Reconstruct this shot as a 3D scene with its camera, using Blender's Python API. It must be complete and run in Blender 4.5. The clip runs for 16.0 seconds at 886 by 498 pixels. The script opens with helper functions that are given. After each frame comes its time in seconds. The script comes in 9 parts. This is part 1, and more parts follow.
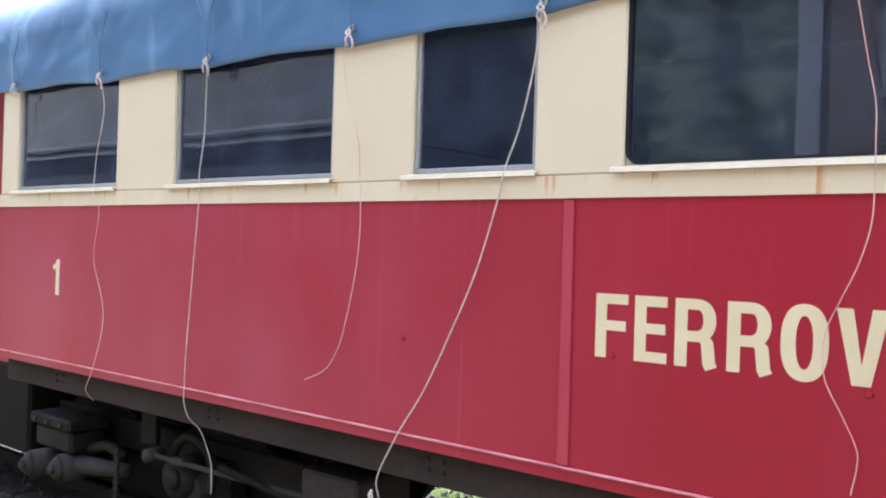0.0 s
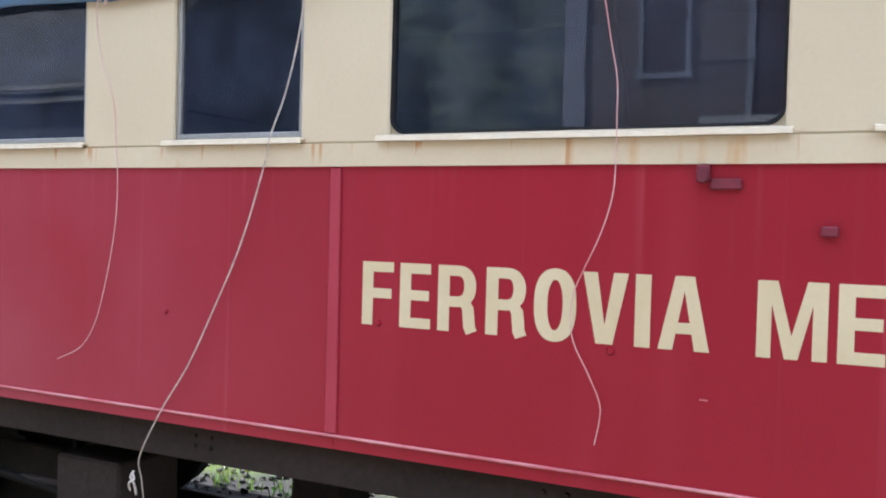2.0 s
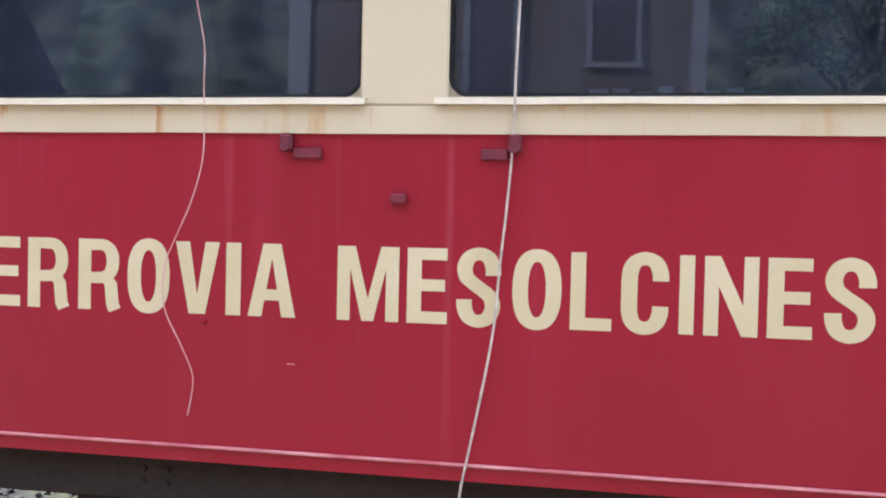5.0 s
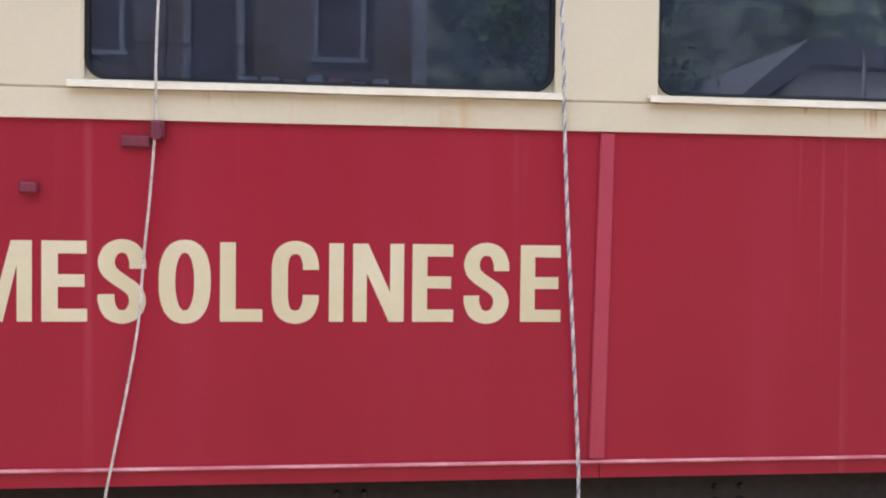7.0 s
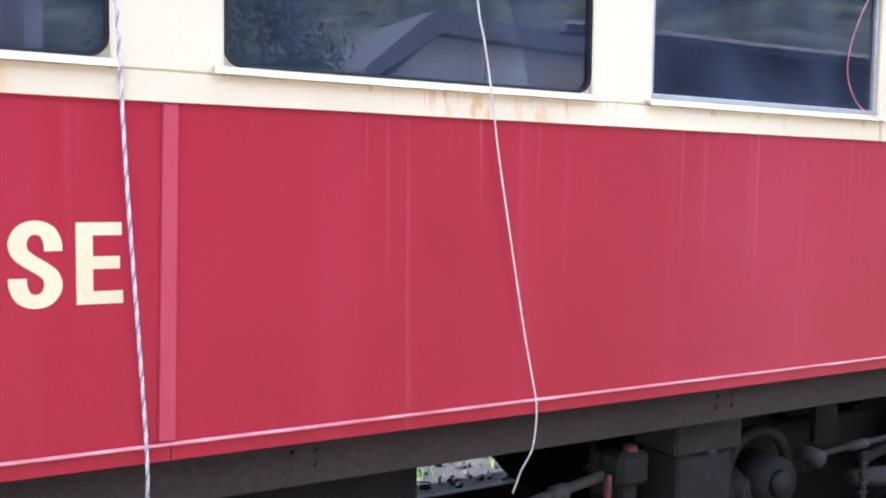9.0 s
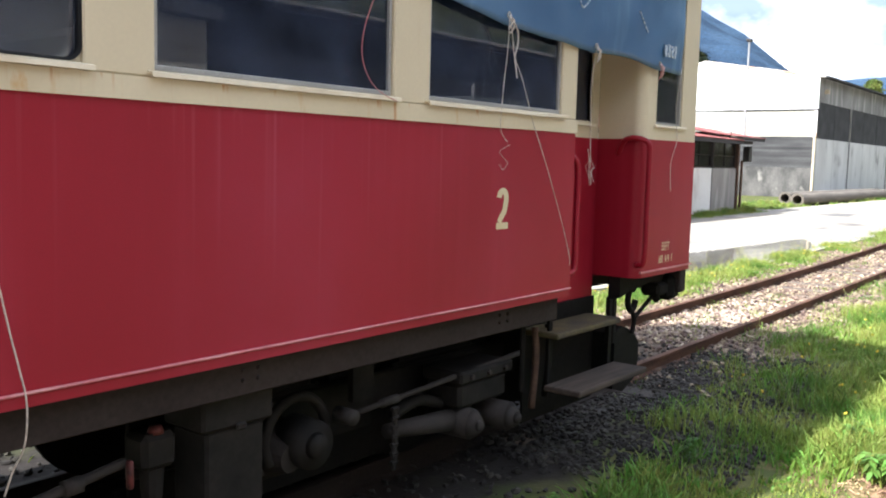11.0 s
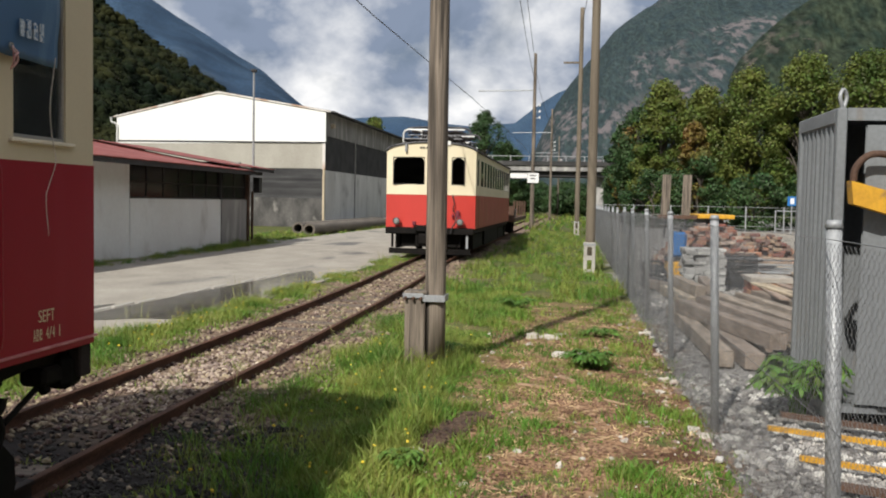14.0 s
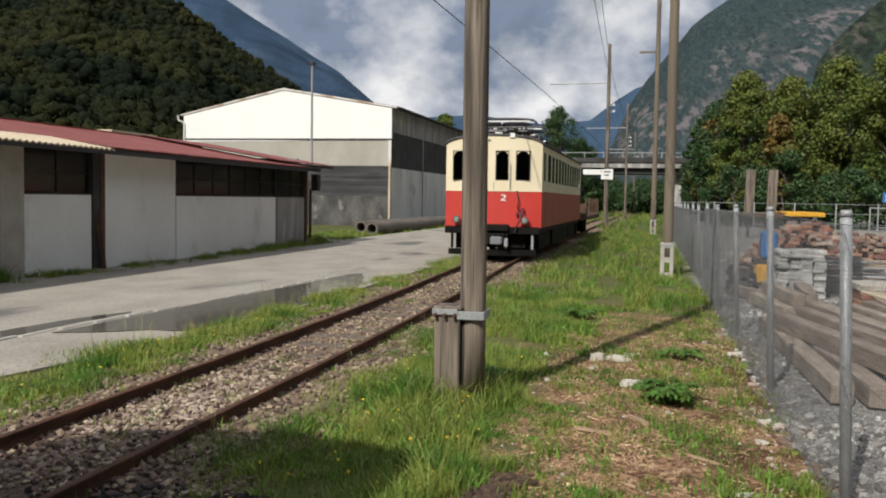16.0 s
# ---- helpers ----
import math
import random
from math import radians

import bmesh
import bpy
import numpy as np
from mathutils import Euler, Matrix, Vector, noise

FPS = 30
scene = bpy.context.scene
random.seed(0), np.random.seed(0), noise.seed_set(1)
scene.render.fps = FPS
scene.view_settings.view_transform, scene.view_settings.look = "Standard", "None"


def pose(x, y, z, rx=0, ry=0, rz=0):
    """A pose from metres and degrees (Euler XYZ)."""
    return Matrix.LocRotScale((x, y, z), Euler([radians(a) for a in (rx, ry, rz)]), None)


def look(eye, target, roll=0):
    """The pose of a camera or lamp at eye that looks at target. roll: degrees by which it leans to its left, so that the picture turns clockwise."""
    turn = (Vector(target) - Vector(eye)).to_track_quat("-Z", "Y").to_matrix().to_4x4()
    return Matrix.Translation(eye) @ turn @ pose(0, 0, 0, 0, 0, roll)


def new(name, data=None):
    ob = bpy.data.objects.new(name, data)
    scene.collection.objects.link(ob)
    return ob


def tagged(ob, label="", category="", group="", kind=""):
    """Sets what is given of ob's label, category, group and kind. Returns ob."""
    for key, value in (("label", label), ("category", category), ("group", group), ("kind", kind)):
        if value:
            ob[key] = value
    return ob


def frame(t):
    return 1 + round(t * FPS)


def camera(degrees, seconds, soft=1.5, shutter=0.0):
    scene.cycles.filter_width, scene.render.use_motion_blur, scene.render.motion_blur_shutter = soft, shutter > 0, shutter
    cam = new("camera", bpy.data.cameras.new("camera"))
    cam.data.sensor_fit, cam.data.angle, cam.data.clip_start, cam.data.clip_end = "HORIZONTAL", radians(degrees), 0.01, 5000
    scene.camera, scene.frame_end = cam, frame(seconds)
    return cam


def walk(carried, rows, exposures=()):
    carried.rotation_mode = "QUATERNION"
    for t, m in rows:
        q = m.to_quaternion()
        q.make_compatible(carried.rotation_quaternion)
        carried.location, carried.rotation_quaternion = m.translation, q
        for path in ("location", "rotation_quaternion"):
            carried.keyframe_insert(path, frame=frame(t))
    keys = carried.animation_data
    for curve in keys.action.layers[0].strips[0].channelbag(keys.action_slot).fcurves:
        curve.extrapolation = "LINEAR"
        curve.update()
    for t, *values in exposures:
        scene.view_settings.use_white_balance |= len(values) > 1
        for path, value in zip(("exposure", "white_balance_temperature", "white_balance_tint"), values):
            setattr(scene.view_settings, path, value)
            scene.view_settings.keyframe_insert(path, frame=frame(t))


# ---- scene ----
cam = camera(52.6, 16.0, soft=2.0)
PATH = [
    (0, (0.904, -2.386, 1.623), (-0.378, -0.851, 1.626), 1.8),
    (0.5, (0.907, -2.366, 1.629), (-0.3, -0.771, 1.612), 1.6),
    (1, (0.917, -2.362, 1.623), (-0.19, -0.696, 1.602), 1.4),
    (1.5, (0.932, -2.355, 1.622), (-0.068, -0.623, 1.582), 1.6),
    (2, (0.942, -2.346, 1.615), (0.062, -0.55, 1.569), 1.6),
    (2.5, (0.958, -2.346, 1.609), (0.203, -0.495, 1.568), 1.6),
    (3, (0.975, -2.337, 1.59), (0.362, -0.433, 1.553), 1.4),
    (3.5, (0.988, -2.317, 1.596), (0.524, -0.372, 1.53), 1.4),
    (3.7, (1.01, -2.301, 1.596), (0.574, -0.35, 1.532), 1.3),
    (5.8, (1.531, -2.217, 1.548), (1.314, -0.229, 1.516), 1.3),
    (6, (1.55, -2.213, 1.548), (1.396, -0.219, 1.521), 1.2),
    (6.5, (1.553, -2.2, 1.549), (1.609, -0.201, 1.495), 1.2),
    (7, (1.563, -2.206, 1.553), (1.782, -0.219, 1.503), 0.7),
    (7.5, (1.612, -2.21, 1.573), (1.993, -0.248, 1.506), 0.7),
    (8, (1.732, -2.218, 1.588), (2.294, -0.303, 1.462), 1.1),
    (8.5, (1.742, -2.22, 1.582), (2.531, -0.387, 1.455), 1.1),
    (9, (1.768, -2.228, 1.598), (2.715, -0.471, 1.463), 0.7),
    (9.5, (1.82, -2.266, 1.603), (2.98, -0.641, 1.477), 0.7),
    (9.7, (1.826, -2.293, 1.607), (3.065, -0.729, 1.469), 0.6),
    (11.8, (2.349, -2.435, 1.649), (4.122, -1.524, 1.49), 1.1),
    (12, (2.434, -2.413, 1.646), (4.261, -1.612, 1.502), 0.7),
    (12.5, (2.725, -2.344, 1.635), (4.641, -1.799, 1.455), 0.6),
    (13, (3.104, -2.329, 1.625), (5.05, -1.894, 1.469), 0.4),
    (13.5, (3.489, -2.329, 1.649), (5.448, -1.941, 1.545), 1.2),
    (14, (3.868, -2.319, 1.658), (5.844, -2.031, 1.552), 1.1),
    (14.5, (4.272, -2.344, 1.63), (6.237, -2.012, 1.468), 1.3),
    (15, (4.732, -2.388, 1.633), (6.7, -2.055, 1.495), 2.1),
    (15.5, (5.22, -2.344, 1.64), (7.187, -2.0, 1.527), 0.9),
    (16, (5.727, -2.341, 1.619), (7.672, -1.891, 1.507), 0.9),
]
walk(cam, [(t, look(eye, target, roll)) for t, eye, target, roll in PATH], [(0, 2.27, 5380, 12), (2.0, 2.08, 5380, 12), (3.5, 1.99, 5500, 14), (6.0, 2.30, 5480, 14), (6.5, 2.12, 5500, 14), (7.0, 2.14, 5500, 15), (7.5, 2.24, 5450, 16), (8.5, 2.70, 5200, 16), (9.6, 2.93, 4920, 18), (11.2, 1.45, 6050, 10), (12.0, 1.10, 6420, 10), (12.5, 0.66, 6420, 10), (13.5, 0.16, 6380, 10), (16, -0.16, 6350, 10)])

# ---- light ----
SUN_EL, SUN_AZ = 42.0, 163.2  # height of the sun, and the bearing that it shines from (from +x towards +y)
world = bpy.data.worlds.new("world")
scene.world = world
world.use_nodes = True
wt = world.node_tree
wt.nodes.clear()
w_out = wt.nodes.new("ShaderNodeOutputWorld")
w_bg = wt.nodes.new("ShaderNodeBackground")
w_sky = wt.nodes.new("ShaderNodeTexSky")
w_sky.sky_type, w_sky.sun_disc = "NISHITA", False
w_sky.sun_elevation, w_sky.sun_rotation = radians(SUN_EL), radians(90 - SUN_AZ)
w_sky.dust_density, w_sky.air_density = 1.5, 1.0
w_geo = wt.nodes.new("ShaderNodeTexCoord")
w_map = wt.nodes.new("ShaderNodeMapping")
w_map.inputs["Scale"].default_value = (2.6, 2.6, 3.6)
w_map.inputs["Location"].default_value = (1.75, 0.9, 0.4)
w_n = wt.nodes.new("ShaderNodeTexNoise")
w_n.inputs["Scale"].default_value, w_n.inputs["Detail"].default_value, w_n.inputs["Roughness"].default_value = 1.5, 9.0, 0.52
w_n.inputs["Distortion"].default_value = 0.35
w_r = wt.nodes.new("ShaderNodeValToRGB")
w_r.color_ramp.elements[0].position, w_r.color_ramp.elements[1].position = 0.29, 0.47
w_n2 = wt.nodes.new("ShaderNodeTexNoise")
w_n2.inputs["Scale"].default_value, w_n2.inputs["Detail"].default_value = 2.2, 10.0
w_n2.inputs["Roughness"].default_value = 0.53
w_c = wt.nodes.new("ShaderNodeValToRGB")
w_c.color_ramp.elements[0].color, w_c.color_ramp.elements[0].position = (6.8, 8.2, 10.9, 1), 0.42
w_c.color_ramp.elements[1].color, w_c.color_ramp.elements[1].position = (27.0, 26.6, 26.0, 1), 0.61
w_mix = wt.nodes.new("ShaderNodeMix")
w_mix.data_type = "RGBA"
wt.links.new(w_geo.outputs["Generated"], w_map.inputs["Vector"])
wt.links.new(w_map.outputs[0], w_n.inputs["Vector"])
wt.links.new(w_map.outputs[0], w_n2.inputs["Vector"])
wt.links.new(w_n.outputs["Fac"], w_r.inputs["Fac"])
wt.links.new(w_n2.outputs["Fac"], w_c.inputs["Fac"])
wt.links.new(w_r.outputs[0], w_mix.inputs["Factor"])
wt.links.new(w_sky.outputs[0], w_mix.inputs["A"])
wt.links.new(w_c.outputs[0], w_mix.inputs["B"])
wt.links.new(w_mix.outputs["Result"], w_bg.inputs["Color"])
w_bg.inputs["Strength"].default_value = 0.037
wt.links.new(w_bg.outputs[0], w_out.inputs["Surface"])
sun = new("sun", bpy.data.lights.new("sun", "SUN"))
sun.data.energy, sun.data.angle, sun.data.color = 5.0, radians(0.6), (1.0, 0.94, 0.84)
_ce = math.cos(radians(SUN_EL))
_sd = Vector((_ce * math.cos(radians(SUN_AZ)), _ce * math.sin(radians(SUN_AZ)), math.sin(radians(SUN_EL))))
sun.matrix_world = look(_sd * 50, (0, 0, 0))

# ---- materials ----


def mat(name, c1, c2=None, rough=0.6, metal=0.0, scale=(3, 3, 3), detail=6.0, grain=60.0, grain_amt=0.12, bump=0.15, bump_d=0.003,
        mottle=(0.35, 0.65), spec=0.5, third=None, third_scale=(9, 9, 0.6), third_range=(0.6, 0.75), island=0.0, objrand=0.0, coat=0.0, stretch_grain=None):
    """A surface with two tones mixed by large noise, a fine grain and relief; third adds streaks or stains of another tone."""
    m = bpy.data.materials.new(name)
    m.use_nodes = True
    nt = m.node_tree
    bsdf = nt.nodes["Principled BSDF"]
    tc = nt.nodes.new("ShaderNodeTexCoord")
    mp = nt.nodes.new("ShaderNodeMapping")
    mp.inputs["Scale"].default_value = scale
    nt.links.new(tc.outputs["Object"], mp.inputs["Vector"])
    n1 = nt.nodes.new("ShaderNodeTexNoise")
    n1.inputs["Scale"].default_value, n1.inputs["Detail"].default_value = 1.0, detail
    nt.links.new(mp.outputs[0], n1.inputs["Vector"])
    r1 = nt.nodes.new("ShaderNodeMapRange")
    r1.inputs["From Min"].default_value, r1.inputs["From Max"].default_value = mottle
    nt.links.new(n1.outputs["Fac"], r1.inputs["Value"])
    mx = nt.nodes.new("ShaderNodeMix")
    mx.data_type = "RGBA"
    c2 = c2 or tuple(v * 0.75 for v in c1)
    mx.inputs["A"].default_value, mx.inputs["B"].default_value = (*c1, 1), (*c2, 1)
    nt.links.new(r1.outputs[0], mx.inputs["Factor"])
    last = mx.outputs["Result"]
    if third:
        mp3 = nt.nodes.new("ShaderNodeMapping")
        mp3.inputs["Scale"].default_value = third_scale
        nt.links.new(tc.outputs["Object"], mp3.inputs["Vector"])
        n3 = nt.nodes.new("ShaderNodeTexNoise")
        n3.inputs["Scale"].default_value, n3.inputs["Detail"].default_value = 1.0, 4.0
        nt.links.new(mp3.outputs[0], n3.inputs["Vector"])
        r3 = nt.nodes.new("ShaderNodeMapRange")
        r3.inputs["From Min"].default_value, r3.inputs["From Max"].default_value = third_range
        nt.links.new(n3.outputs["Fac"], r3.inputs["Value"])
        mx3 = nt.nodes.new("ShaderNodeMix")
        mx3.data_type = "RGBA"
        mx3.inputs["B"].default_value = (*third, 1)
        nt.links.new(last, mx3.inputs["A"])
        nt.links.new(r3.outputs[0], mx3.inputs["Factor"])
        last = mx3.outputs["Result"]
    n2 = nt.nodes.new("ShaderNodeTexNoise")
    n2.inputs["Scale"].default_value, n2.inputs["Detail"].default_value = grain, 3.0
    if stretch_grain:
        mg = nt.nodes.new("ShaderNodeMapping")
        mg.inputs["Scale"].default_value = stretch_grain
        nt.links.new(tc.outputs["Object"], mg.inputs["Vector"])
        nt.links.new(mg.outputs[0], n2.inputs["Vector"])
    else:
        nt.links.new(tc.outputs["Object"], n2.inputs["Vector"])
    hs = nt.nodes.new("ShaderNodeHueSaturation")
    nt.links.new(last, hs.inputs["Color"])
    ra = nt.nodes.new("ShaderNodeMapRange")
    ra.inputs["To Min"].default_value, ra.inputs["To Max"].default_value = 1 - grain_amt, 1 + grain_amt
    ra.inputs["From Min"].default_value, ra.inputs["From Max"].default_value = 0.3, 0.7
    nt.links.new(n2.outputs["Fac"], ra.inputs["Value"])
    val = ra.outputs[0]
    if island or objrand:
        if island:
            gi = nt.nodes.new("ShaderNodeNewGeometry")
            rnd = gi.outputs["Random Per Island"]
        else:
            gi = nt.nodes.new("ShaderNodeObjectInfo")
            rnd = gi.outputs["Random"]
        amt = island or objrand
        rb = nt.nodes.new("ShaderNodeMapRange")
        rb.inputs["To Min"].default_value, rb.inputs["To Max"].default_value = 1 - amt, 1 + amt
        nt.links.new(rnd, rb.inputs["Value"])
        mu = nt.nodes.new("ShaderNodeMath")
        mu.operation = "MULTIPLY"
        nt.links.new(val, mu.inputs[0])
        nt.links.new(rb.outputs[0], mu.inputs[1])
        val = mu.outputs[0]
        rh = nt.nodes.new("ShaderNodeMapRange")
        rh.inputs["To Min"].default_value, rh.inputs["To Max"].default_value = 0.5 - amt * 0.06, 0.5 + amt * 0.06
        nt.links.new(rnd, rh.inputs["Value"])
        nt.links.new(rh.outputs[0], hs.inputs["Hue"])
    nt.links.new(val, hs.inputs["Value"])
    nt.links.new(hs.outputs[0], bsdf.inputs["Base Color"])
    bsdf.inputs["Metallic"].default_value = metal
    bsdf.inputs["Specular IOR Level"].default_value = spec
    bsdf.inputs["Coat Weight"].default_value = coat
    rr = nt.nodes.new("ShaderNodeMapRange")
    rr.inputs["To Min"].default_value, rr.inputs["To Max"].default_value = max(0.02, rough - 0.1), min(1.0, rough + 0.12)
    nt.links.new(n1.outputs["Fac"], rr.inputs["Value"])
    nt.links.new(rr.outputs[0], bsdf.inputs["Roughness"])
    if bump:
        bp = nt.nodes.new("ShaderNodeBump")
        bp.inputs["Strength"].default_value, bp.inputs["Distance"].default_value = bump, bump_d
        nt.links.new(n2.outputs["Fac"], bp.inputs["Height"])
        nt.links.new(bp.outputs[0], bsdf.inputs["Normal"])
    return m


def leafy(name, c1, c2, rough=0.55, trans=0.25, patch=0.35):
    """Foliage: tone varies leaf by leaf and light passes through a little."""
    m = mat(name, c1, c2, rough=rough, scale=(patch, patch, patch), grain=8, grain_amt=0.15, bump=0, island=0.45, spec=0.3, mottle=(0.4, 0.6) if patch > 1 else (0.35, 0.65))
    nt = m.node_tree
    bsdf = nt.nodes["Principled BSDF"]
    tr = nt.nodes.new("ShaderNodeBsdfTranslucent")
    mxs = nt.nodes.new("ShaderNodeMixShader")
    mxs.inputs[0].default_value = trans
    src = bsdf.inputs["Base Color"].links[0].from_socket
    nt.links.new(src, tr.inputs["Color"])
    nt.links.new(bsdf.outputs[0], mxs.inputs[1])
    nt.links.new(tr.outputs[0], mxs.inputs[2])
    out = [n for n in nt.nodes if n.type == "OUTPUT_MATERIAL"][0]
    nt.links.new(mxs.outputs[0], out.inputs["Surface"])
    return m


def glass_mat(name, tint=(0.9, 0.95, 0.95), rough=0.0, ior=1.95, dusty=1.0, film_tone=(0.16, 0.19, 0.29)):
    """A thin pane: clear to look through, with a mirror gloss by angle."""
    m = bpy.data.materials.new(name)
    m.use_nodes = True
    nt = m.node_tree
    nt.nodes.clear()
    out = nt.nodes.new("ShaderNodeOutputMaterial")
    tr = nt.nodes.new("ShaderNodeBsdfTransparent")
    tr.inputs["Color"].default_value = (*tint, 1)
    gl = nt.nodes.new("ShaderNodeBsdfGlossy")
    gl.inputs["Roughness"].default_value = rough
    fr = nt.nodes.new("ShaderNodeFresnel")
    fr.inputs["IOR"].default_value = ior
    mx = nt.nodes.new("ShaderNodeMixShader")
    tc = nt.nodes.new("ShaderNodeTexCoord")
    ns = nt.nodes.new("ShaderNodeTexNoise")
    ns.inputs["Scale"].default_value = 1.3
    bp = nt.nodes.new("ShaderNodeBump")
    bp.inputs["Strength"].default_value, bp.inputs["Distance"].default_value = 0.04, 0.02
    nt.links.new(tc.outputs["Object"], ns.inputs["Vector"])
    nt.links.new(ns.outputs["Fac"], bp.inputs["Height"])
    nt.links.new(bp.outputs[0], gl.inputs["Normal"])
    nt.links.new(fr.outputs[0], mx.inputs[0])
    nt.links.new(tr.outputs[0], mx.inputs[1])
    nt.links.new(gl.outputs[0], mx.inputs[2])
    # film of dust; the default tone's blue also paints in sky haze
    film = nt.nodes.new("ShaderNodeBsdfDiffuse")
    film.inputs["Color"].default_value = (*film_tone, 1)
    dust = nt.nodes.new("ShaderNodeMixShader")
    dn = nt.nodes.new("ShaderNodeTexNoise")
    dn.inputs["Scale"].default_value, dn.inputs["Detail"].default_value = 5.0, 8.0
    dr = nt.nodes.new("ShaderNodeMapRange")
    dr.inputs["From Min"].default_value, dr.inputs["From Max"].default_value = 0.3, 0.75
    dr.inputs["To Min"].default_value, dr.inputs["To Max"].default_value = 0.015 * dusty, 0.07 * dusty
    nt.links.new(tc.outputs["Object"], dn.inputs["Vector"])
    nt.links.new(dn.outputs["Fac"], dr.inputs["Value"])
    nt.links.new(dr.outputs[0], dust.inputs[0])
    nt.links.new(mx.outputs[0], dust.inputs[1])
    nt.links.new(film.outputs[0], dust.inputs[2])
    nt.links.new(dust.outputs[0], out.inputs["Surface"])
    return m


M_RED = mat("coach_red_paint", (0.286, 0.0088, 0.0236), (0.248, 0.0074, 0.0184), rough=0.42, scale=(1.2, 1.2, 0.8), grain=140, grain_amt=0.03, bump=0.04, spec=0.25,
            third=(0.305, 0.018, 0.036), third_scale=(7, 7, 0.35), third_range=(0.52, 0.98))
M_REDSTRIP = mat("faded_red_strip_paint", (0.355, 0.028, 0.054), (0.32, 0.020, 0.042), rough=0.5, scale=(9, 9, 2), grain=120, grain_amt=0.06, bump=0.08)
# pale pink paints the light caught by the lip's edge, besides dust
M_REDLIP = mat("dusty_highlight_red", (0.60, 0.27, 0.27), (0.45, 0.10, 0.12), rough=0.6, scale=(6, 6, 6), grain=90)
M_CREAM = mat("cream_paint", (0.61, 0.525, 0.365), (0.575, 0.49, 0.335), rough=0.42, scale=(1.5, 1.5, 1.2), grain=70, grain_amt=0.02, bump=0.03, bump_d=0.001,
              third=(0.52, 0.40, 0.24), third_scale=(10, 10, 1.2), third_range=(0.68, 0.85))
M_BELT = mat("cream_belt_paint", (0.61, 0.525, 0.365), (0.56, 0.475, 0.32), rough=0.45, scale=(2.5, 2.5, 2), grain=70, grain_amt=0.02, bump=0.03, bump_d=0.001,
             third=(0.50, 0.30, 0.12), third_scale=(16, 16, 3.0), third_range=(0.62, 0.82))


def add_rust_fade_haze(m, x0, x1, tone, reach, grain=(22, 1, 3), span=(0.48, 0.72)):
    """Tone over one stretch of a long painted side: bled rust, fading, painted-in haze."""
    nt = m.node_tree
    bsdf = nt.nodes["Principled BSDF"]
    old = bsdf.inputs["Base Color"].links[0].from_socket
    tc = nt.nodes.new("ShaderNodeTexCoord")
    mp = nt.nodes.new("ShaderNodeMapping")
    mp.inputs["Scale"].default_value = grain
    ns = nt.nodes.new("ShaderNodeTexNoise")
    ns.inputs["Scale"].default_value, ns.inputs["Detail"].default_value = 1.0, 6.0
    sp = nt.nodes.new("ShaderNodeSeparateXYZ")
    nt.links.new(tc.outputs["Object"], mp.inputs["Vector"])
    nt.links.new(mp.outputs[0], ns.inputs["Vector"])
    nt.links.new(tc.outputs["Object"], sp.inputs[0])
    fac = None
    for src, a, b in ((ns.outputs["Fac"], *span), (sp.outputs["X"], x0, x0 + reach), (sp.outputs["X"], x1, x1 - reach)):
        r = nt.nodes.new("ShaderNodeMapRange")
        r.interpolation_type = "SMOOTHSTEP"
        r.inputs["From Min"].default_value, r.inputs["From Max"].default_value = a, b
        nt.links.new(src, r.inputs["Value"])
        if fac is None:
            fac = r.outputs[0]
        else:
            mu = nt.nodes.new("ShaderNodeMath")
            mu.operation = "MULTIPLY"
            nt.links.new(fac, mu.inputs[0])
            nt.links.new(r.outputs[0], mu.inputs[1])
            fac = mu.outputs[0]
    mx = nt.nodes.new("ShaderNodeMix")
    mx.data_type = "RGBA"
    mx.inputs["B"].default_value = (*tone, 1)
    nt.links.new(fac, mx.inputs["Factor"])
    nt.links.new(old, mx.inputs["A"])
    nt.links.new(mx.outputs["Result"], bsdf.inputs["Base Color"])


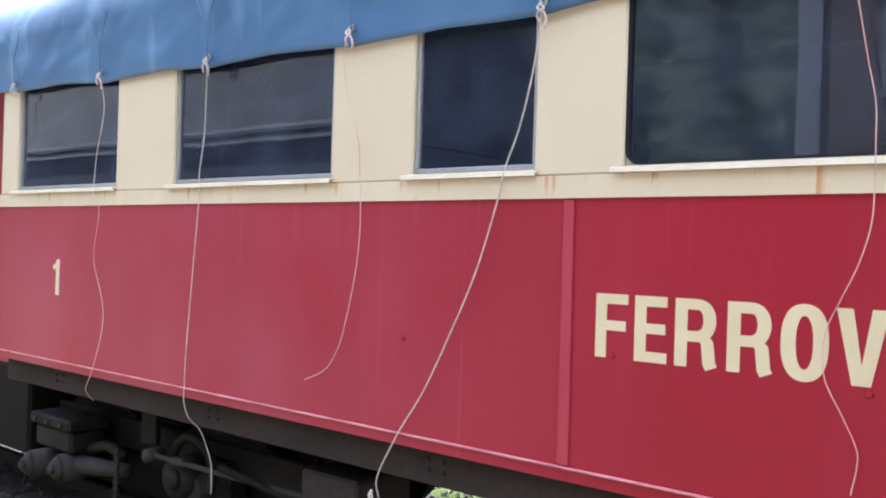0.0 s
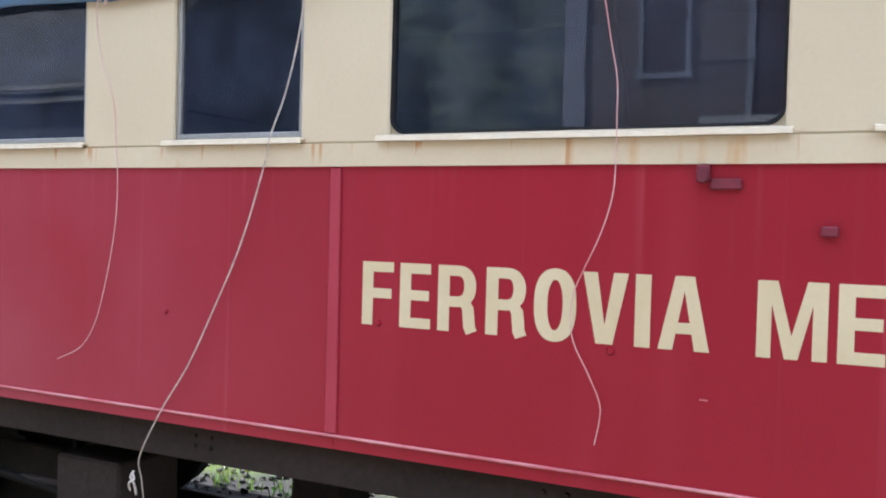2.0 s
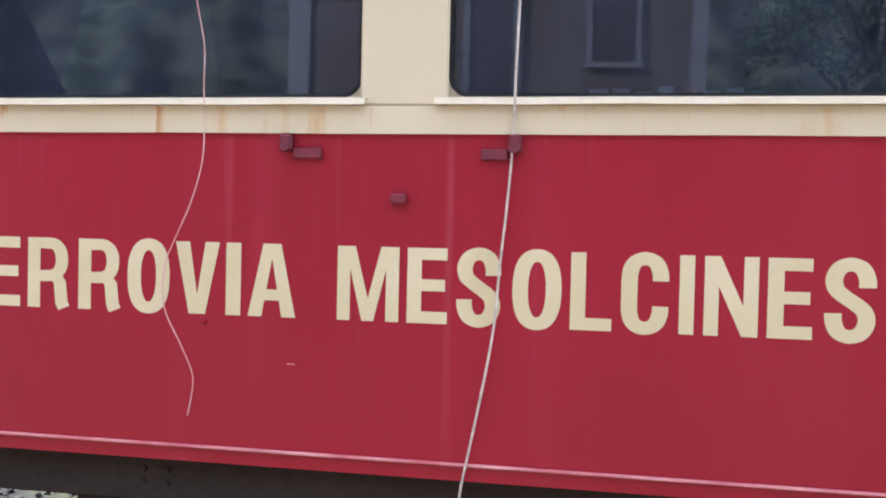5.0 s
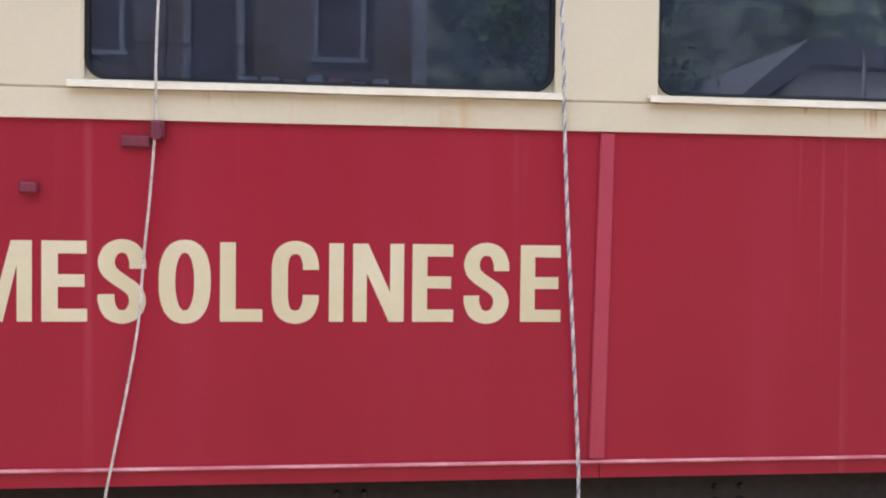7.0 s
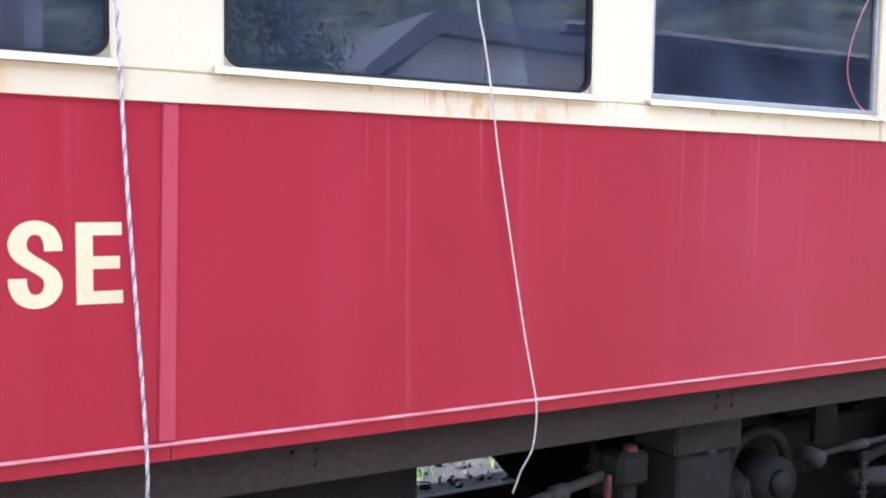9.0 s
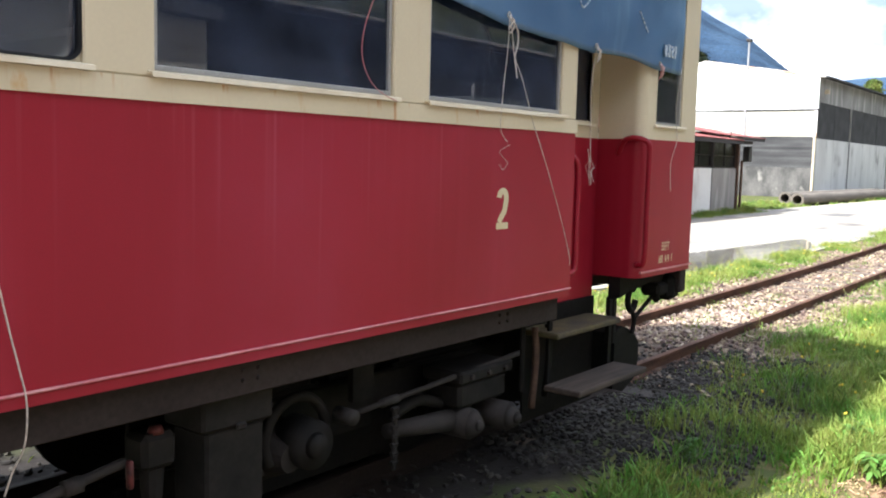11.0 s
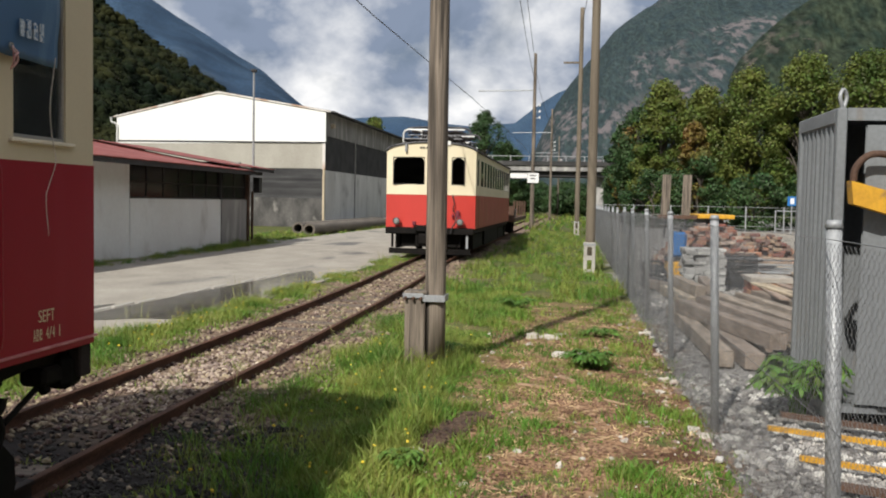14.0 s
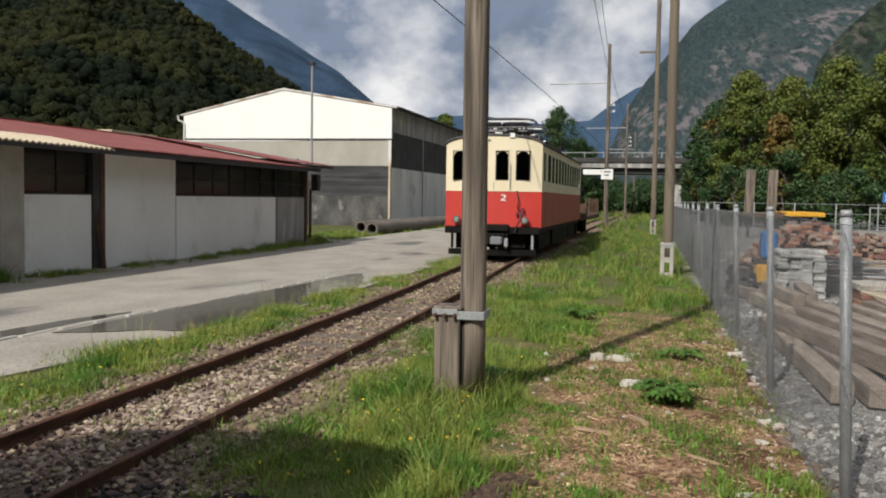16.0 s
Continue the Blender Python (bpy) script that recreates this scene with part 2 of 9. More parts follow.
def add_drips(m, tone, x0, x1, top, fall, freq, span, strength, seed=0.0):
    """Thin runs that start at an upper edge and end at uneven depths below it."""
    nt = m.node_tree
    bsdf = nt.nodes["Principled BSDF"]
    old = bsdf.inputs["Base Color"].links[0].from_socket
    tc = nt.nodes.new("ShaderNodeTexCoord")
    sp = nt.nodes.new("ShaderNodeSeparateXYZ")
    nt.links.new(tc.outputs["Object"], sp.inputs[0])

    def tex(scale, detail):
        mp = nt.nodes.new("ShaderNodeMapping")
        mp.inputs["Scale"].default_value = scale
        mp.inputs["Location"].default_value = (seed, 0, seed * 0.3)
        ns = nt.nodes.new("ShaderNodeTexNoise")
        ns.inputs["Scale"].default_value, ns.inputs["Detail"].default_value = 1.0, detail
        nt.links.new(tc.outputs["Object"], mp.inputs["Vector"])
        nt.links.new(mp.outputs[0], ns.inputs["Vector"])
        return ns.outputs["Fac"]

    def calc(op, a, b):
        n = nt.nodes.new("ShaderNodeMath")
        n.operation = op
        for sk, v in zip(n.inputs, (a, b)):
            if isinstance(v, (int, float)):
                sk.default_value = v
            else:
                nt.links.new(v, sk)
        return n.outputs[0]

    def ramp(v, a, b):
        n = nt.nodes.new("ShaderNodeMapRange")
        n.interpolation_type = "SMOOTHSTEP"
        n.inputs["From Min"].default_value, n.inputs["From Max"].default_value = a, b
        nt.links.new(v, n.inputs["Value"])
        return n.outputs[0]

    # how far below the edge, measured in units of a length that changes from run to run
    depth = calc("DIVIDE", calc("SUBTRACT", top, sp.outputs["Z"]), calc("MULTIPLY", ramp(tex((freq * 0.45, 0.01, 0.05), 1.0), 0.36, 0.66), fall))
    fac = calc("MULTIPLY", ramp(tex((freq, 0.01, 0.35), 2.5), *span), ramp(depth, 1.0, 0.15))
    fac = calc("MULTIPLY", fac, calc("MULTIPLY", ramp(sp.outputs["X"], x0, x0 + 0.5), ramp(sp.outputs["X"], x1, x1 - 0.5)))
    fac = calc("MULTIPLY", fac, strength)
    mx = nt.nodes.new("ShaderNodeMix")
    mx.data_type = "RGBA"
    mx.inputs["B"].default_value = (*tone, 1)
    nt.links.new(fac, mx.inputs["Factor"])
    nt.links.new(old, mx.inputs["A"])
    nt.links.new(mx.outputs["Result"], bsdf.inputs["Base Color"])


add_drips(M_RED, (0.44, 0.12, 0.15), 2.3, 5.6, 1.80, 0.75, 30.0, (0.54, 0.80), 0.30, 1.7)
add_drips(M_RED, (0.46, 0.14, 0.18), 3.7, 4.9, 1.80, 1.1, 17.0, (0.52, 0.76), 0.42, 2.9)
add_drips(M_RED, (0.44, 0.12, 0.15), -0.6, 2.3, 1.80, 0.6, 22.0, (0.55, 0.78), 0.20, 6.1)
add_drips(M_RED, (0.44, 0.13, 0.16), -4.5, -0.5, 1.80, 0.45, 22.0, (0.54, 0.78), 0.22, 9.4)
# pink veil of glare put into the red towards the right end
add_rust_fade_haze(M_RED, 3.3, 6.2, (0.345, 0.036, 0.076), 1.3, (1.1, 1, 0.9), (0.35, 0.95))
add_rust_fade_haze(M_RED, -5.5, 0.1, (0.315, 0.044, 0.072), 2.2, (1.3, 1, 1.1), (0.12, 0.80))
add_rust_fade_haze(M_BELT, 2.80, 3.55, (0.52, 0.33, 0.15), 0.30, (20, 1, 9), (0.52, 0.70))
add_drips(M_BELT, (0.44, 0.19, 0.05), -4.5, 6.3, 1.872, 0.09, 30.0, (0.60, 0.70), 0.75, 3.3)
add_drips(M_BELT, (0.40, 0.15, 0.035), 2.75, 3.7, 1.872, 0.13, 30.0, (0.55, 0.66), 0.85, 5.2)
M_SILL = mat("weathered_sill_paint", (0.72, 0.64, 0.49), (0.60, 0.49, 0.34), rough=0.5, scale=(5, 5, 5), mottle=(0.5, 0.75), grain=40, grain_amt=0.05,
             third=(0.42, 0.20, 0.07), third_scale=(9, 9, 9), third_range=(0.70, 0.82))
M_LETTER = mat("cream_lettering", (0.62, 0.54, 0.345), (0.56, 0.475, 0.285), rough=0.5, scale=(4, 4, 4), grain=60, grain_amt=0.02, bump=0)
M_DARKIRON = mat("dusty_dark_iron", (0.028, 0.021, 0.0195), (0.038, 0.029, 0.026), rough=0.8, scale=(2, 2, 5), grain=50, grain_amt=0.15, bump=0.15, spec=0.15)
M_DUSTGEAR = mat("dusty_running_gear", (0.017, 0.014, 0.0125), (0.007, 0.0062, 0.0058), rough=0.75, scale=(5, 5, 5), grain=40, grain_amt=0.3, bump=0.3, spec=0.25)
# far darker than oily iron: underframe shade is put into the base
M_GEAR = mat("oily_shade_black_gear", (0.0045, 0.0041, 0.0038), (0.010, 0.008, 0.007), rough=0.75, scale=(4, 4, 4), grain=35, grain_amt=0.3, bump=0.3, spec=0.15)
M_RUST = mat("rusty_iron", (0.065, 0.034, 0.022), (0.11, 0.062, 0.040), rough=0.85, scale=(7, 7, 7), grain=60, grain_amt=0.25, bump=0.4)
M_TARP = mat("blue_tarpaulin", (0.042, 0.108, 0.225), (0.066, 0.148, 0.275), rough=0.42, scale=(1.5, 1.5, 1.5), grain=400, grain_amt=0.06, bump=0.15,
             third=(0.16, 0.28, 0.42), third_scale=(5, 5, 1.2), third_range=(0.58, 0.8))
M_GASKET = mat("black_rubber_gasket", (0.012, 0.012, 0.013), (0.02, 0.02, 0.02), rough=0.85, grain=80, spec=0.15)
M_ALU = mat("dull_aluminium_frame", (0.42, 0.41, 0.40), (0.34, 0.33, 0.31), rough=0.45, metal=0.6, grain=90)
M_GLASS = glass_mat("window_glass", (0.55, 0.62, 0.72), ior=1.78, dusty=1.8)
M_ENDGLASS = glass_mat("clear_end_window_glass", (0.80, 0.85, 0.85), ior=1.38, dusty=1.2, film_tone=(0.30, 0.33, 0.33))
M_DIRTYGLASS = glass_mat("dusty_shed_glass", (0.30, 0.28, 0.26), 0.12, 1.28, 4.0, (0.13, 0.125, 0.125))
M_RCGLASS = glass_mat("railcar_glass", (0.10, 0.11, 0.12), 0.0, 1.3, 0.0)
M_INSIDE = mat("dark_brown_interior", (0.05, 0.034, 0.022), (0.035, 0.024, 0.016), rough=0.7, grain=20)
M_SEAT = mat("green_seat_cloth", (0.035, 0.05, 0.045), (0.025, 0.035, 0.03), rough=0.9, grain=70)
M_ROPE = mat("white_hemp_rope", (0.62, 0.56, 0.50), (0.44, 0.38, 0.335), rough=0.85, scale=(60, 60, 60), grain=300, grain_amt=0.3)
M_ROPERED = mat("faded_red_cord", (0.50, 0.10, 0.11), (0.58, 0.36, 0.33), rough=0.85, scale=(3, 3, 3), grain=300, grain_amt=0.2)
M_ROPEPINK = mat("faded_pink_cord", (0.56, 0.26, 0.25), (0.62, 0.49, 0.45), rough=0.85, mottle=(0.40, 0.56), scale=(2, 2, 3.4), grain=300, grain_amt=0.2)
M_ROPEBLUE = mat("blue_rope_strand", (0.17, 0.175, 0.25), (0.26, 0.26, 0.31), rough=0.85, scale=(40, 40, 40), grain=250)
M_WOODPOLE = mat("weathered_pole_wood", (0.205, 0.168, 0.132), (0.070, 0.057, 0.045), rough=0.85, mottle=(0.40, 0.62), scale=(13, 13, 0.6), grain=70, grain_amt=0.35, stretch_grain=(1, 1, 0.03), bump=0.5, bump_d=0.006,
                 third=(0.045, 0.037, 0.030), third_scale=(22, 22, 0.7), third_range=(0.56, 0.66))
M_POLEBROWN = mat("brown_treated_pole_wood", (0.175, 0.145, 0.105), (0.125, 0.102, 0.075), rough=0.8, scale=(9, 9, 0.4), grain=40, stretch_grain=(1, 1, 0.03), grain_amt=0.2, bump=0.4)
M_BEAM = mat("weathered_beam_wood", (0.33, 0.275, 0.22), (0.20, 0.16, 0.125), rough=0.85, scale=(2.0, 7, 7), grain=55, grain_amt=0.35, bump=0.5, bump_d=0.005, objrand=0.3, stretch_grain=(0.05, 1, 1))
M_CONC = mat("rough_concrete", (0.42, 0.40, 0.36), (0.33, 0.31, 0.28), rough=0.9, scale=(2, 2, 2), grain=40, grain_amt=0.15, bump=0.4)
M_CONCGREY = mat("grey_streaked_concrete", (0.30, 0.295, 0.285), (0.20, 0.195, 0.19), rough=0.9, scale=(0.8, 0.8, 0.35), grain=20, grain_amt=0.1, bump=0.3,
                 third=(0.42, 0.41, 0.39), third_scale=(1.4, 1.4, 0.35), third_range=(0.52, 0.66))
M_CONCDARK = mat("dark_mottled_concrete", (0.055, 0.054, 0.053), (0.032, 0.032, 0.032), rough=0.9, scale=(0.7, 0.7, 0.5), grain=14, grain_amt=0.12, bump=0.3,
                 third=(0.11, 0.108, 0.105), third_scale=(0.9, 0.9, 0.3), third_range=(0.58, 0.72))
M_OLDTIMBER = mat("reclaimed_old_timber", (0.25, 0.165, 0.125), (0.17, 0.125, 0.10), rough=0.85, scale=(3, 3, 3), grain=30, grain_amt=0.2, objrand=0.45)
M_DIRTYCAP = mat("dusty_brown_iron", (0.017, 0.0125, 0.011), (0.030, 0.022, 0.019), rough=0.8, scale=(8, 8, 8), grain=50, grain_amt=0.2, bump=0.3)
M_DARKPANEL = mat("dark_grey_fibre_panel", (0.050, 0.050, 0.052), (0.034, 0.034, 0.036), rough=0.9, scale=(1, 1, 1), grain=15, grain_amt=0.12)
M_GALV = mat("galvanised_steel", (0.36, 0.375, 0.39), (0.28, 0.29, 0.30), rough=0.5, metal=0.25, scale=(8, 8, 8), grain=60, grain_amt=0.15)
M_WIRE = mat("galvanised_wire", (0.22, 0.225, 0.23), (0.16, 0.165, 0.17), rough=0.5, metal=0.3, grain=60)
M_WHITEWALL = mat("stained_white_plaster", (0.77, 0.79, 0.79), (0.69, 0.70, 0.69), rough=0.9, scale=(0.5, 0.5, 0.35), grain=9, grain_amt=0.025, bump=0.10,
                  third=(0.40, 0.38, 0.35), third_scale=(0.9, 0.9, 0.5), third_range=(0.58, 0.80))
M_WHITEPANEL = mat("white_sheet_cladding", (0.86, 0.86, 0.85), (0.82, 0.82, 0.80), rough=0.5, scale=(0.4, 0.4, 0.2), grain=8, grain_amt=0.03)
M_BAREWALL = mat("bare_cement_wall", (0.42, 0.40, 0.355), (0.34, 0.32, 0.28), rough=0.9, scale=(0.5, 0.5, 0.3), grain=14, grain_amt=0.08, bump=0.2)
M_REDROOF = mat("faded_red_sheet_roof", (0.25, 0.050, 0.038), (0.19, 0.040, 0.030), rough=0.6, scale=(0.6, 2.0, 2), grain=25, grain_amt=0.1,
                third=(0.29, 0.10, 0.085), third_scale=(1.2, 0.5, 1), third_range=(0.55, 0.75))
M_TILEEDGE = mat("cream_corrugated_sheet", (0.56, 0.47, 0.34), (0.46, 0.38, 0.27), rough=0.7, scale=(3, 1, 1), grain=20)
M_ASPHALT = mat("pale_worn_asphalt", (0.345, 0.317, 0.272), (0.23, 0.208, 0.176), rough=0.9, scale=(0.8, 1.1, 0.8), detail=10, mottle=(0.28, 0.78), grain=30, grain_amt=0.25, bump=0.35, bump_d=0.006,
                third=(0.12, 0.115, 0.11), third_scale=(0.22, 0.5, 0.3), third_range=(0.60, 0.68))
M_WATER = mat("muddy_puddle_water", (0.10, 0.092, 0.08), (0.13, 0.12, 0.10), rough=0.05, scale=(1, 1, 1), grain=3, grain_amt=0.05, bump=0)
M_BALLAST = mat("ballast_stone", (0.255, 0.185, 0.138), (0.125, 0.088, 0.064), rough=0.9, scale=(1.5, 1.5, 1.5), grain=40, grain_amt=0.2, bump=0.3, island=0.75)
M_RUBBLE = mat("grey_rubble_stone", (0.40, 0.385, 0.365), (0.19, 0.18, 0.17), rough=0.9, scale=(1, 1, 1), grain=30, grain_amt=0.2, bump=0.3, island=0.7)
M_WHITESTONE = mat("white_limestone", (0.52, 0.485, 0.43), (0.36, 0.325, 0.28), rough=0.85, scale=(9, 9, 9), grain=40, grain_amt=0.15, bump=0.3)
M_CHIP = mat("dry_wood_chips", (0.50, 0.33, 0.205), (0.12, 0.060, 0.034), rough=0.9, scale=(2, 2, 2), grain=60, island=0.65)
M_GRASS = leafy("meadow_grass", (0.092, 0.184, 0.027), (0.275, 0.308, 0.068), trans=0.3, patch=1.3)
M_HERB = leafy("low_meadow_herbs", (0.11, 0.22, 0.032), (0.20, 0.29, 0.05), trans=0.3)
M_MOSS = mat("mossy_step_wood", (0.085, 0.066, 0.022), (0.045, 0.036, 0.026), rough=0.9, scale=(6, 6, 6), grain=60, grain_amt=0.25, bump=0.4)
M_WEED = leafy("broad_weed_leaves", (0.075, 0.17, 0.028), (0.14, 0.24, 0.045), trans=0.3)
M_STALK = mat("dry_grass_stalks", (0.36, 0.34, 0.13), (0.24, 0.26, 0.08), rough=0.8, grain=10, bump=0, island=0.3)
M_FLOWER = mat("yellow_petals", (0.75, 0.55, 0.03), (0.65, 0.45, 0.02), rough=0.6, grain=30)
M_LEAF = leafy("tree_leaves", (0.062, 0.100, 0.020), (0.155, 0.175, 0.036), trans=0.28)
M_LEAFDARK = leafy("dark_tree_leaves", (0.028, 0.062, 0.020), (0.048, 0.085, 0.025), trans=0.15)
M_LEAFRUST = leafy("rusty_autumn_leaves", (0.17, 0.10, 0.025), (0.12, 0.115, 0.03), trans=0.2)
# darker than leaves are: cloud shadow on the hill is in the tone
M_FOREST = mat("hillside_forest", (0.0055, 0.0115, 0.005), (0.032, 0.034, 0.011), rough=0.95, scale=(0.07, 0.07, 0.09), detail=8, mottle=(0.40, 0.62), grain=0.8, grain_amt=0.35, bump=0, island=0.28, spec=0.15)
M_BARK = mat("grey_bark", (0.10, 0.085, 0.07), (0.065, 0.055, 0.045), rough=0.9, scale=(5, 5, 1), grain=20, grain_amt=0.25, bump=0.5)
M_HOUSE = mat("tan_render", (0.135, 0.105, 0.085), (0.115, 0.09, 0.072), rough=0.9, scale=(0.4, 0.4, 0.4), grain=12, grain_amt=0.06)
M_SHUTTER = mat("dark_louvred_shutter", (0.06, 0.035, 0.035), (0.045, 0.03, 0.03), rough=0.6, grain=30)
M_STONEFRAME = mat("pale_stone_surround", (0.26, 0.26, 0.28), (0.22, 0.22, 0.24), rough=0.8, grain=25)
M_ROOFDARK = mat("grey_slate_roof", (0.10, 0.098, 0.098), (0.08, 0.078, 0.078), rough=0.7, scale=(2, 2, 2), grain=12)
M_BEIGE = mat("beige_render", (0.72, 0.66, 0.55), (0.64, 0.58, 0.48), rough=0.9, scale=(0.4, 0.4, 0.4), grain=12, grain_amt=0.05)
M_VERMILION = mat("railcar_red_paint", (0.52, 0.045, 0.034), (0.45, 0.038, 0.028), rough=0.45, scale=(1, 1, 1), grain=60, grain_amt=0.05)
M_RCCREAM = mat("railcar_cream_paint", (0.74, 0.66, 0.48), (0.68, 0.60, 0.42), rough=0.45, scale=(1, 1, 1), grain=60, grain_amt=0.05)
M_RUSTSIDE = mat("railcar_weathered_red", (0.36, 0.055, 0.035), (0.30, 0.09, 0.045), rough=0.6, scale=(2, 2, 1), grain=40, grain_amt=0.12, third=(0.40, 0.20, 0.11), third_scale=(6, 6, 0.7), third_range=(0.56, 0.75))
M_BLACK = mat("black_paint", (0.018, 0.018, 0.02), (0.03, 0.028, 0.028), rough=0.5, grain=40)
M_INSUL = mat("white_porcelain", (0.75, 0.75, 0.73), (0.68, 0.68, 0.66), rough=0.2, grain=20, grain_amt=0.03)
M_LENS = mat("lamp_lens", (0.55, 0.56, 0.55), (0.45, 0.46, 0.46), rough=0.08, metal=0.7, grain=10)
M_YELLOW = mat("yellow_machine_paint", (0.62, 0.33, 0.02), (0.50, 0.26, 0.02), rough=0.5, grain=40, scale=(5, 5, 5), third=(0.2, 0.12, 0.06), third_scale=(8, 8, 8), third_range=(0.6, 0.75))
M_BLUE = mat("blue_machine_paint", (0.02, 0.16, 0.45), (0.02, 0.12, 0.36), rough=0.45, grain=30)
M_CONTAINER = mat("grey_container_steel", (0.21, 0.225, 0.235), (0.17, 0.18, 0.19), rough=0.55, metal=0.2, scale=(1.5, 1.5, 0.6), grain=30, grain_amt=0.1,
                  third=(0.20, 0.17, 0.14), third_scale=(5, 5, 0.8), third_range=(0.63, 0.78))
M_WHITE = mat("white_sign_enamel", (0.78, 0.78, 0.77), (0.72, 0.72, 0.71), rough=0.4, grain=30, grain_amt=0.03)
M_PIPE = mat("weathered_brown_concrete", (0.17, 0.145, 0.12), (0.11, 0.095, 0.08), rough=0.9, scale=(0.5, 3, 3), grain=25, grain_amt=0.15, bump=0.2)
M_RAILRUST = mat("rusty_rail_steel", (0.115, 0.055, 0.034), (0.055, 0.029, 0.020), rough=0.8, scale=(2, 9, 9), grain=60, grain_amt=0.25, bump=0.2, spec=0.2)
M_SILVER = mat("silver_car_paint", (0.50, 0.51, 0.52), (0.46, 0.47, 0.48), rough=0.35, metal=0.3, scale=(1, 1, 1), grain=20, grain_amt=0.03, bump=0)
# darkened beyond oil: shade below the coach is in this base
M_OILSHADERAIL = mat("oil_and_shade_rail", (0.018, 0.013, 0.011), (0.030, 0.020, 0.016), rough=0.7, scale=(3, 9, 9), grain=50, grain_amt=0.2, spec=0.2)
M_STEP = mat("worn_step_wood", (0.068, 0.046, 0.033), (0.034, 0.024, 0.018), rough=0.85, scale=(2, 9, 9), grain=50, grain_amt=0.3, bump=0.4, stretch_grain=(0.06, 1, 1))
M_SLEEPER = mat("sleeper_wood", (0.15, 0.115, 0.088), (0.09, 0.07, 0.055), rough=0.9, scale=(9, 2, 9), grain=50, grain_amt=0.3, bump=0.4, stretch_grain=(1, 0.06, 1))
M_REDDARK = mat("dark_red_fitting_paint", (0.17, 0.014, 0.030), (0.12, 0.012, 0.026), rough=0.55, scale=(20, 20, 20), grain=90)
M_PALECONC = mat("pale_streaked_concrete", (0.68, 0.68, 0.67), (0.55, 0.55, 0.54), rough=0.9, scale=(0.8, 0.8, 0.25), grain=20, grain_amt=0.1, bump=0.2, third=(0.26, 0.255, 0.25), third_scale=(1.1, 1.1, 0.6), third_range=(0.60, 0.74))
M_WHITESTRIP = mat("peach_grey_stone", (0.40, 0.31, 0.25), (0.27, 0.215, 0.18), rough=0.9, scale=(9, 9, 9), grain=40, grain_amt=0.15, bump=0.3, island=0.4)
M_BRICK = mat("terracotta_tile", (0.36, 0.15, 0.085), (0.28, 0.13, 0.085), rough=0.85, scale=(3, 3, 3), grain=30, objrand=0.35)
M_GREYSLAB = mat("grey_stone_slab", (0.43, 0.43, 0.42), (0.31, 0.31, 0.30), rough=0.85, scale=(3, 3, 3), grain=30, objrand=0.3)

# ---- building helpers ----


def box(bm, x0, x1, y0, y1, z0, z1, bevel=0.0):
    vs = [bm.verts.new((x, y, z)) for x in (x0, x1) for y in (y0, y1) for z in (z0, z1)]
    fs = [bm.faces.new([vs[i] for i in f]) for f in ((0, 1, 3, 2), (4, 6, 7, 5), (0, 4, 5, 1), (2, 3, 7, 6), (0, 2, 6, 4), (1, 5, 7, 3))]
    if bevel:
        es = list({e for f in fs for e in f.edges})
        bmesh.ops.bevel(bm, geom=es, offset=bevel, segments=1, affect="EDGES", clamp_overlap=True)


def prism(bm, pts, lo, hi, axis="y"):
    """A flat outline of (a, b) pairs drawn out along an axis from lo to hi."""
    def place(a, b, c):
        return {"y": (a, c, b), "x": (c, a, b), "z": (a, b, c)}[axis]
    v0 = [bm.verts.new(place(a, b, lo)) for a, b in pts]
    v1 = [bm.verts.new(place(a, b, hi)) for a, b in pts]
    n = len(pts)
    bm.faces.new(v0)
    bm.faces.new(v1[::-1])
    for i in range(n):
        bm.faces.new((v0[i], v1[i], v1[(i + 1) % n], v0[(i + 1) % n]))


def cyl(bm, a, b, r0, r1=None, sides=12, caps=True):
    """A tapered round bar from a to b."""
    a, b = Vector(a), Vector(b)
    r1 = r0 if r1 is None else r1
    d = (b - a).normalized()
    u = d.orthogonal().normalized()
    w = d.cross(u)
    rings = []
    for c, r in ((a, r0), (b, r1)):
        rings.append([bm.verts.new(c + r * (math.cos(t) * u + math.sin(t) * w)) for t in (2 * math.pi * k / sides for k in range(sides))])
    for k in range(sides):
        bm.faces.new((rings[0][k], rings[0][(k + 1) % sides], rings[1][(k + 1) % sides], rings[1][k]))
    if caps:
        bm.faces.new(rings[0][::-1])
        bm.faces.new(rings[1])


def smooth_line(pts, steps=6):
    """A smooth run of points through the given ones."""
    p = [Vector(q) for q in pts]
    p = [2 * p[0] - p[1]] + p + [2 * p[-1] - p[-2]]
    out = []
    for i in range(1, len(p) - 2):
        for k in range(steps):
            t = k / steps
            out.append(0.5 * ((2 * p[i]) + (p[i + 1] - p[i - 1]) * t + (2 * p[i - 1] - 5 * p[i] + 4 * p[i + 1] - p[i + 2]) * t * t
                              + (3 * p[i] - p[i - 1] - 3 * p[i + 1] + p[i + 2]) * t ** 3))
    return out + [p[-2]]


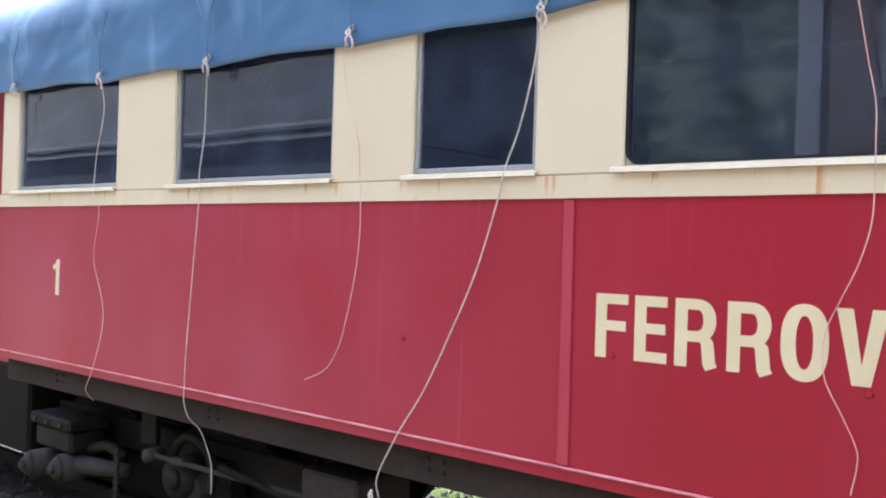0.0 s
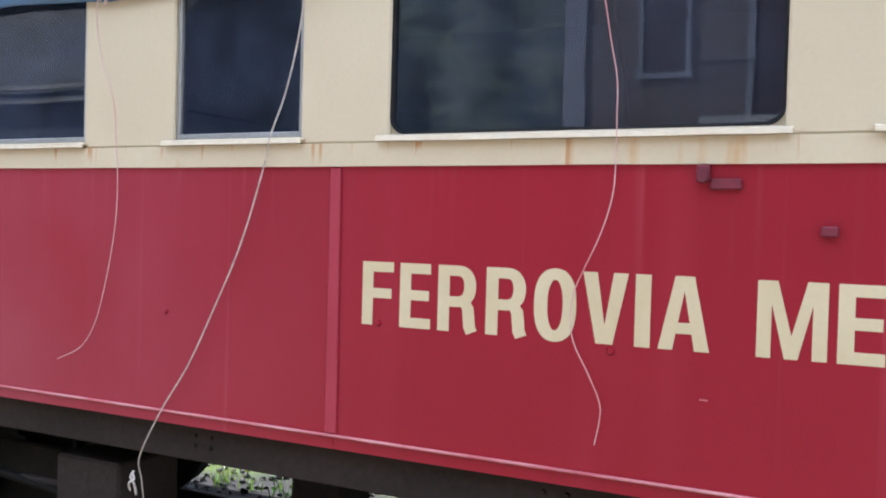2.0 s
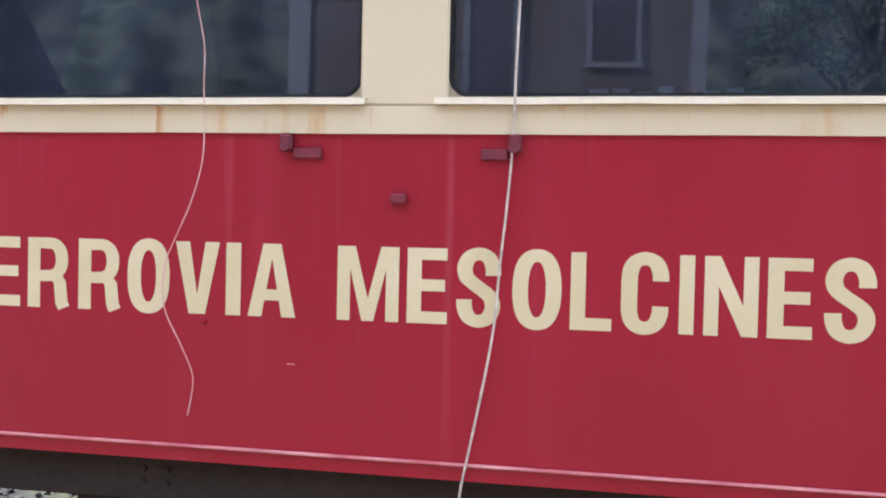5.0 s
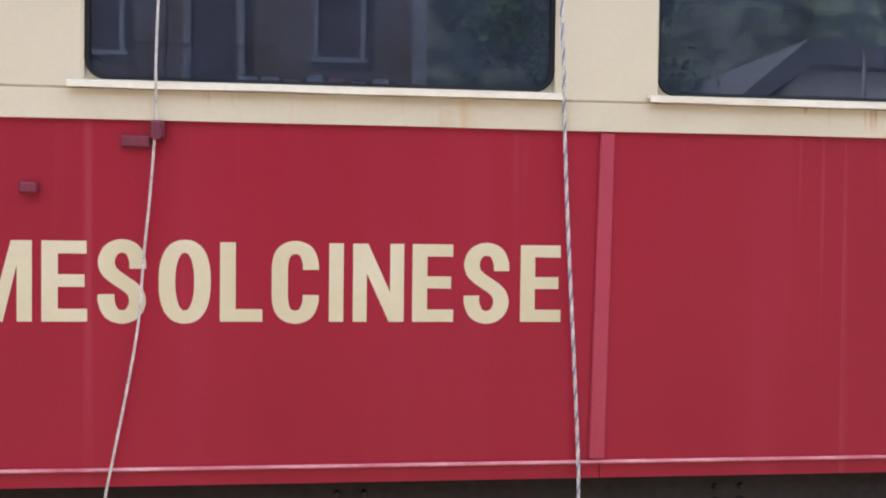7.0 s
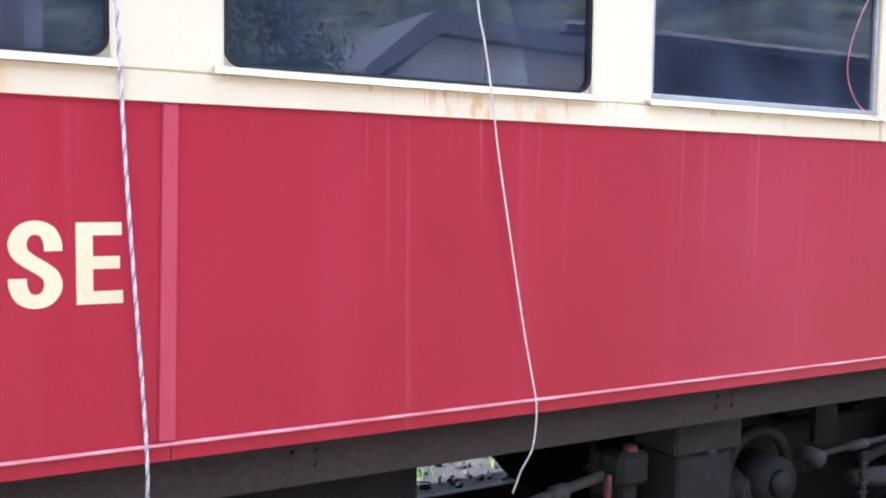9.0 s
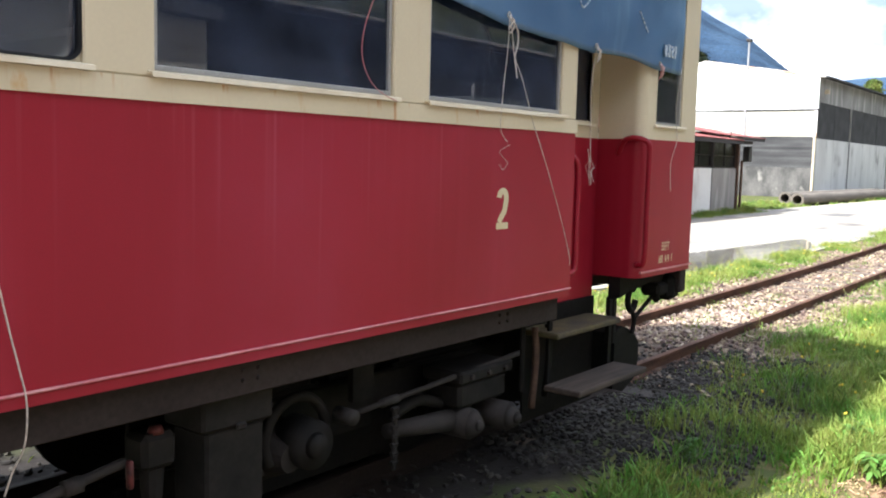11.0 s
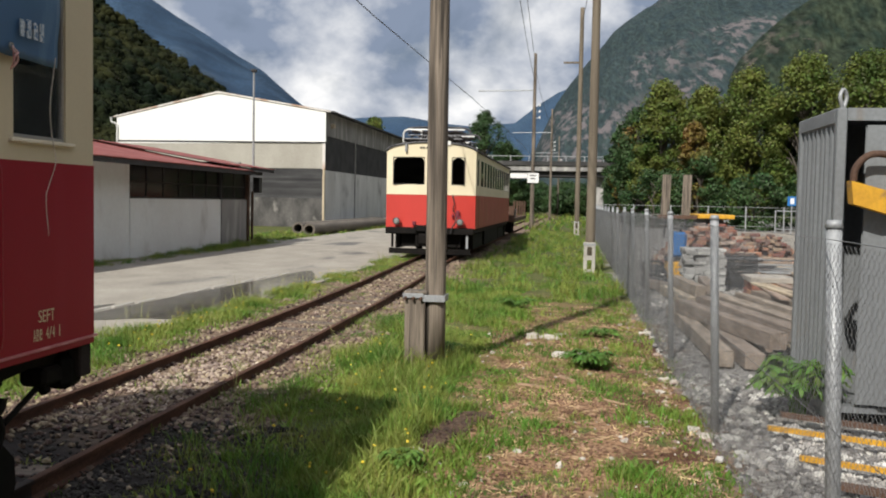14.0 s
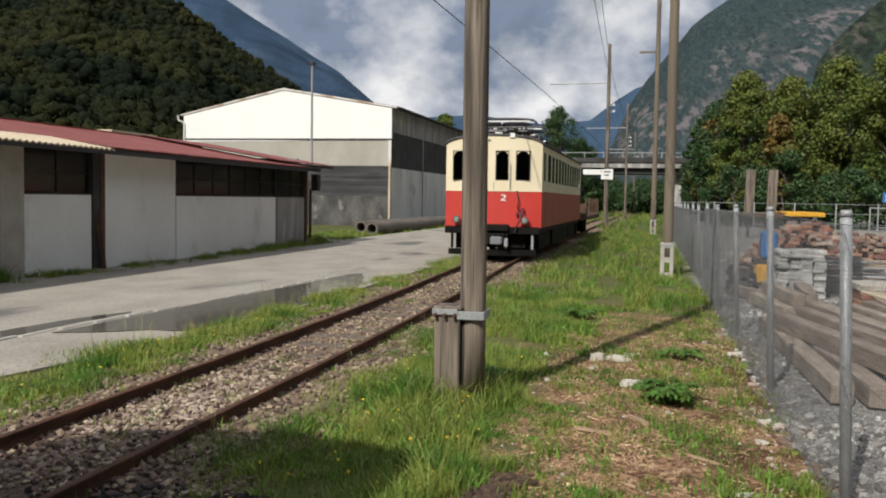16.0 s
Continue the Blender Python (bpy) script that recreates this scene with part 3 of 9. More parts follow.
def tube(bm, pts, r, sides=6, taper=1.0):
    rings = []
    n = len(pts)
    for i, c in enumerate(pts):
        d = (pts[min(i + 1, n - 1)] - pts[max(i - 1, 0)]).normalized()
        u = d.cross(Vector((0.31, 0.94, 0.13))).normalized()
        w = d.cross(u)
        rr = r * (1 + (taper - 1) * i / max(1, n - 1))
        rings.append([bm.verts.new(c + rr * (math.cos(t) * u + math.sin(t) * w)) for t in (2 * math.pi * k / sides for k in range(sides))])
    for a, b in zip(rings, rings[1:]):
        for k in range(sides):
            bm.faces.new((a[k], a[(k + 1) % sides], b[(k + 1) % sides], b[k]))
    bm.faces.new(rings[0][::-1])
    bm.faces.new(rings[-1])


def obj(name, bm, material, smooth=False):
    bmesh.ops.recalc_face_normals(bm, faces=bm.faces)
    me = bpy.data.meshes.new(name)
    bm.to_mesh(me)
    bm.free()
    me.materials.append(material)
    if smooth:
        me.shade_smooth()
    return new(name, me)


def part(name, bm, material, parent, label="", smooth=False):
    ob = obj(name, bm, material, smooth)
    ob.parent = parent
    if label:
        ob["label"] = label
    return ob


def thing(name, label, category, group="", kind="", at=(0, 0, 0)):
    ob = new(name)
    ob.location = at
    return tagged(ob, label, category, group, kind)


def solid(name, bm, material, label, category, group="", kind="", smooth=False):
    return tagged(obj(name, bm, material, smooth), label, category, group, kind)


def boxpart(name, dims, material, parent, label="", bevel=0.0):
    bm = bmesh.new()
    box(bm, *dims, bevel=bevel)
    return part(name, bm, material, parent, label)


def raw(name, verts, faces, material):
    me = bpy.data.meshes.new(name)
    me.from_pydata(verts, [], faces)
    me.materials.append(material)
    me.update()
    return new(name, me)


def ring_arc(cx, cz, rx, rz, a0, a1, n, power=2.4):
    """Points on a rounded box, from angle a0 to a1 in degrees."""
    out = []
    for k in range(n + 1):
        t = radians(a0 + (a1 - a0) * k / n)
        c, s = math.cos(t), math.sin(t)
        out.append((cx + rx * math.copysign(abs(c) ** (2 / power), c), cz + rz * math.copysign(abs(s) ** (2 / power), s)))
    return out


def glyph(ch, w, h):
    """Solid outlines and brush strokes of a bold condensed sign of that width and height: (outlines, strokes)."""
    s, t = 0.192 * h, 0.158 * h
    solids, strokes = [], []
    if ch in "FE":
        p = [(0, 0), (s, 0)] if ch == "F" else [(0, 0), (w, 0), (w, t), (s, t)]
        solids.append(p + [(s, 0.43 * h), (w * 0.94, 0.43 * h), (w * 0.94, 0.585 * h), (s, 0.585 * h), (s, h - t), (w * (1 if ch == "F" else 0.985), h - t), (w * (1 if ch == "F" else 0.985), h), (0, h)])
    elif ch == "L":
        solids.append([(0, 0), (w, 0), (w, t), (s, t), (s, h), (0, h)])
    elif ch == "I":
        solids.append([(0, 0), (w, 0), (w, h), (0, h)])
    elif ch == "N":
        solids.append([(0, 0), (s * 0.92, 0), (s * 0.92, 0.62 * h), (w - s, 0), (w, 0), (w, h), (w - s * 0.92, h), (w - s * 0.92, 0.38 * h), (s, h), (0, h)])
    elif ch == "M":
        solids.append([(0, 0), (s * 0.92, 0), (s * 0.92, 0.70 * h), (w * 0.5 - s * 0.42, 0), (w * 0.5 + s * 0.42, 0), (w - s * 0.92, 0.70 * h), (w - s * 0.92, 0), (w, 0), (w, h), (w - s * 1.28, h), (w * 0.5, 0.30 * h), (s * 1.28, h), (0, h)])
    elif ch == "V":
        solids.append([(0, h), (s * 1.08, h), (w * 0.5, 0.26 * h), (w - s * 1.08, h), (w, h), (w * 0.5 + s * 0.62, 0), (w * 0.5 - s * 0.62, 0)])
    elif ch == "A":
        half = [(0, 0), (s * 1.02, 0), (w * 0.345, 0.225 * h), (w * 0.5, 0.225 * h), (w * 0.5, 0.375 * h), (w * 0.385, 0.375 * h), (w * 0.5, 0.80 * h), (w * 0.5, h), (w * 0.5 - s * 0.66, h)]
        solids += [half, [(w - x, z) for x, z in half]]
    elif ch == "O":
        strokes.append((ring_arc(w / 2, h / 2, (w - s) / 2, (h - t) / 2, 0, 360, 40), s, t))
    elif ch in "CS":
        half = [(1, 0.68), (0.985, 0.80), (0.83, 0.945), (0.5, 1), (0.17, 0.945)]
        if ch == "C":
            way = half + [(0.015, 0.79), (0, 0.5)]
            way = way + [(u, 1 - v) for u, v in way[-2::-1]]
        else:
            way = half + [(0.01, 0.80), (0.07, 0.66), (0.27, 0.57), (0.5, 0.5)]
            way = way + [(1 - u, 1 - v) for u, v in way[-2::-1]]
        line = smooth_line([(s / 2 + u * (w - s), t / 2 + v * (h - t), 0) for u, v in way], 5)
        strokes.append(([(p[0], p[1]) for p in line], s, t))
    elif ch == "R":
        solids.append([(0, 0), (s, 0), (s, h), (0, h)])
        r = h * 0.27
        strokes.append(([(s, h - t / 2)] + ring_arc(w * 0.52, h - t / 2 - r + t * 0.23, w * 0.96 - s / 2 - w * 0.52, r - t * 0.23, 90, -90, 16, 2.2) + [(s, h - t - 2 * r + t * 0.95)], s, t))
        strokes.append(([(w * 0.52, h * 0.475), (w * 0.68, h * 0.44), (w * 0.765, h * 0.36), (w * 0.79, h * 0.22), (w * 0.81, h * 0.08), (w * 0.87, 0.0)], s, t))
    elif ch == "2":
        top = ring_arc(w / 2, h * 0.73, (w - s) / 2, h * 0.27 - t / 2, 172, -28, 16)
        strokes.append((top + [(w * 0.66, h * 0.42), (w * 0.40, h * 0.29), (w * 0.24, h * 0.17), (w * 0.21, t)], s, t))
        solids.append([(0, 0), (w, 0), (w, t), (0, t)])
    elif ch == "1":
        solids.append([(w - s, 0), (w, 0), (w, h), (w - s * 0.8, h), (w - s * 1.1, h * 0.89), (w * 0.1, h * 0.83), (w * 0.1, h * 0.71), (w - s, h * 0.74)])
    return solids, strokes


def lettering(ch, x0, x1, z0, z1, y, material, parent, name="letter", flip="y", depth=0.0016):
    """One sign as a thin raised shape in its box, on a wall that faces -y, or -x where flip is x (x0 to x1 then runs along y)."""
    solids, strokes = glyph(ch, abs(x1 - x0), z1 - z0)
    sg = 1 if x1 > x0 else -1
    bm = bmesh.new()

    def spot(a, b, d):
        return (x0 + sg * a, y - d, z0 + b) if flip == "y" else (y - d, x0 + sg * a, z0 + b)

    for p in solids:
        lo_, hi_ = [bm.verts.new(spot(a, b, 0)) for a, b in p], [bm.verts.new(spot(a, b, depth)) for a, b in p]
        bm.faces.new(hi_)
        for k in range(len(p)):
            bm.faces.new((lo_[k], lo_[(k + 1) % len(p)], hi_[(k + 1) % len(p)], hi_[k]))
    for n_, (p, s, t) in enumerate(strokes):
        d, rows_ = depth * (0.86 - 0.14 * n_), []
        for k in range(len(p)):
            q, r = p[max(0, k - 1)], p[min(len(p) - 1, k + 1)]
            if p[0] == p[-1] or math.dist(p[0], p[-1]) < 1e-6:
                q, r = p[(k - 1) if k else -2], p[(k + 1) if k < len(p) - 1 else 1]
            dx, dz = r[0] - q[0], r[1] - q[1]
            m_ = math.hypot(dx, dz) or 1
            nx_, nz_ = -dz / m_, dx / m_
            a, b = p[k]
            rows_.append([bm.verts.new(spot(a + nx_ * s / 2, b + nz_ * t / 2, e)) for e in (0, d)] + [bm.verts.new(spot(a - nx_ * s / 2, b - nz_ * t / 2, e)) for e in (d, 0)])
        for u, v in zip(rows_, rows_[1:]):
            for e in range(3):
                bm.faces.new((u[e], u[e + 1], v[e + 1], v[e]))
    return part(name, bm, material, parent)


# ---- the parked coach ----
X_L, X_R, X_END, X_ENDL = -4.50, 6.318, 7.98, -6.20
Z_LIP, Z_BELT, Z_SEAM, Z_SILL, Z_TOP = 0.962, 1.797, 1.869, 1.893, 2.78
WINDOWS = [(-4.30, -3.235, 0), (-2.735, -1.668, 0), (-1.245, -0.72, 0), (-0.40, 0.718, 1), (0.947, 2.083, 1), (2.350, 3.483, 1), (3.720, 4.83, 0), (5.065, 6.165, 0)]
WID = 2.60
coach = thing("railway_coach", "old red and cream railway coach parked under a tied-down blue tarpaulin", "railway coach")
# red lower side in three sheets between raised cover strips
for a, b in ((X_L, -0.57), (-0.57, 2.213), (2.213, X_R)):
    boxpart("side_panel", (a + 0.001, b - 0.001, 0.0, 0.05, 0.920, Z_BELT + 0.01), M_RED, coach, "faded dark red painted steel panel with dull streaks")
for bl, br_, tl, tr_ in ((-0.598, -0.556, -0.599, -0.562), (2.182, 2.224, 2.200, 2.238)):
    bm = bmesh.new()
    prism(bm, [(bl, Z_LIP + 0.008), (br_, Z_LIP + 0.008), (tr_, Z_BELT - 0.004), (tl, Z_BELT - 0.004)], -0.009, 0.002)
    bmesh.ops.bevel(bm, geom=list(bm.edges), offset=0.003, segments=1, affect="EDGES", clamp_overlap=True)
    part("cover_strip", bm, M_REDSTRIP, coach, "faded red vertical cover strip")
boxpart("bottom_lip", (X_L, X_R, -0.012, 0.003, Z_LIP - 0.004, Z_LIP + 0.004), M_REDLIP, coach, "ledge along the foot of the red side, paled for dust and its edge highlight", 0.003)
for s in range(2):
    bm = bmesh.new()
    box(bm, X_L, X_R, (0.07, WID - 0.12)[s], (0.12, WID - 0.07)[s], 0.780, 0.919, 0.004)
    sole = part("sole_bar", bm, M_DARKIRON, coach, "dark dusty iron sole bar")
    if s == 0:
        for gx in (-3.9, -2.5, -1.18, 0.1, 1.55, 2.55, 4.12, 5.75):
            for dx in (0, 0.07):
                for dz in (0.835, 0.872):
                    bm = bmesh.new()
                    cyl(bm, (gx + dx, 0.071, dz), (gx + dx, 0.060, dz), 0.010, 0.006, 8)
                    part("rivet", bm, M_DARKIRON, sole)
# cream belt with a slightly wavy lower edge, standing proud
bm = bmesh.new()
n = 90
for i in range(n):
    a, b = X_L + (X_R - X_L) * i / n, X_L + (X_R - X_L) * (i + 1) / n
    w0, w1 = 0.0022 * noise.noise((a * 2.1, 0, 3)), 0.0022 * noise.noise((b * 2.1, 0, 3))
    p = [(-0.011, Z_BELT), (0.03, Z_BELT), (0.03, Z_SEAM - 0.001), (-0.008, Z_SEAM - 0.001)]
    r0 = [bm.verts.new((a, y + (w0 * 0.7 if k in (0, 3) else 0), z + (w0 if k < 2 else 0))) for k, (y, z) in enumerate(p)]
    r1 = [bm.verts.new((b, y + (w1 * 0.7 if k in (0, 3) else 0), z + (w1 if k < 2 else 0))) for k, (y, z) in enumerate(p)]
    for k in range(4):
        bm.faces.new((r0[k], r0[(k + 1) % 4], r1[(k + 1) % 4], r1[k]))
    if i in (0, n - 1):
        bm.faces.new(r0 if i == 0 else r1)
bmesh.ops.remove_doubles(bm, verts=bm.verts, dist=0.0001)
part("belt_rail", bm, M_BELT, coach, "cream belt rail with rust runs")
# pillars between the windows, and the header over them
edges = [X_L] + [v for w in WINDOWS for v in w[:2]] + [X_R]
for a, b in zip(edges[::2], edges[1::2]):
    bm = bmesh.new()
    box(bm, a, b, -0.001, 0.06, Z_SEAM, Z_TOP - 0.17, 0.006)
    part("window_pillar", bm, M_CREAM, coach)
for a, b, _ in WINDOWS:
    boxpart("window_apron", (a + 0.001, b - 0.001, 0.001, 0.055, Z_SEAM, Z_SILL - 0.001), M_CREAM, coach)
boxpart("header", (X_L, X_R, 0.0, 0.06, Z_TOP - 0.17, Z_TOP), M_CREAM, coach)
for i, (a, b, rounded) in enumerate(WINDOWS):
    bm = bmesh.new()
    n = 16
    rings = []
    for k in range(n + 1):
        x = a - 0.03 + (b - a + 0.05) * k / n
        bow = 0.0022 * noise.noise((x * 4, i, 0))
        # the ledge slopes outwards and ends in a thin folded edge
        rings.append([bm.verts.new((x, y - (bow if y < 0 else 0), z + bow)) for y, z in ((0.028, 1.8945), (-0.020, 1.8865), (-0.029, 1.8835), (-0.030, 1.8695), (-0.024, 1.8690), (-0.022, 1.8795), (0.028, 1.8855))])
    for u, v in zip(rings, rings[1:]):
        for k in range(7):
            bm.faces.new((u[k], u[(k + 1) % 7], v[(k + 1) % 7], v[k]))
    bm.faces.new(rings[0])
    bm.faces.new(rings[-1][::-1])
    part("window_ledge", bm, M_SILL, coach, "cream window ledge stained with rust")
    win = new("window")
    win.parent = coach
    zt = Z_TOP - 0.175
    if rounded:
        # black rubber with rounded lower corners, and a cream fillet behind them
        r = 0.050
        outer = [(a, zt)] + [(a + 0.0, Z_SILL + r)] + [(a + r - r * math.cos(t), Z_SILL + r - r * math.sin(t)) for t in [math.pi / 2 * k / 6 for k in range(1, 7)]]
        outer += [(b - r + r * math.sin(t), Z_SILL + r - r * math.cos(t)) for t in [math.pi / 2 * k / 6 for k in range(7)]] + [(b, zt)]
        cx, g = (a + b) / 2, 0.009
        inner = [(x + (g if x < cx else -g) * min(1, abs(x - cx) / (cx - a) * 1.0), max(z, Z_SILL) + (g if z < Z_SILL + r else 0) * (1 - min(1, max(0, (z - Z_SILL) / r)))) for x, z in outer]
        bm = bmesh.new()
        for dy0, dy1, ring0, ring1 in ((0.012, 0.03, outer, inner),):
            f = [[bm.verts.new((x, y, z)) for x, z in ring] for ring, y in ((ring0, dy0 - 0.006), (ring1, dy0), (ring1, dy1), (ring0, dy1))]
            for j in range(len(outer) - 1):
                for s in range(4):
                    bm.faces.new((f[s][j], f[s][j + 1], f[(s + 1) % 4][j + 1], f[(s + 1) % 4][j]))
        part("gasket", bm, M_GASKET, win, "black rubber window gasket with rounded corners")
        for sx, s in ((a, 1), (b, -1)):
            bm = bmesh.new()
            prism(bm, [(sx, Z_SILL - 0.002)] + [(sx + s * (r - r * math.cos(t)), Z_SILL + r - r * math.sin(t)) for t in [math.pi / 2 * k / 6 for k in range(7)]], 0.016, 0.05)
            part("corner_fillet", bm, M_CREAM, win)
        boxpart("pane", (a + 0.008, b - 0.008, 0.022, 0.026, Z_SILL + 0.004, zt), M_GLASS, win)
    else:
        f = 0.018
        for d in ((a, b, Z_SILL - 0.001, Z_SILL + f), (a, b, zt - f, zt), (a, a + f, Z_SILL + f, zt - f), (b - f, b, Z_SILL + f, zt - f)):
            boxpart("frame_bar", (d[0] + 0.001, d[1] - 0.001, 0.012, 0.042, d[2], d[3]), M_ALU, win, "dull metal window frame bar", 0.003)
        boxpart("pane", (a + f, b - f, 0.026, 0.030, Z_SILL + f, zt - f), M_GLASS, win)
for ob in bpy.data.objects:
    if ob.name.startswith("pane"):
        ob.visible_shadow = False
M_BIT = {"white_bit": (0.7, 0.7, 0.68), "red_bit": (0.45, 0.06, 0.05), "blue_bit": (0.10, 0.20, 0.45), "yellow_bit": (0.55, 0.45, 0.12)}
M_BIT = {k: mat(k, v, rough=0.5, grain=30) for k, v in M_BIT.items()}
bits = random.Random(3)
for bx, mk in [(-0.97 + 0.042 * k, ("white_bit", "blue_bit", "red_bit", "white_bit", "blue_bit")[k]) for k in range(5)] + [(1.32 + 0.055 * k, ("white_bit", "white_bit", "yellow_bit", "white_bit", "red_bit", "white_bit", "white_bit", "blue_bit")[k]) for k in range(8)]:
    wd, hg = bits.uniform(0.012, 0.024), bits.uniform(0.020, 0.036) if bx > 0 else bits.uniform(0.03, 0.10)
    bm = bmesh.new()
    box(bm, bx - wd, bx + wd, 0.06, 0.10, Z_SILL - 0.028, Z_SILL + hg, 0.004)
    solid("small_item", bm, M_BIT[mk], "small bright oddment lying on the inner window sill", "oddment", "oddments on the sill")
boxpart("inner_sill", (X_L + 0.06, X_R - 0.13, 0.056, 0.16, Z_SILL - 0.045, Z_SILL - 0.029), M_INSIDE, coach)
# white strips paint in the gleam of the inner sill
for a, b in ((0.30, 0.70), (1.28, 1.62)):
    bm = bmesh.new()
    box(bm, a, b, 0.10, 0.13, Z_SILL - 0.028, Z_SILL + 0.020, 0.003)
    solid("sill_glint_strip", bm, M_WHITE, "white strip standing for the bright reflecting inner window sill", "batten", "oddments on the sill")
# small parts on the panel by the belt
for x0, x1, bx0, bx1 in ((0.512, 0.545, 0.545, 0.622), (1.105, 1.138, 1.036, 1.105)):
    br = new("bracket")
    br.parent = coach
    boxpart("bracket_foot", (x0, x1, -0.030, 0.002, 1.750, 1.796), M_REDDARK, br, "", 0.006)
    boxpart("bracket_plate", (bx0, bx1, -0.016, 0.002, 1.731, 1.760), M_REDDARK, br, "", 0.004)
    bm = bmesh.new()
    cyl(bm, ((x0 + x1) / 2, -0.036, 1.762), ((x0 + x1) / 2, 0.0, 1.762), 0.013, sides=10)
    part("bolt", bm, M_REDDARK, br)
boxpart("catch_block", (0.808, 0.848, -0.024, 0.002, 1.619, 1.645), M_REDDARK, coach, "", 0.004)
for bx, bz in ((-1.262, 1.305), (-0.418, 1.325), (0.30, 1.30)):
    bm = bmesh.new()
    cyl(bm, (bx, 0.0, bz), (bx, -0.008, bz), 0.012, 0.008, 10)
    part("bolt_head", bm, M_RED, coach)
boxpart("chip_mark", (0.535, 0.556, -0.002, 0.0, 1.193, 1.197), M_REDLIP, coach)
# lettering
F0, F1 = 1.317, 1.509
for ch, a, b in (("F", -0.476, -0.369), ("E", -0.346, -0.243), ("R", -0.219, -0.093), ("R", -0.066, 0.059), ("O", 0.079, 0.201), ("V", 0.218, 0.343), ("I", 0.362, 0.403), ("A", 0.424, 0.555),
                 ("M", 0.668, 0.831), ("E", 0.853, 0.957), ("S", 0.981, 1.093), ("O", 1.122, 1.244), ("L", 1.266, 1.367), ("C", 1.389, 1.502), ("I", 1.527, 1.562), ("N", 1.585, 1.710),
                 ("E", 1.731, 1.833), ("S", 1.859, 1.973), ("E", 2.002, 2.105)):
    lo, hi = (F0 - 0.005, F1 + 0.005) if ch in "OSC" else (F0, F1)
    lettering(ch, a, b, lo, hi, 0.0, M_LETTER, coach)
lettering("2", 5.592, 5.690, F0 - 0.002, F1 + 0.004, 0.0, M_LETTER, coach, "digit")
lettering("1", -3.850, -3.775, F0, F1, 0.0, M_LETTER, coach, "digit")
for word, xa, xb, za, zb in (("SEFT", 7.49, 7.615, 1.090, 1.143), ("ABe 4/4 1", 7.45, 7.665, 1.010, 1.062)):
    step = (xb - xa) / len(word)
    for k, ch in enumerate(word):
        if ch == " ":
            continue
        cu = bpy.data.curves.new("sign", "FONT")
        cu.body, cu.extrude = ch, 0.01
        tmp = new("sign", cu)
        me = bpy.data.meshes.new_from_object(tmp.evaluated_get(bpy.context.evaluated_depsgraph_get()))
        bpy.data.objects.remove(tmp)
        co = np.array([vtx.co[:] for vtx in me.vertices])
        u = (co - co.min(0)) / (co.max(0) - co.min(0))
        for vtx, q in zip(me.vertices, u):
            vtx.co = (xa + (k + (0.35 + 0.25 * q[0] if ch == "1" else 0.82 * q[0])) * step, -0.001 * q[2], za + q[1] * (zb - za))
        me.materials.clear()
        me.materials.append(M_LETTER)
        ob = new("inscription", me)
        ob.parent = coach
# entrance recess and end
XV, YR = 7.15, 0.31
boxpart("recess_back_lower", (X_R, XV, YR, YR + 0.05, 0.745, Z_BELT), M_RED, coach)
boxpart("recess_back_upper", (X_R, 6.80, YR, YR + 0.05, Z_BELT, Z_TOP), M_CREAM, coach)
boxpart("recess_back_upper", (7.04, XV, YR, YR + 0.05, Z_BELT, Z_TOP), M_CREAM, coach)
boxpart("recess_back_upper", (6.80, 7.04, YR, YR + 0.05, Z_BELT, 1.90), M_CREAM, coach)
boxpart("door_pane", (6.80, 7.04, YR + 0.02, YR + 0.025, 1.90, Z_TOP), M_GLASS, coach)
boxpart("door_frame", (6.785, 6.80, YR - 0.012, YR + 0.02, 1.88, Z_TOP), M_CREAM, coach)
boxpart("door_frame", (7.04, 7.055, YR - 0.012, YR + 0.02, 1.88, Z_TOP), M_CREAM, coach)
boxpart("door_ledge", (6.77, 7.07, YR - 0.03, YR, 1.868, 1.885), M_SILL, coach)
boxpart("corner_return_lower", (X_R - 0.05, X_R, 0.05, YR, 0.905, Z_BELT), M_RED, coach)
boxpart("corner_return_upper", (X_R - 0.05, X_R, 0.06, YR, Z_BELT, Z_TOP), M_CREAM, coach)
for z0, z1, mt, nm in ((0.935, Z_BELT, M_RED, "end_wall_lower"), (Z_BELT, Z_TOP, M_CREAM, "end_wall_upper")):
    r = 0.07
    inset = 0.0 if mt is M_RED else 0.004
    turn = [(XV + r - r * math.cos(t) + inset, r - r * math.sin(t) + inset) for t in [math.pi / 2 * k / 8 for k in range(9)]]
    if mt is M_RED:
        bm = bmesh.new()
        prism(bm, [(XV + inset, YR)] + turn + [(X_END - 0.03, inset), (X_END, 0.03), (X_END, 0.10), (XV + 0.1, 0.10), (XV + 0.06, YR)], z0, z1, "z")
        part(nm, bm, mt, coach, "dark red vestibule corner panel")
    else:
        for za, zb, xa, xb in ((z0, 1.895, XV + r, X_END - 0.03), (1.895, Z_TOP, XV + r, 7.325), (1.895, Z_TOP, 7.715, X_END - 0.03)):
            boxpart(nm, (xa, xb, inset, 0.055, za, zb), mt, coach)
        bm = bmesh.new()
        prism(bm, [(XV + inset, YR)] + turn + [(XV + r, 0.055), (XV + 0.06, 0.10), (XV + 0.06, YR)], z0, z1, "z")
        part(nm, bm, mt, coach)
        bm = bmesh.new()
        prism(bm, [(X_END - 0.03, inset), (X_END, 0.03), (X_END, 0.10), (X_END - 0.03, 0.10)], z0, z1, "z")
        part(nm, bm, mt, coach)
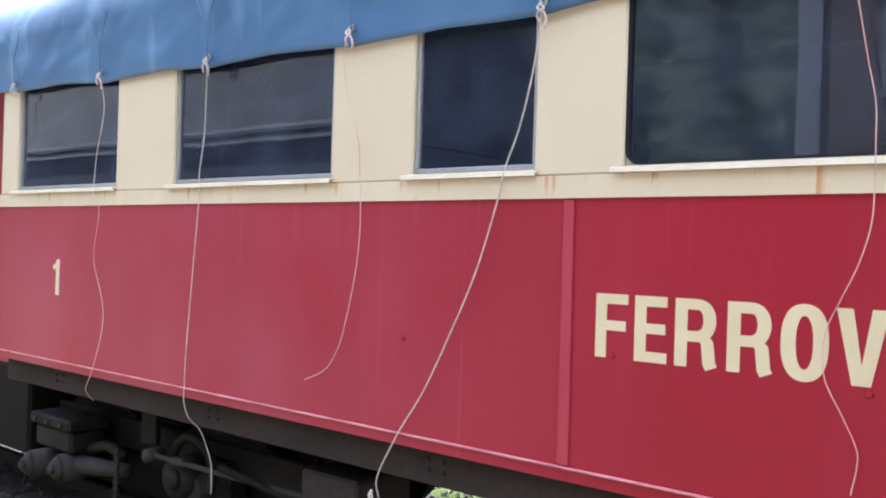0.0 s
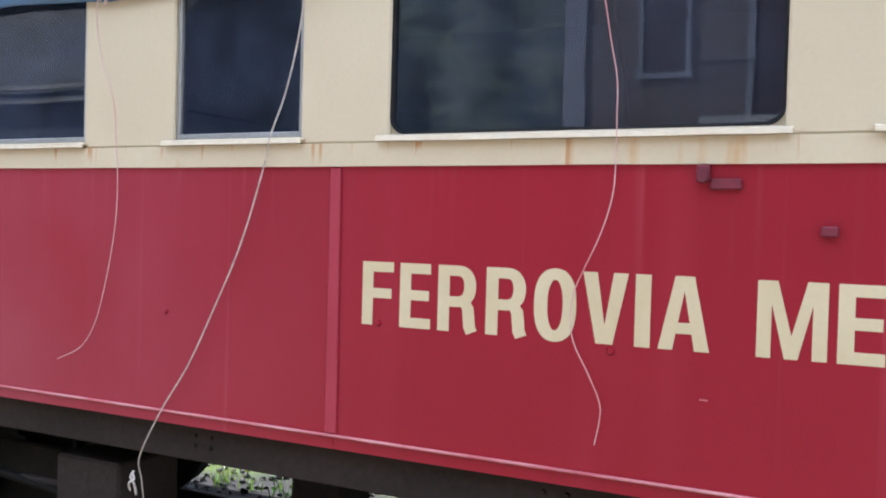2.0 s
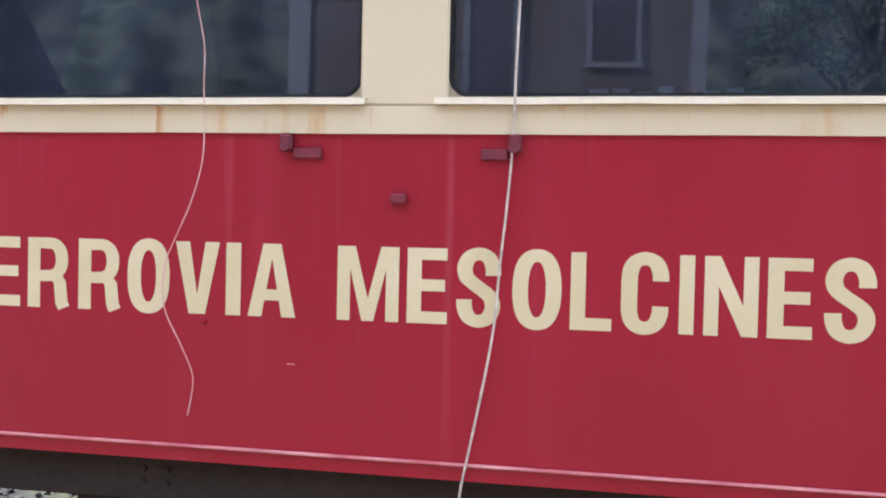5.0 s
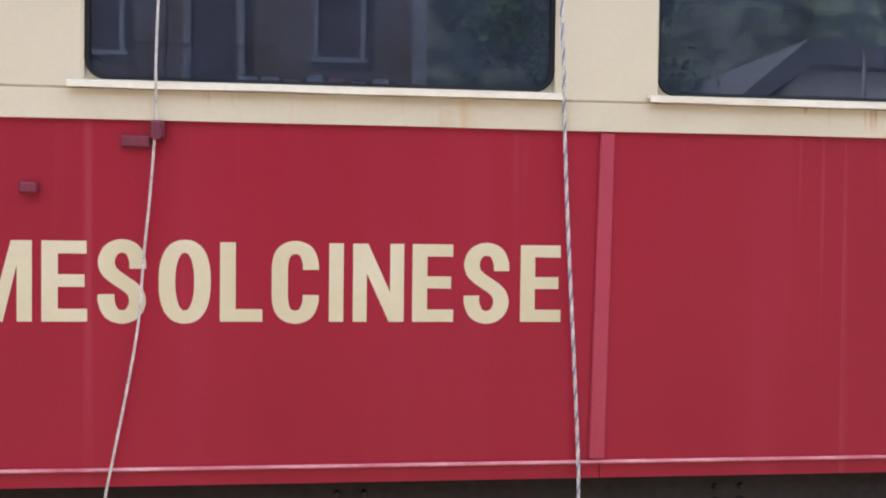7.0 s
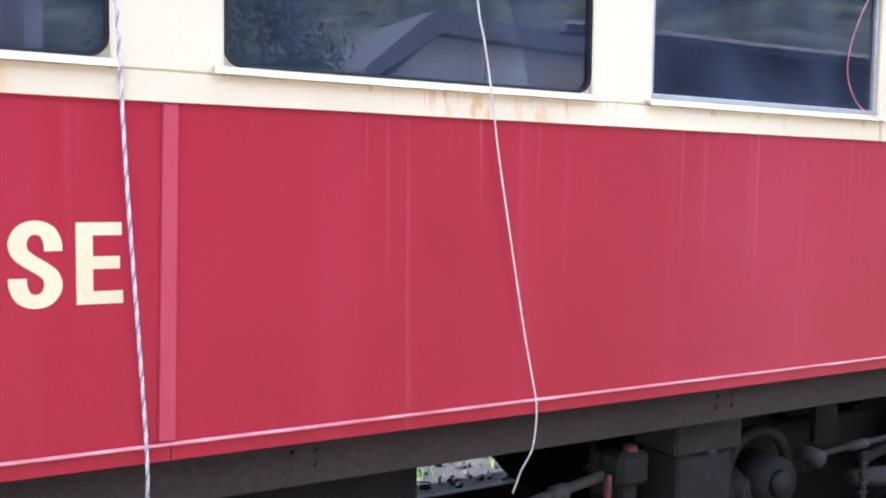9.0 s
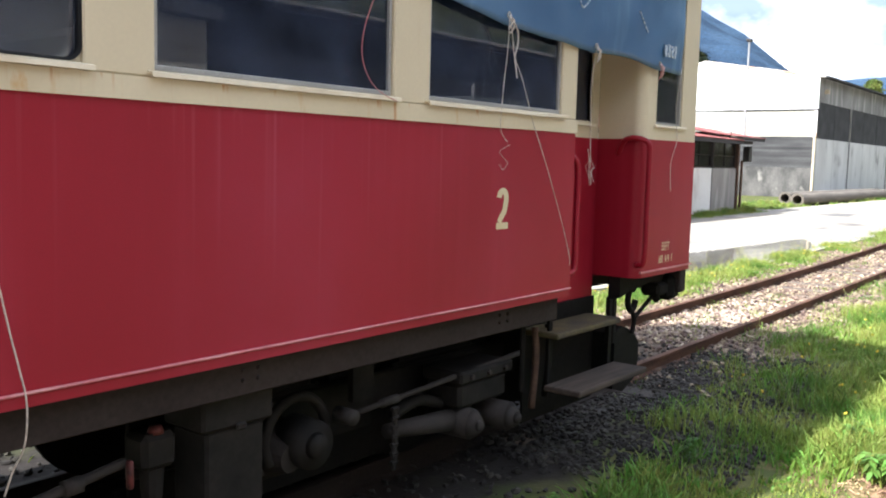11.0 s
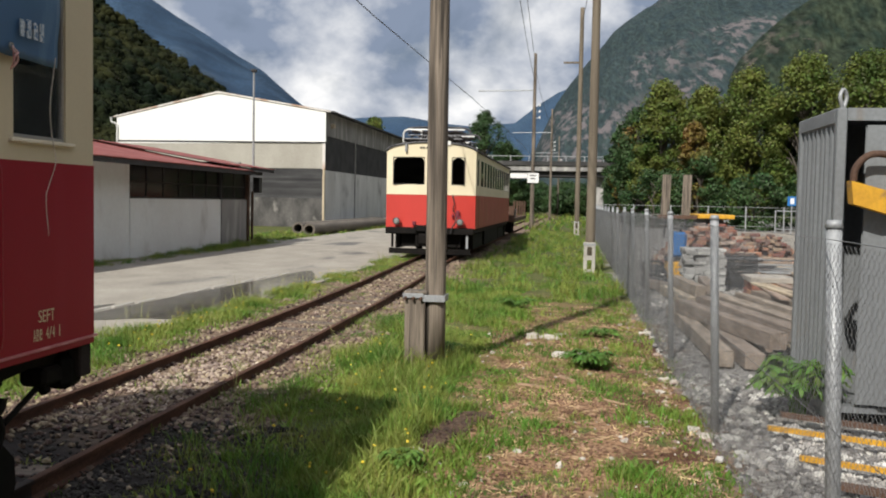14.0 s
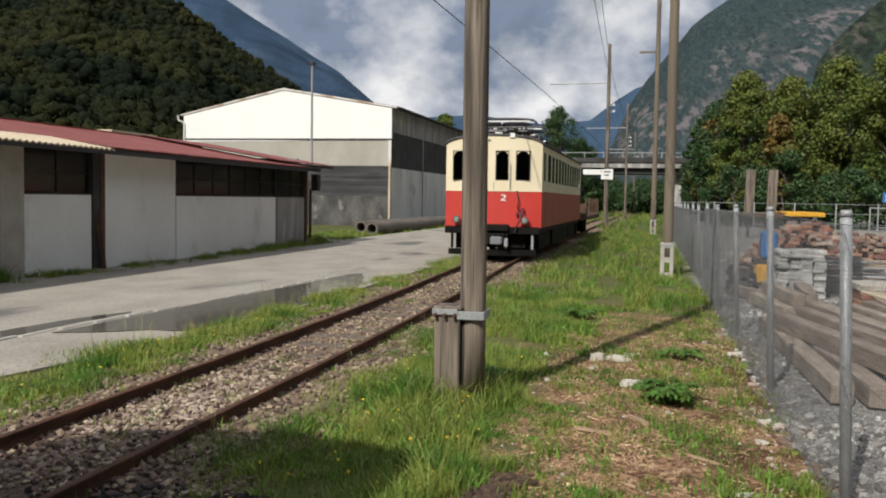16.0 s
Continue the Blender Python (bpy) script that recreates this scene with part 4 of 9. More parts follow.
boxpart("end_pane", (7.325, 7.715, 0.028, 0.032, 1.895, Z_TOP), M_ENDGLASS, coach)
for d in ((7.325, 7.340, 1.895, Z_TOP), (7.700, 7.715, 1.895, Z_TOP), (7.340, 7.700, 1.895, 1.910)):
    boxpart("end_window_bar", (d[0], d[1], 0.015, 0.045, d[2], d[3]), M_ALU, coach)
boxpart("end_ledge", (7.29, 7.76, -0.02, 0.02, 1.872, 1.890), M_SILL, coach, "", 0.004)
boxpart("end_lip", (XV + 0.03, X_END - 0.01, -0.010, 0.003, 0.965, 0.976), M_REDLIP, coach)
for way in ([(6.30, 0.06, 1.66), (6.36, 0.055, 1.675), (6.43, 0.055, 1.655), (6.46, 0.055, 1.58), (6.46, 0.055, 1.3), (6.46, 0.055, 1.08), (6.42, 0.055, 1.03), (6.31, 0.06, 1.03)],
            [(7.16, 0.17, 1.70), (7.12, 0.11, 1.785), (7.115, 0.03, 1.80), (7.145, -0.035, 1.77), (7.155, -0.042, 1.68), (7.155, -0.042, 1.35), (7.155, -0.04, 1.06), (7.16, 0.0, 1.02), (7.18, 0.03, 1.02)]):
    bm = bmesh.new()
    tube(bm, smooth_line(way), 0.017, 10)
    part("grab_rail", bm, M_RED, coach, "red painted grab rail", True)
# unseen plate added to stop sun reaching under the left end
boxpart("left_end_sun_block", (-6.36, -6.22, 0.1, 2.5, 0.03, 0.93), M_GEAR, coach)
# far side, ends, floor, roof shell and a few seats inside
boxpart("far_side", (X_L, X_R, WID - 0.06, WID, 0.905, Z_TOP), M_INSIDE, coach)
boxpart("far_vestibule_panel", (X_R, X_END, WID - 0.06, WID, 0.905, Z_BELT), M_RED, coach)
boxpart("far_vestibule_post", (X_R, 6.9, WID - 0.06, WID, Z_BELT, Z_TOP), M_CREAM, coach)
boxpart("inner_lining", (X_L, X_R - 0.06, 0.055, 0.075, 0.98, Z_SILL - 0.03), M_INSIDE, coach)
boxpart("floor_deck", (X_L, X_R, 0.125, WID - 0.125, 0.84, 0.93), M_DARKIRON, coach)
boxpart("vestibule_floor", (X_R + 0.001, X_END - 0.13, 0.365, WID - 0.125, 0.84, 0.93), M_DARKIRON, coach)
boxpart("left_vestibule_floor", (X_ENDL + 0.05, X_L - 0.001, 0.365, WID - 0.125, 0.84, 0.93), M_DARKIRON, coach)
boxpart("left_end_wall", (X_L, X_L + 0.05, 0.06, WID - 0.06, 0.935, Z_TOP), M_CREAM, coach)
boxpart("partition", (X_R - 0.12, X_R - 0.07, 0.08, WID - 0.07, 0.935, Z_TOP), M_INSIDE, coach)
boxpart("right_end_wall", (X_END - 0.04, X_END - 0.002, 0.105, WID - 0.07, 0.935, Z_BELT), M_RED, coach)
for a, b in ((0.105, 0.15), (0.98, 1.62), (2.4, WID - 0.07)):
    boxpart("right_end_post", (X_END - 0.04, X_END - 0.004, a, b, Z_BELT, Z_TOP), M_CREAM, coach)
for k, sx in enumerate((-3.9, -2.2, -0.55, 0.85, 2.22, 3.6, 4.95)):
    bm = bmesh.new()
    box(bm, sx - 0.05, sx + 0.05, 0.12, 1.05, 0.94, 2.02, 0.03)
    part("seat_back", bm, M_SEAT, coach)
bm = bmesh.new()
prof = [(-0.02, Z_TOP)] + [(1.3 - 1.33 * math.cos(t), Z_TOP + 0.56 * math.sin(t)) for t in [math.pi * k / 20 for k in range(1, 20)]] + [(WID + 0.02, Z_TOP)]
prism(bm, [(y, z) for y, z in prof], X_ENDL - 0.05, X_END + 0.06, "x")
part("roof", bm, M_DARKIRON, coach)
# left vestibule
boxpart("left_end_panel", (X_ENDL, X_L - 0.85, 0.0, 0.08, 0.935, Z_BELT), M_RED, coach)
boxpart("left_recess_panel", (X_L - 0.85, X_L, 0.31, 0.36, 0.80, Z_TOP), M_RED, coach)
# entrance steps
for z, y0, y1, xa, xb in ((0.668, 0.05, 0.29, 6.30, 7.06), (0.368, -0.10, 0.13, 6.30, 7.14)):
    bm = bmesh.new()
    box(bm, xa, xb, y0, y1, z, z + 0.032, 0.006)
    part("step_board", bm, M_MOSS if z > 0.6 else M_STEP, coach, "worn mossy wooden step board")
for sx in (6.36, 7.08):
    bm = bmesh.new()
    box(bm, sx - 0.018, sx + 0.018, 0.132, 0.147, 0.354, 0.80)
    box(bm, sx - 0.018, sx + 0.018, -0.07, 0.132, 0.353, 0.367)
    part("step_bracket", bm, M_GEAR, coach)
# black sheet added for the dark of the open space behind the steps
boxpart("step_dark_sheet", (6.34, 7.16, 0.295, 0.308, 0.14, 0.80), M_GEAR, coach)
bm = bmesh.new()
prism(bm, [(7.165, 0.80), (7.30, 0.83), (7.60, 0.86), (7.85, 0.84), (7.85, 0.934), (7.165, 0.934)], 0.12, 0.20, "y")
part("vestibule_beam", bm, M_GEAR, coach)
boxpart("vestibule_post", (7.17, 7.22, 0.16, 0.22, 0.50, 0.80), M_GEAR, coach, "", 0.008)
# buffer beam, coupling, hose
boxpart("buffer_beam", (X_END - 0.12, X_END - 0.02, 0.02, WID - 0.1, 0.775, 0.934), M_DARKIRON, coach, "", 0.008)
bm = bmesh.new()
cyl(bm, (X_END - 0.4, 1.3, 0.75), (X_END + 0.35, 1.3, 0.75), 0.06)
box(bm, X_END + 0.3, X_END + 0.42, 1.1, 1.5, 0.62, 0.88, 0.03)
part("coupler", bm, M_GEAR, coach)
bm = bmesh.new()
tube(bm, smooth_line([(7.40 + 0.055 * math.cos(t), 0.15, 0.765 + 0.07 * math.sin(t)) for t in [math.pi * (0.35 + 0.2 * k) for k in range(9)]]), 0.020, 8)
cyl(bm, (7.30, 0.15, 0.84), (7.42, 0.15, 0.84), 0.022, 0.022, 8)
tube(bm, smooth_line([(7.41, 0.15, 0.70), (7.43, 0.14, 0.62), (7.40, 0.14, 0.54)]), 0.016, 8)
part("brake_hose", bm, M_GEAR, coach, "looped black brake hose", True)
bm = bmesh.new()
cyl(bm, (7.46, 0.15, 0.64), (7.82, 0.15, 0.80), 0.014, 0.014, 8)
part("strut", bm, M_GEAR, coach)
bm = bmesh.new()
box(bm, 7.66, 7.86, 0.08, 0.22, 0.76, 0.85, 0.02)
cyl(bm, (7.72, 0.15, 0.78), (7.75, 0.13, 0.72), 0.035, 0.025, 10)
box(bm, 7.80, 7.95, 0.05, 0.25, 0.72, 0.90, 0.035)
part("end_bracket", bm, M_GEAR, coach, "bulky black end bracket")
bm = bmesh.new()
prism(bm, [(7.20, 0.20), (7.34, 0.16), (7.50, 0.22), (7.56, 0.34), (7.55, 0.46), (7.46, 0.55), (7.30, 0.60), (7.20, 0.56)], 0.16, 0.34, "y")
part("rail_guard", bm, M_GEAR, coach, "rounded black guard over the rail")


def bogie(cx, flip):
    """A four-wheeled truck with spoked discs, axle boxes, frame bars and springs."""
    bg = new("bogie")
    bg.parent = coach
    for wx in (cx - 0.62, cx + 0.62):
        for wy in (0.80, 1.80):
            wheel = new("wheel")
            wheel.parent = bg
            bm = bmesh.new()
            ring = [(0.10, -0.02), (0.12, -0.04), (0.30, -0.015), (0.335, -0.06), (0.375, -0.055), (0.375, 0.04), (0.40, 0.05), (0.40, 0.075), (0.30, 0.07), (0.10, 0.05)]
            rr = [[bm.verts.new((wx + r * math.cos(t), wy + (d if wy < 1.3 else -d), 0.375 + r * math.sin(t))) for r, d in ring] for t in [2 * math.pi * k / 28 for k in range(28)]]
            for k in range(28):
                for j in range(len(ring)):
                    bm.faces.new((rr[k][j], rr[k][(j + 1) % len(ring)], rr[(k + 1) % 28][(j + 1) % len(ring)], rr[(k + 1) % 28][j]))
            part("tyre", bm, M_GEAR, wheel)
        bm = bmesh.new()
        cyl(bm, (wx, 0.42, 0.375), (wx, 2.18, 0.375), 0.07)
        part("axle", bm, M_DUSTGEAR, bg)
        bm = bmesh.new()
        box(bm, wx - 0.14, wx + 0.14, 0.40, 0.58, 0.26, 0.50, 0.04)
        part("axle_box", bm, M_DUSTGEAR, bg)
        bm = bmesh.new()
        cyl(bm, (wx, 0.40, 0.375), (wx, 0.31, 0.375), 0.095, 0.06, 16)
        part("axle_cap", bm, M_DIRTYCAP, bg, "dusty round axle cover")
        for k in range(3):
            boxpart("leaf_spring", (wx - 0.36 + 0.05 * k, wx + 0.36 - 0.05 * k, 0.52, 0.58, 0.58 + 0.024 * k, 0.601 + 0.024 * k), M_GEAR, bg)
    bm = bmesh.new()
    box(bm, cx - 1.25, cx + 1.25, 0.50, 0.56, 0.40, 0.58, 0.01)
    part("truck_frame", bm, M_DUSTGEAR, bg)
    boxpart("truck_frame", (cx - 1.25, cx + 1.25, 2.04, 2.10, 0.40, 0.58), M_DUSTGEAR, bg)
    boxpart("bolster", (cx - 0.15, cx + 0.15, 0.565, 2.035, 0.30, 0.6), M_DUSTGEAR, bg)
    # added black sheet stands for the darkness behind the gear
    boxpart("truck_dark_sheet", (cx - 1.2, cx + 1.2, 0.60, 0.62, 0.12, 0.80), M_GEAR, bg)
    for k in range(2):
        bm = bmesh.new()
        bx, bz = cx + flip * (0.50 + 0.35 * k), 0.30 - 0.035 * k
        cyl(bm, (bx - flip * 0.04, 0.42, bz + 0.01), (bx, 0.19, bz), 0.078, 0.080, 18)
        cyl(bm, (bx, 0.19, bz), (bx, 0.145, bz), 0.080, 0.045, 18)
        cyl(bm, (bx, 0.145, bz), (bx, 0.125, bz), 0.030, 0.026, 10)
        part("brake_cylinder", bm, M_DIRTYCAP, bg, "dusty round brake cylinder", True)
    gx = cx + flip * 0.62
    bm = bmesh.new()
    box(bm, gx - 0.21, gx + 0.21, 0.20, 0.42, 0.385, 0.52, 0.02)
    box(bm, gx - 0.235, gx + 0.235, 0.175, 0.43, 0.52, 0.585, 0.012)
    part("gear_case", bm, M_DUSTGEAR, bg, "dusty ribbed gear case")
    for k in range(3):
        bm = bmesh.new()
        cyl(bm, (gx - 0.15 + 0.15 * k, 0.176, 0.552), (gx - 0.15 + 0.15 * k, 0.160, 0.552), 0.016, 0.014, 6)
        part("bolt", bm, M_DIRTYCAP, bg)
    dx = cx - flip * 0.57
    bm = bmesh.new()
    tube(bm, smooth_line([(dx + 0.175 * math.cos(math.pi * a / 6), 0.34, 0.45 + 0.175 * math.sin(math.pi * a / 6)) for a in range(-1, 8)], 4), 0.024, 8)
    part("spring_hoop", bm, M_DUSTGEAR, bg, "dark curved spring hoop", True)
    bm = bmesh.new()
    cyl(bm, (dx + flip * 0.04, 0.40, 0.42), (dx + flip * 0.04, 0.26, 0.42), 0.115, 0.105, 18)
    cyl(bm, (dx + flip * 0.04, 0.26, 0.42), (dx + flip * 0.04, 0.235, 0.42), 0.060, 0.050, 12)
    part("axle_drum", bm, M_DUSTGEAR, bg, "dusty round drum", True)
    far = ((cx + flip * 0.98, 0.20, 0.60) if flip > 0 else (-2.0, 0.22, 0.54))
    near_ = (cx - flip * 0.36, 0.24, 0.515)
    bm = bmesh.new()
    cyl(bm, near_, far, 0.013, 0.015, 8)
    cyl(bm, Vector(near_).lerp(Vector(far), 0.16), Vector(near_).lerp(Vector(far), 0.24), 0.022, 0.022, 8)
    cyl(bm, (near_[0], 0.20, near_[2]), (near_[0], 0.30, near_[2]), 0.036, 0.036, 12)
    part("brake_rod", bm, M_DIRTYCAP, bg, "thin dusty brake rod with a joint", True)
    bm = bmesh.new()
    for k in range(7):
        a = Vector((cx - flip * 0.09, 0.2, 0.50 - 0.042 * k))
        box(bm, a.x - 0.014 + 0.004 * (k % 2), a.x + 0.014 + 0.004 * (k % 2), 0.19, 0.21, a.z - 0.038, a.z - 0.004, 0.006)
        cyl(bm, (a.x - 0.02, 0.2, a.z), (a.x + 0.02, 0.2, a.z), 0.012, sides=6)
    part("chain", bm, M_DUSTGEAR, bg)
    bm = bmesh.new()
    cyl(bm, (cx - flip * 0.03, 0.30, 0.36), (cx + flip * 0.46, 0.28, 0.315), 0.036, 0.058, 14)
    part("thrust_tube", bm, M_DIRTYCAP, bg, "dusty tapered tube", True)
    bm = bmesh.new()
    tube(bm, smooth_line([(cx + flip * 0.05, 0.33, 0.42), (cx + flip * 0.22, 0.32, 0.455), (cx + flip * 0.42, 0.33, 0.40)]), 0.03, 8)
    part("air_hose", bm, M_DUSTGEAR, bg, "", True)
    boxpart("hanger_plate", (cx - flip * 0.13 - 0.07, cx - flip * 0.13 + 0.07, 0.36, 0.39, 0.52, 0.80), M_DUSTGEAR, bg)


bogie(5.20, 1)
bogie(-3.57, -1)
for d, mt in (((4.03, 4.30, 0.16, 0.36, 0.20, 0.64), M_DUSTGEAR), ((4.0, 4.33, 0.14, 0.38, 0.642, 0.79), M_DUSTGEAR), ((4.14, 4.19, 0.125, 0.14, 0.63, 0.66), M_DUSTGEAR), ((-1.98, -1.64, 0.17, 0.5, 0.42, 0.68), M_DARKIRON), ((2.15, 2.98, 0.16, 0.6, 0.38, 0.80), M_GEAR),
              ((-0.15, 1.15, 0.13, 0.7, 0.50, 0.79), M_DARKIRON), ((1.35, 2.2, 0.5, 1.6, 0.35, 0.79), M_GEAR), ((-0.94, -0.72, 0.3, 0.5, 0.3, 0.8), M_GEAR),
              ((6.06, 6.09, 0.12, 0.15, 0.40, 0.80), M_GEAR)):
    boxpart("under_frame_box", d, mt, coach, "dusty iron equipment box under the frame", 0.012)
# added boxes, not real equipment, keep daylight from under the coach
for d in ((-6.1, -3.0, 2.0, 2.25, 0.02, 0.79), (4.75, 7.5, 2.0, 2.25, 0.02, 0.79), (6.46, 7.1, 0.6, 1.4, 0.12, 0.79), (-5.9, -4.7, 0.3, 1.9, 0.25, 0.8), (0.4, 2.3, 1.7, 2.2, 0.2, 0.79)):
    boxpart("daylight_block", d, M_GEAR, coach, "black box added under the frame to close off daylight", 0.02)
bm = bmesh.new()
tube(bm, smooth_line([(-2.6, 0.22, 0.56), (-1.9, 0.22, 0.50), (-1.2, 0.22, 0.46), (-0.6, 0.22, 0.44)]), 0.02, 8)
part("air_pipe", bm, M_GEAR, coach, "", True)
M_REDVALVE = mat("dusty_red_valve_paint", (0.12, 0.022, 0.02), (0.05, 0.016, 0.016), rough=0.6, scale=(30, 30, 30), grain=90, grain_amt=0.2)
bm = bmesh.new()
tube(bm, smooth_line([(3.30, 0.22, 0.53), (3.5, 0.22, 0.56), (3.75, 0.24, 0.59)]), 0.018, 8)
cyl(bm, (3.52, 0.22, 0.562), (3.58, 0.222, 0.568), 0.03, 0.03, 6)
part("air_pipe", bm, M_DIRTYCAP, coach, "dusty iron pipe with a union nut", True)
valve = new("valve")
valve.parent = coach
bm = bmesh.new()
box(bm, 3.80, 3.94, 0.20, 0.32, 0.54, 0.67, 0.02)
cyl(bm, (3.87, 0.26, 0.40), (3.87, 0.26, 0.54), 0.035, 0.045, 12)
part("valve_body", bm, M_DUSTGEAR, valve, "grey dusty valve body")
bm = bmesh.new()
cyl(bm, (3.87, 0.235, 0.665), (3.87, 0.235, 0.692), 0.030, 0.022, 10)
box(bm, 3.745, 3.765, 0.20, 0.23, 0.50, 0.60, 0.006)
part("valve_cock", bm, M_REDVALVE, valve, "small red cock", True)
for q in ((6.30, 0.26), (6.44, 0.30)):
    bm = bmesh.new()
    tube(bm, smooth_line([(q[0], 0.20, 0.72), (q[0] + 0.005, 0.19, 0.55), (q[0] - 0.01, 0.20, q[1])]), 0.020, 8)
    part("hanging_hose", bm, M_RUST if q[0] < 6.4 else M_GEAR, coach, "short hanging pipe end", True)


# ---- tarpaulin over the roof ----
M_STENCIL = mat("worn_white_stencil", (0.50, 0.55, 0.60), (0.06, 0.15, 0.30), rough=0.6, scale=(60, 60, 60), mottle=(0.48, 0.6), grain=80)



def tarp_edge(x):
    return float(np.interp(x, [-6.4, -4.456, -3.8, -3.2, -2.75, -2.1, -1.2, -0.8, 1.0, 3.2, 4.3, 4.8, 5.06, 5.3, 5.6, 5.9, 6.28, 6.74, 7.22, 7.54],
                           [2.50, 2.477, 2.453, 2.430, 2.421, 2.412, 2.393, 2.393, 2.45, 2.44, 2.408, 2.374, 2.343, 2.314, 2.290, 2.268, 2.255, 2.258, 2.238, 2.226]))


EYELETS = [(-4.278, 2.50), (-3.337, 2.467), (-2.435, 2.440), (-1.537, 2.447), (-0.676, 2.412), (0.235, 2.47), (1.14, 2.47), (2.085, 2.47), (3.03, 2.46), (4.74, 2.41), (5.59, 2.316), (6.44, 2.27), (7.25, 2.255)]
verts, faces = [], []
nx = 420
xs = np.linspace(-6.3, 7.60, nx)
arc = [(1.3 - 1.345 * math.cos(t), Z_TOP - 0.02 + 0.64 * math.sin(t)) for t in [math.pi * k / 24 for k in range(25)]]
rows = 16
for x in xs:
    ze = tarp_edge(x) - 0.010 + 0.006 * noise.noise((x * 3.1, 0, 0))
    pull = min(abs(x - ex) for ex, _ in EYELETS)
    ze += 0.018 * min(1.0, pull / 0.45) ** 0.6 - 0.012
    col = []
    for k in range(rows):
        f = k / (rows - 1)
        z = ze + (Z_TOP - 0.02 - ze) * f
        fold = 0.022 * noise.noise((x * 2.3 + 0.8 * f, f * 1.5, 5)) + 0.012 * noise.noise((x * 6.5 - 1.6 * f, f * 3.0, 9))
        col.append((x, -0.022 - 0.022 * f + fold * min(1.0, 0.35 + f * 2.2) * 0.7, z))
    for y, z in arc[1:]:
        fold = 0.02 * noise.noise((x * 1.3, y * 2, 7))
        col.append((x, y, z + fold))
    for k in range(5):
        col.append((x, 2.70, Z_TOP - 0.1 * k))
    verts += col
m = len(verts) // nx
for i in range(nx - 1):
    for k in range(m - 1):
        faces.append((i * m + k, (i + 1) * m + k, (i + 1) * m + k + 1, i * m + k + 1))
tarp = raw("tarpaulin", verts, faces, M_TARP)
tarp.data.shade_smooth()
sol = tarp.modifiers.new("thick", "SOLIDIFY")
sol.thickness, sol.offset = 0.004, 0.0
tagged(tarp, "creased blue tarpaulin pulled over the coach roof and tied with ropes", "tarpaulin")
for ex, ez in EYELETS:
    bm = bmesh.new()
    for k in range(12):
        t0, t1 = 2 * math.pi * k / 12, 2 * math.pi * (k + 1) / 12
        cyl(bm, (ex + 0.012 * math.cos(t0), -0.040, ez + 0.012 * math.sin(t0)), (ex + 0.012 * math.cos(t1), -0.040, ez + 0.012 * math.sin(t1)), 0.0045, sides=5)
    part("eyelet", bm, M_ALU, tarp, "metal eyelet")
for ex, ez in EYELETS[:10]:
    bm = bmesh.new()
    tube(bm, smooth_line([(ex - 0.09, -0.062, ez + 0.30), (ex - 0.05, -0.060, ez + 0.22), (ex, -0.055, ez + 0.12), (ex, -0.045, ez + 0.0)]), 0.003, 5)
    tube(bm, smooth_line([(ex + 0.08, -0.062, ez + 0.30), (ex + 0.05, -0.060, ez + 0.22), (ex, -0.055, ez + 0.12)]), 0.003, 5)
    part("lacing", bm, M_TARP, tarp, "thin blue lacing cord")
for k in range(4):
    boxpart("stencil_bar", (7.30 + 0.045 * k, 7.327 + 0.045 * k, -0.050, -0.044, 2.305, 2.375 + 0.006 * (k % 2)), M_STENCIL, tarp, "worn pale stencil mark")

for way in ([(6.20, 2.53), (6.26, 2.448), (6.40, 2.56)], [(7.14, 2.69), (7.26, 2.636)], [(7.26, 2.72), (7.146, 2.62)], [(6.92, 2.525), (7.035, 2.417)]):
    bm = bmesh.new()
    tube(bm, smooth_line([(x, -0.052, z) for x, z in way], 5), 0.0045, 5)
    part("scuff_mark", bm, M_STENCIL, tarp, "pale scuffed line on the tarpaulin")

# ---- ropes ----


def rope(pts, material, label, r=0.0045, y=-0.022, laid=0.0, fleck=None):
    """A cord along the given points; laid gives the length of one turn of its three twisted strands."""
    line = smooth_line([(x, (yy if yy is not None else y), z) for x, yy, z in pts], 7)
    bm = bmesh.new()
    if not laid:
        tube(bm, line, r * 0.42, 7)
        return solid("rope", bm, material, label, "rope", "tie ropes of the tarpaulin", smooth=True)
    even, left = [line[0]], 0.006
    for p, q in zip(line, line[1:]):
        d = (q - p).length
        while left <= d:
            even.append(p.lerp(q, left / d))
            left += 0.006
        left -= d
    own = []
    for k in range(3):
        path = []
        for n_, p in enumerate(even):
            d = (even[min(n_ + 1, len(even) - 1)] - even[max(n_ - 1, 0)]).normalized()
            u = d.cross(Vector((0.31, 0.94, 0.13))).normalized()
            t = 2 * math.pi * (n_ * 0.006 / laid + k / 3)
            path.append(p + (u * math.cos(t) + d.cross(u) * math.sin(t)) * r * 0.30)
        before = len(bm.faces)
        tube(bm, path, r * 0.33, 6)
        own += [1 if (fleck and k == 0) else 0] * (len(bm.faces) - before)
    ob = solid("rope", bm, material, label, "rope", "tie ropes of the tarpaulin", smooth=True)
    if fleck:
        ob.data.materials.append(fleck)
        ob.data.polygons.foreach_set("material_index", own)
    return ob


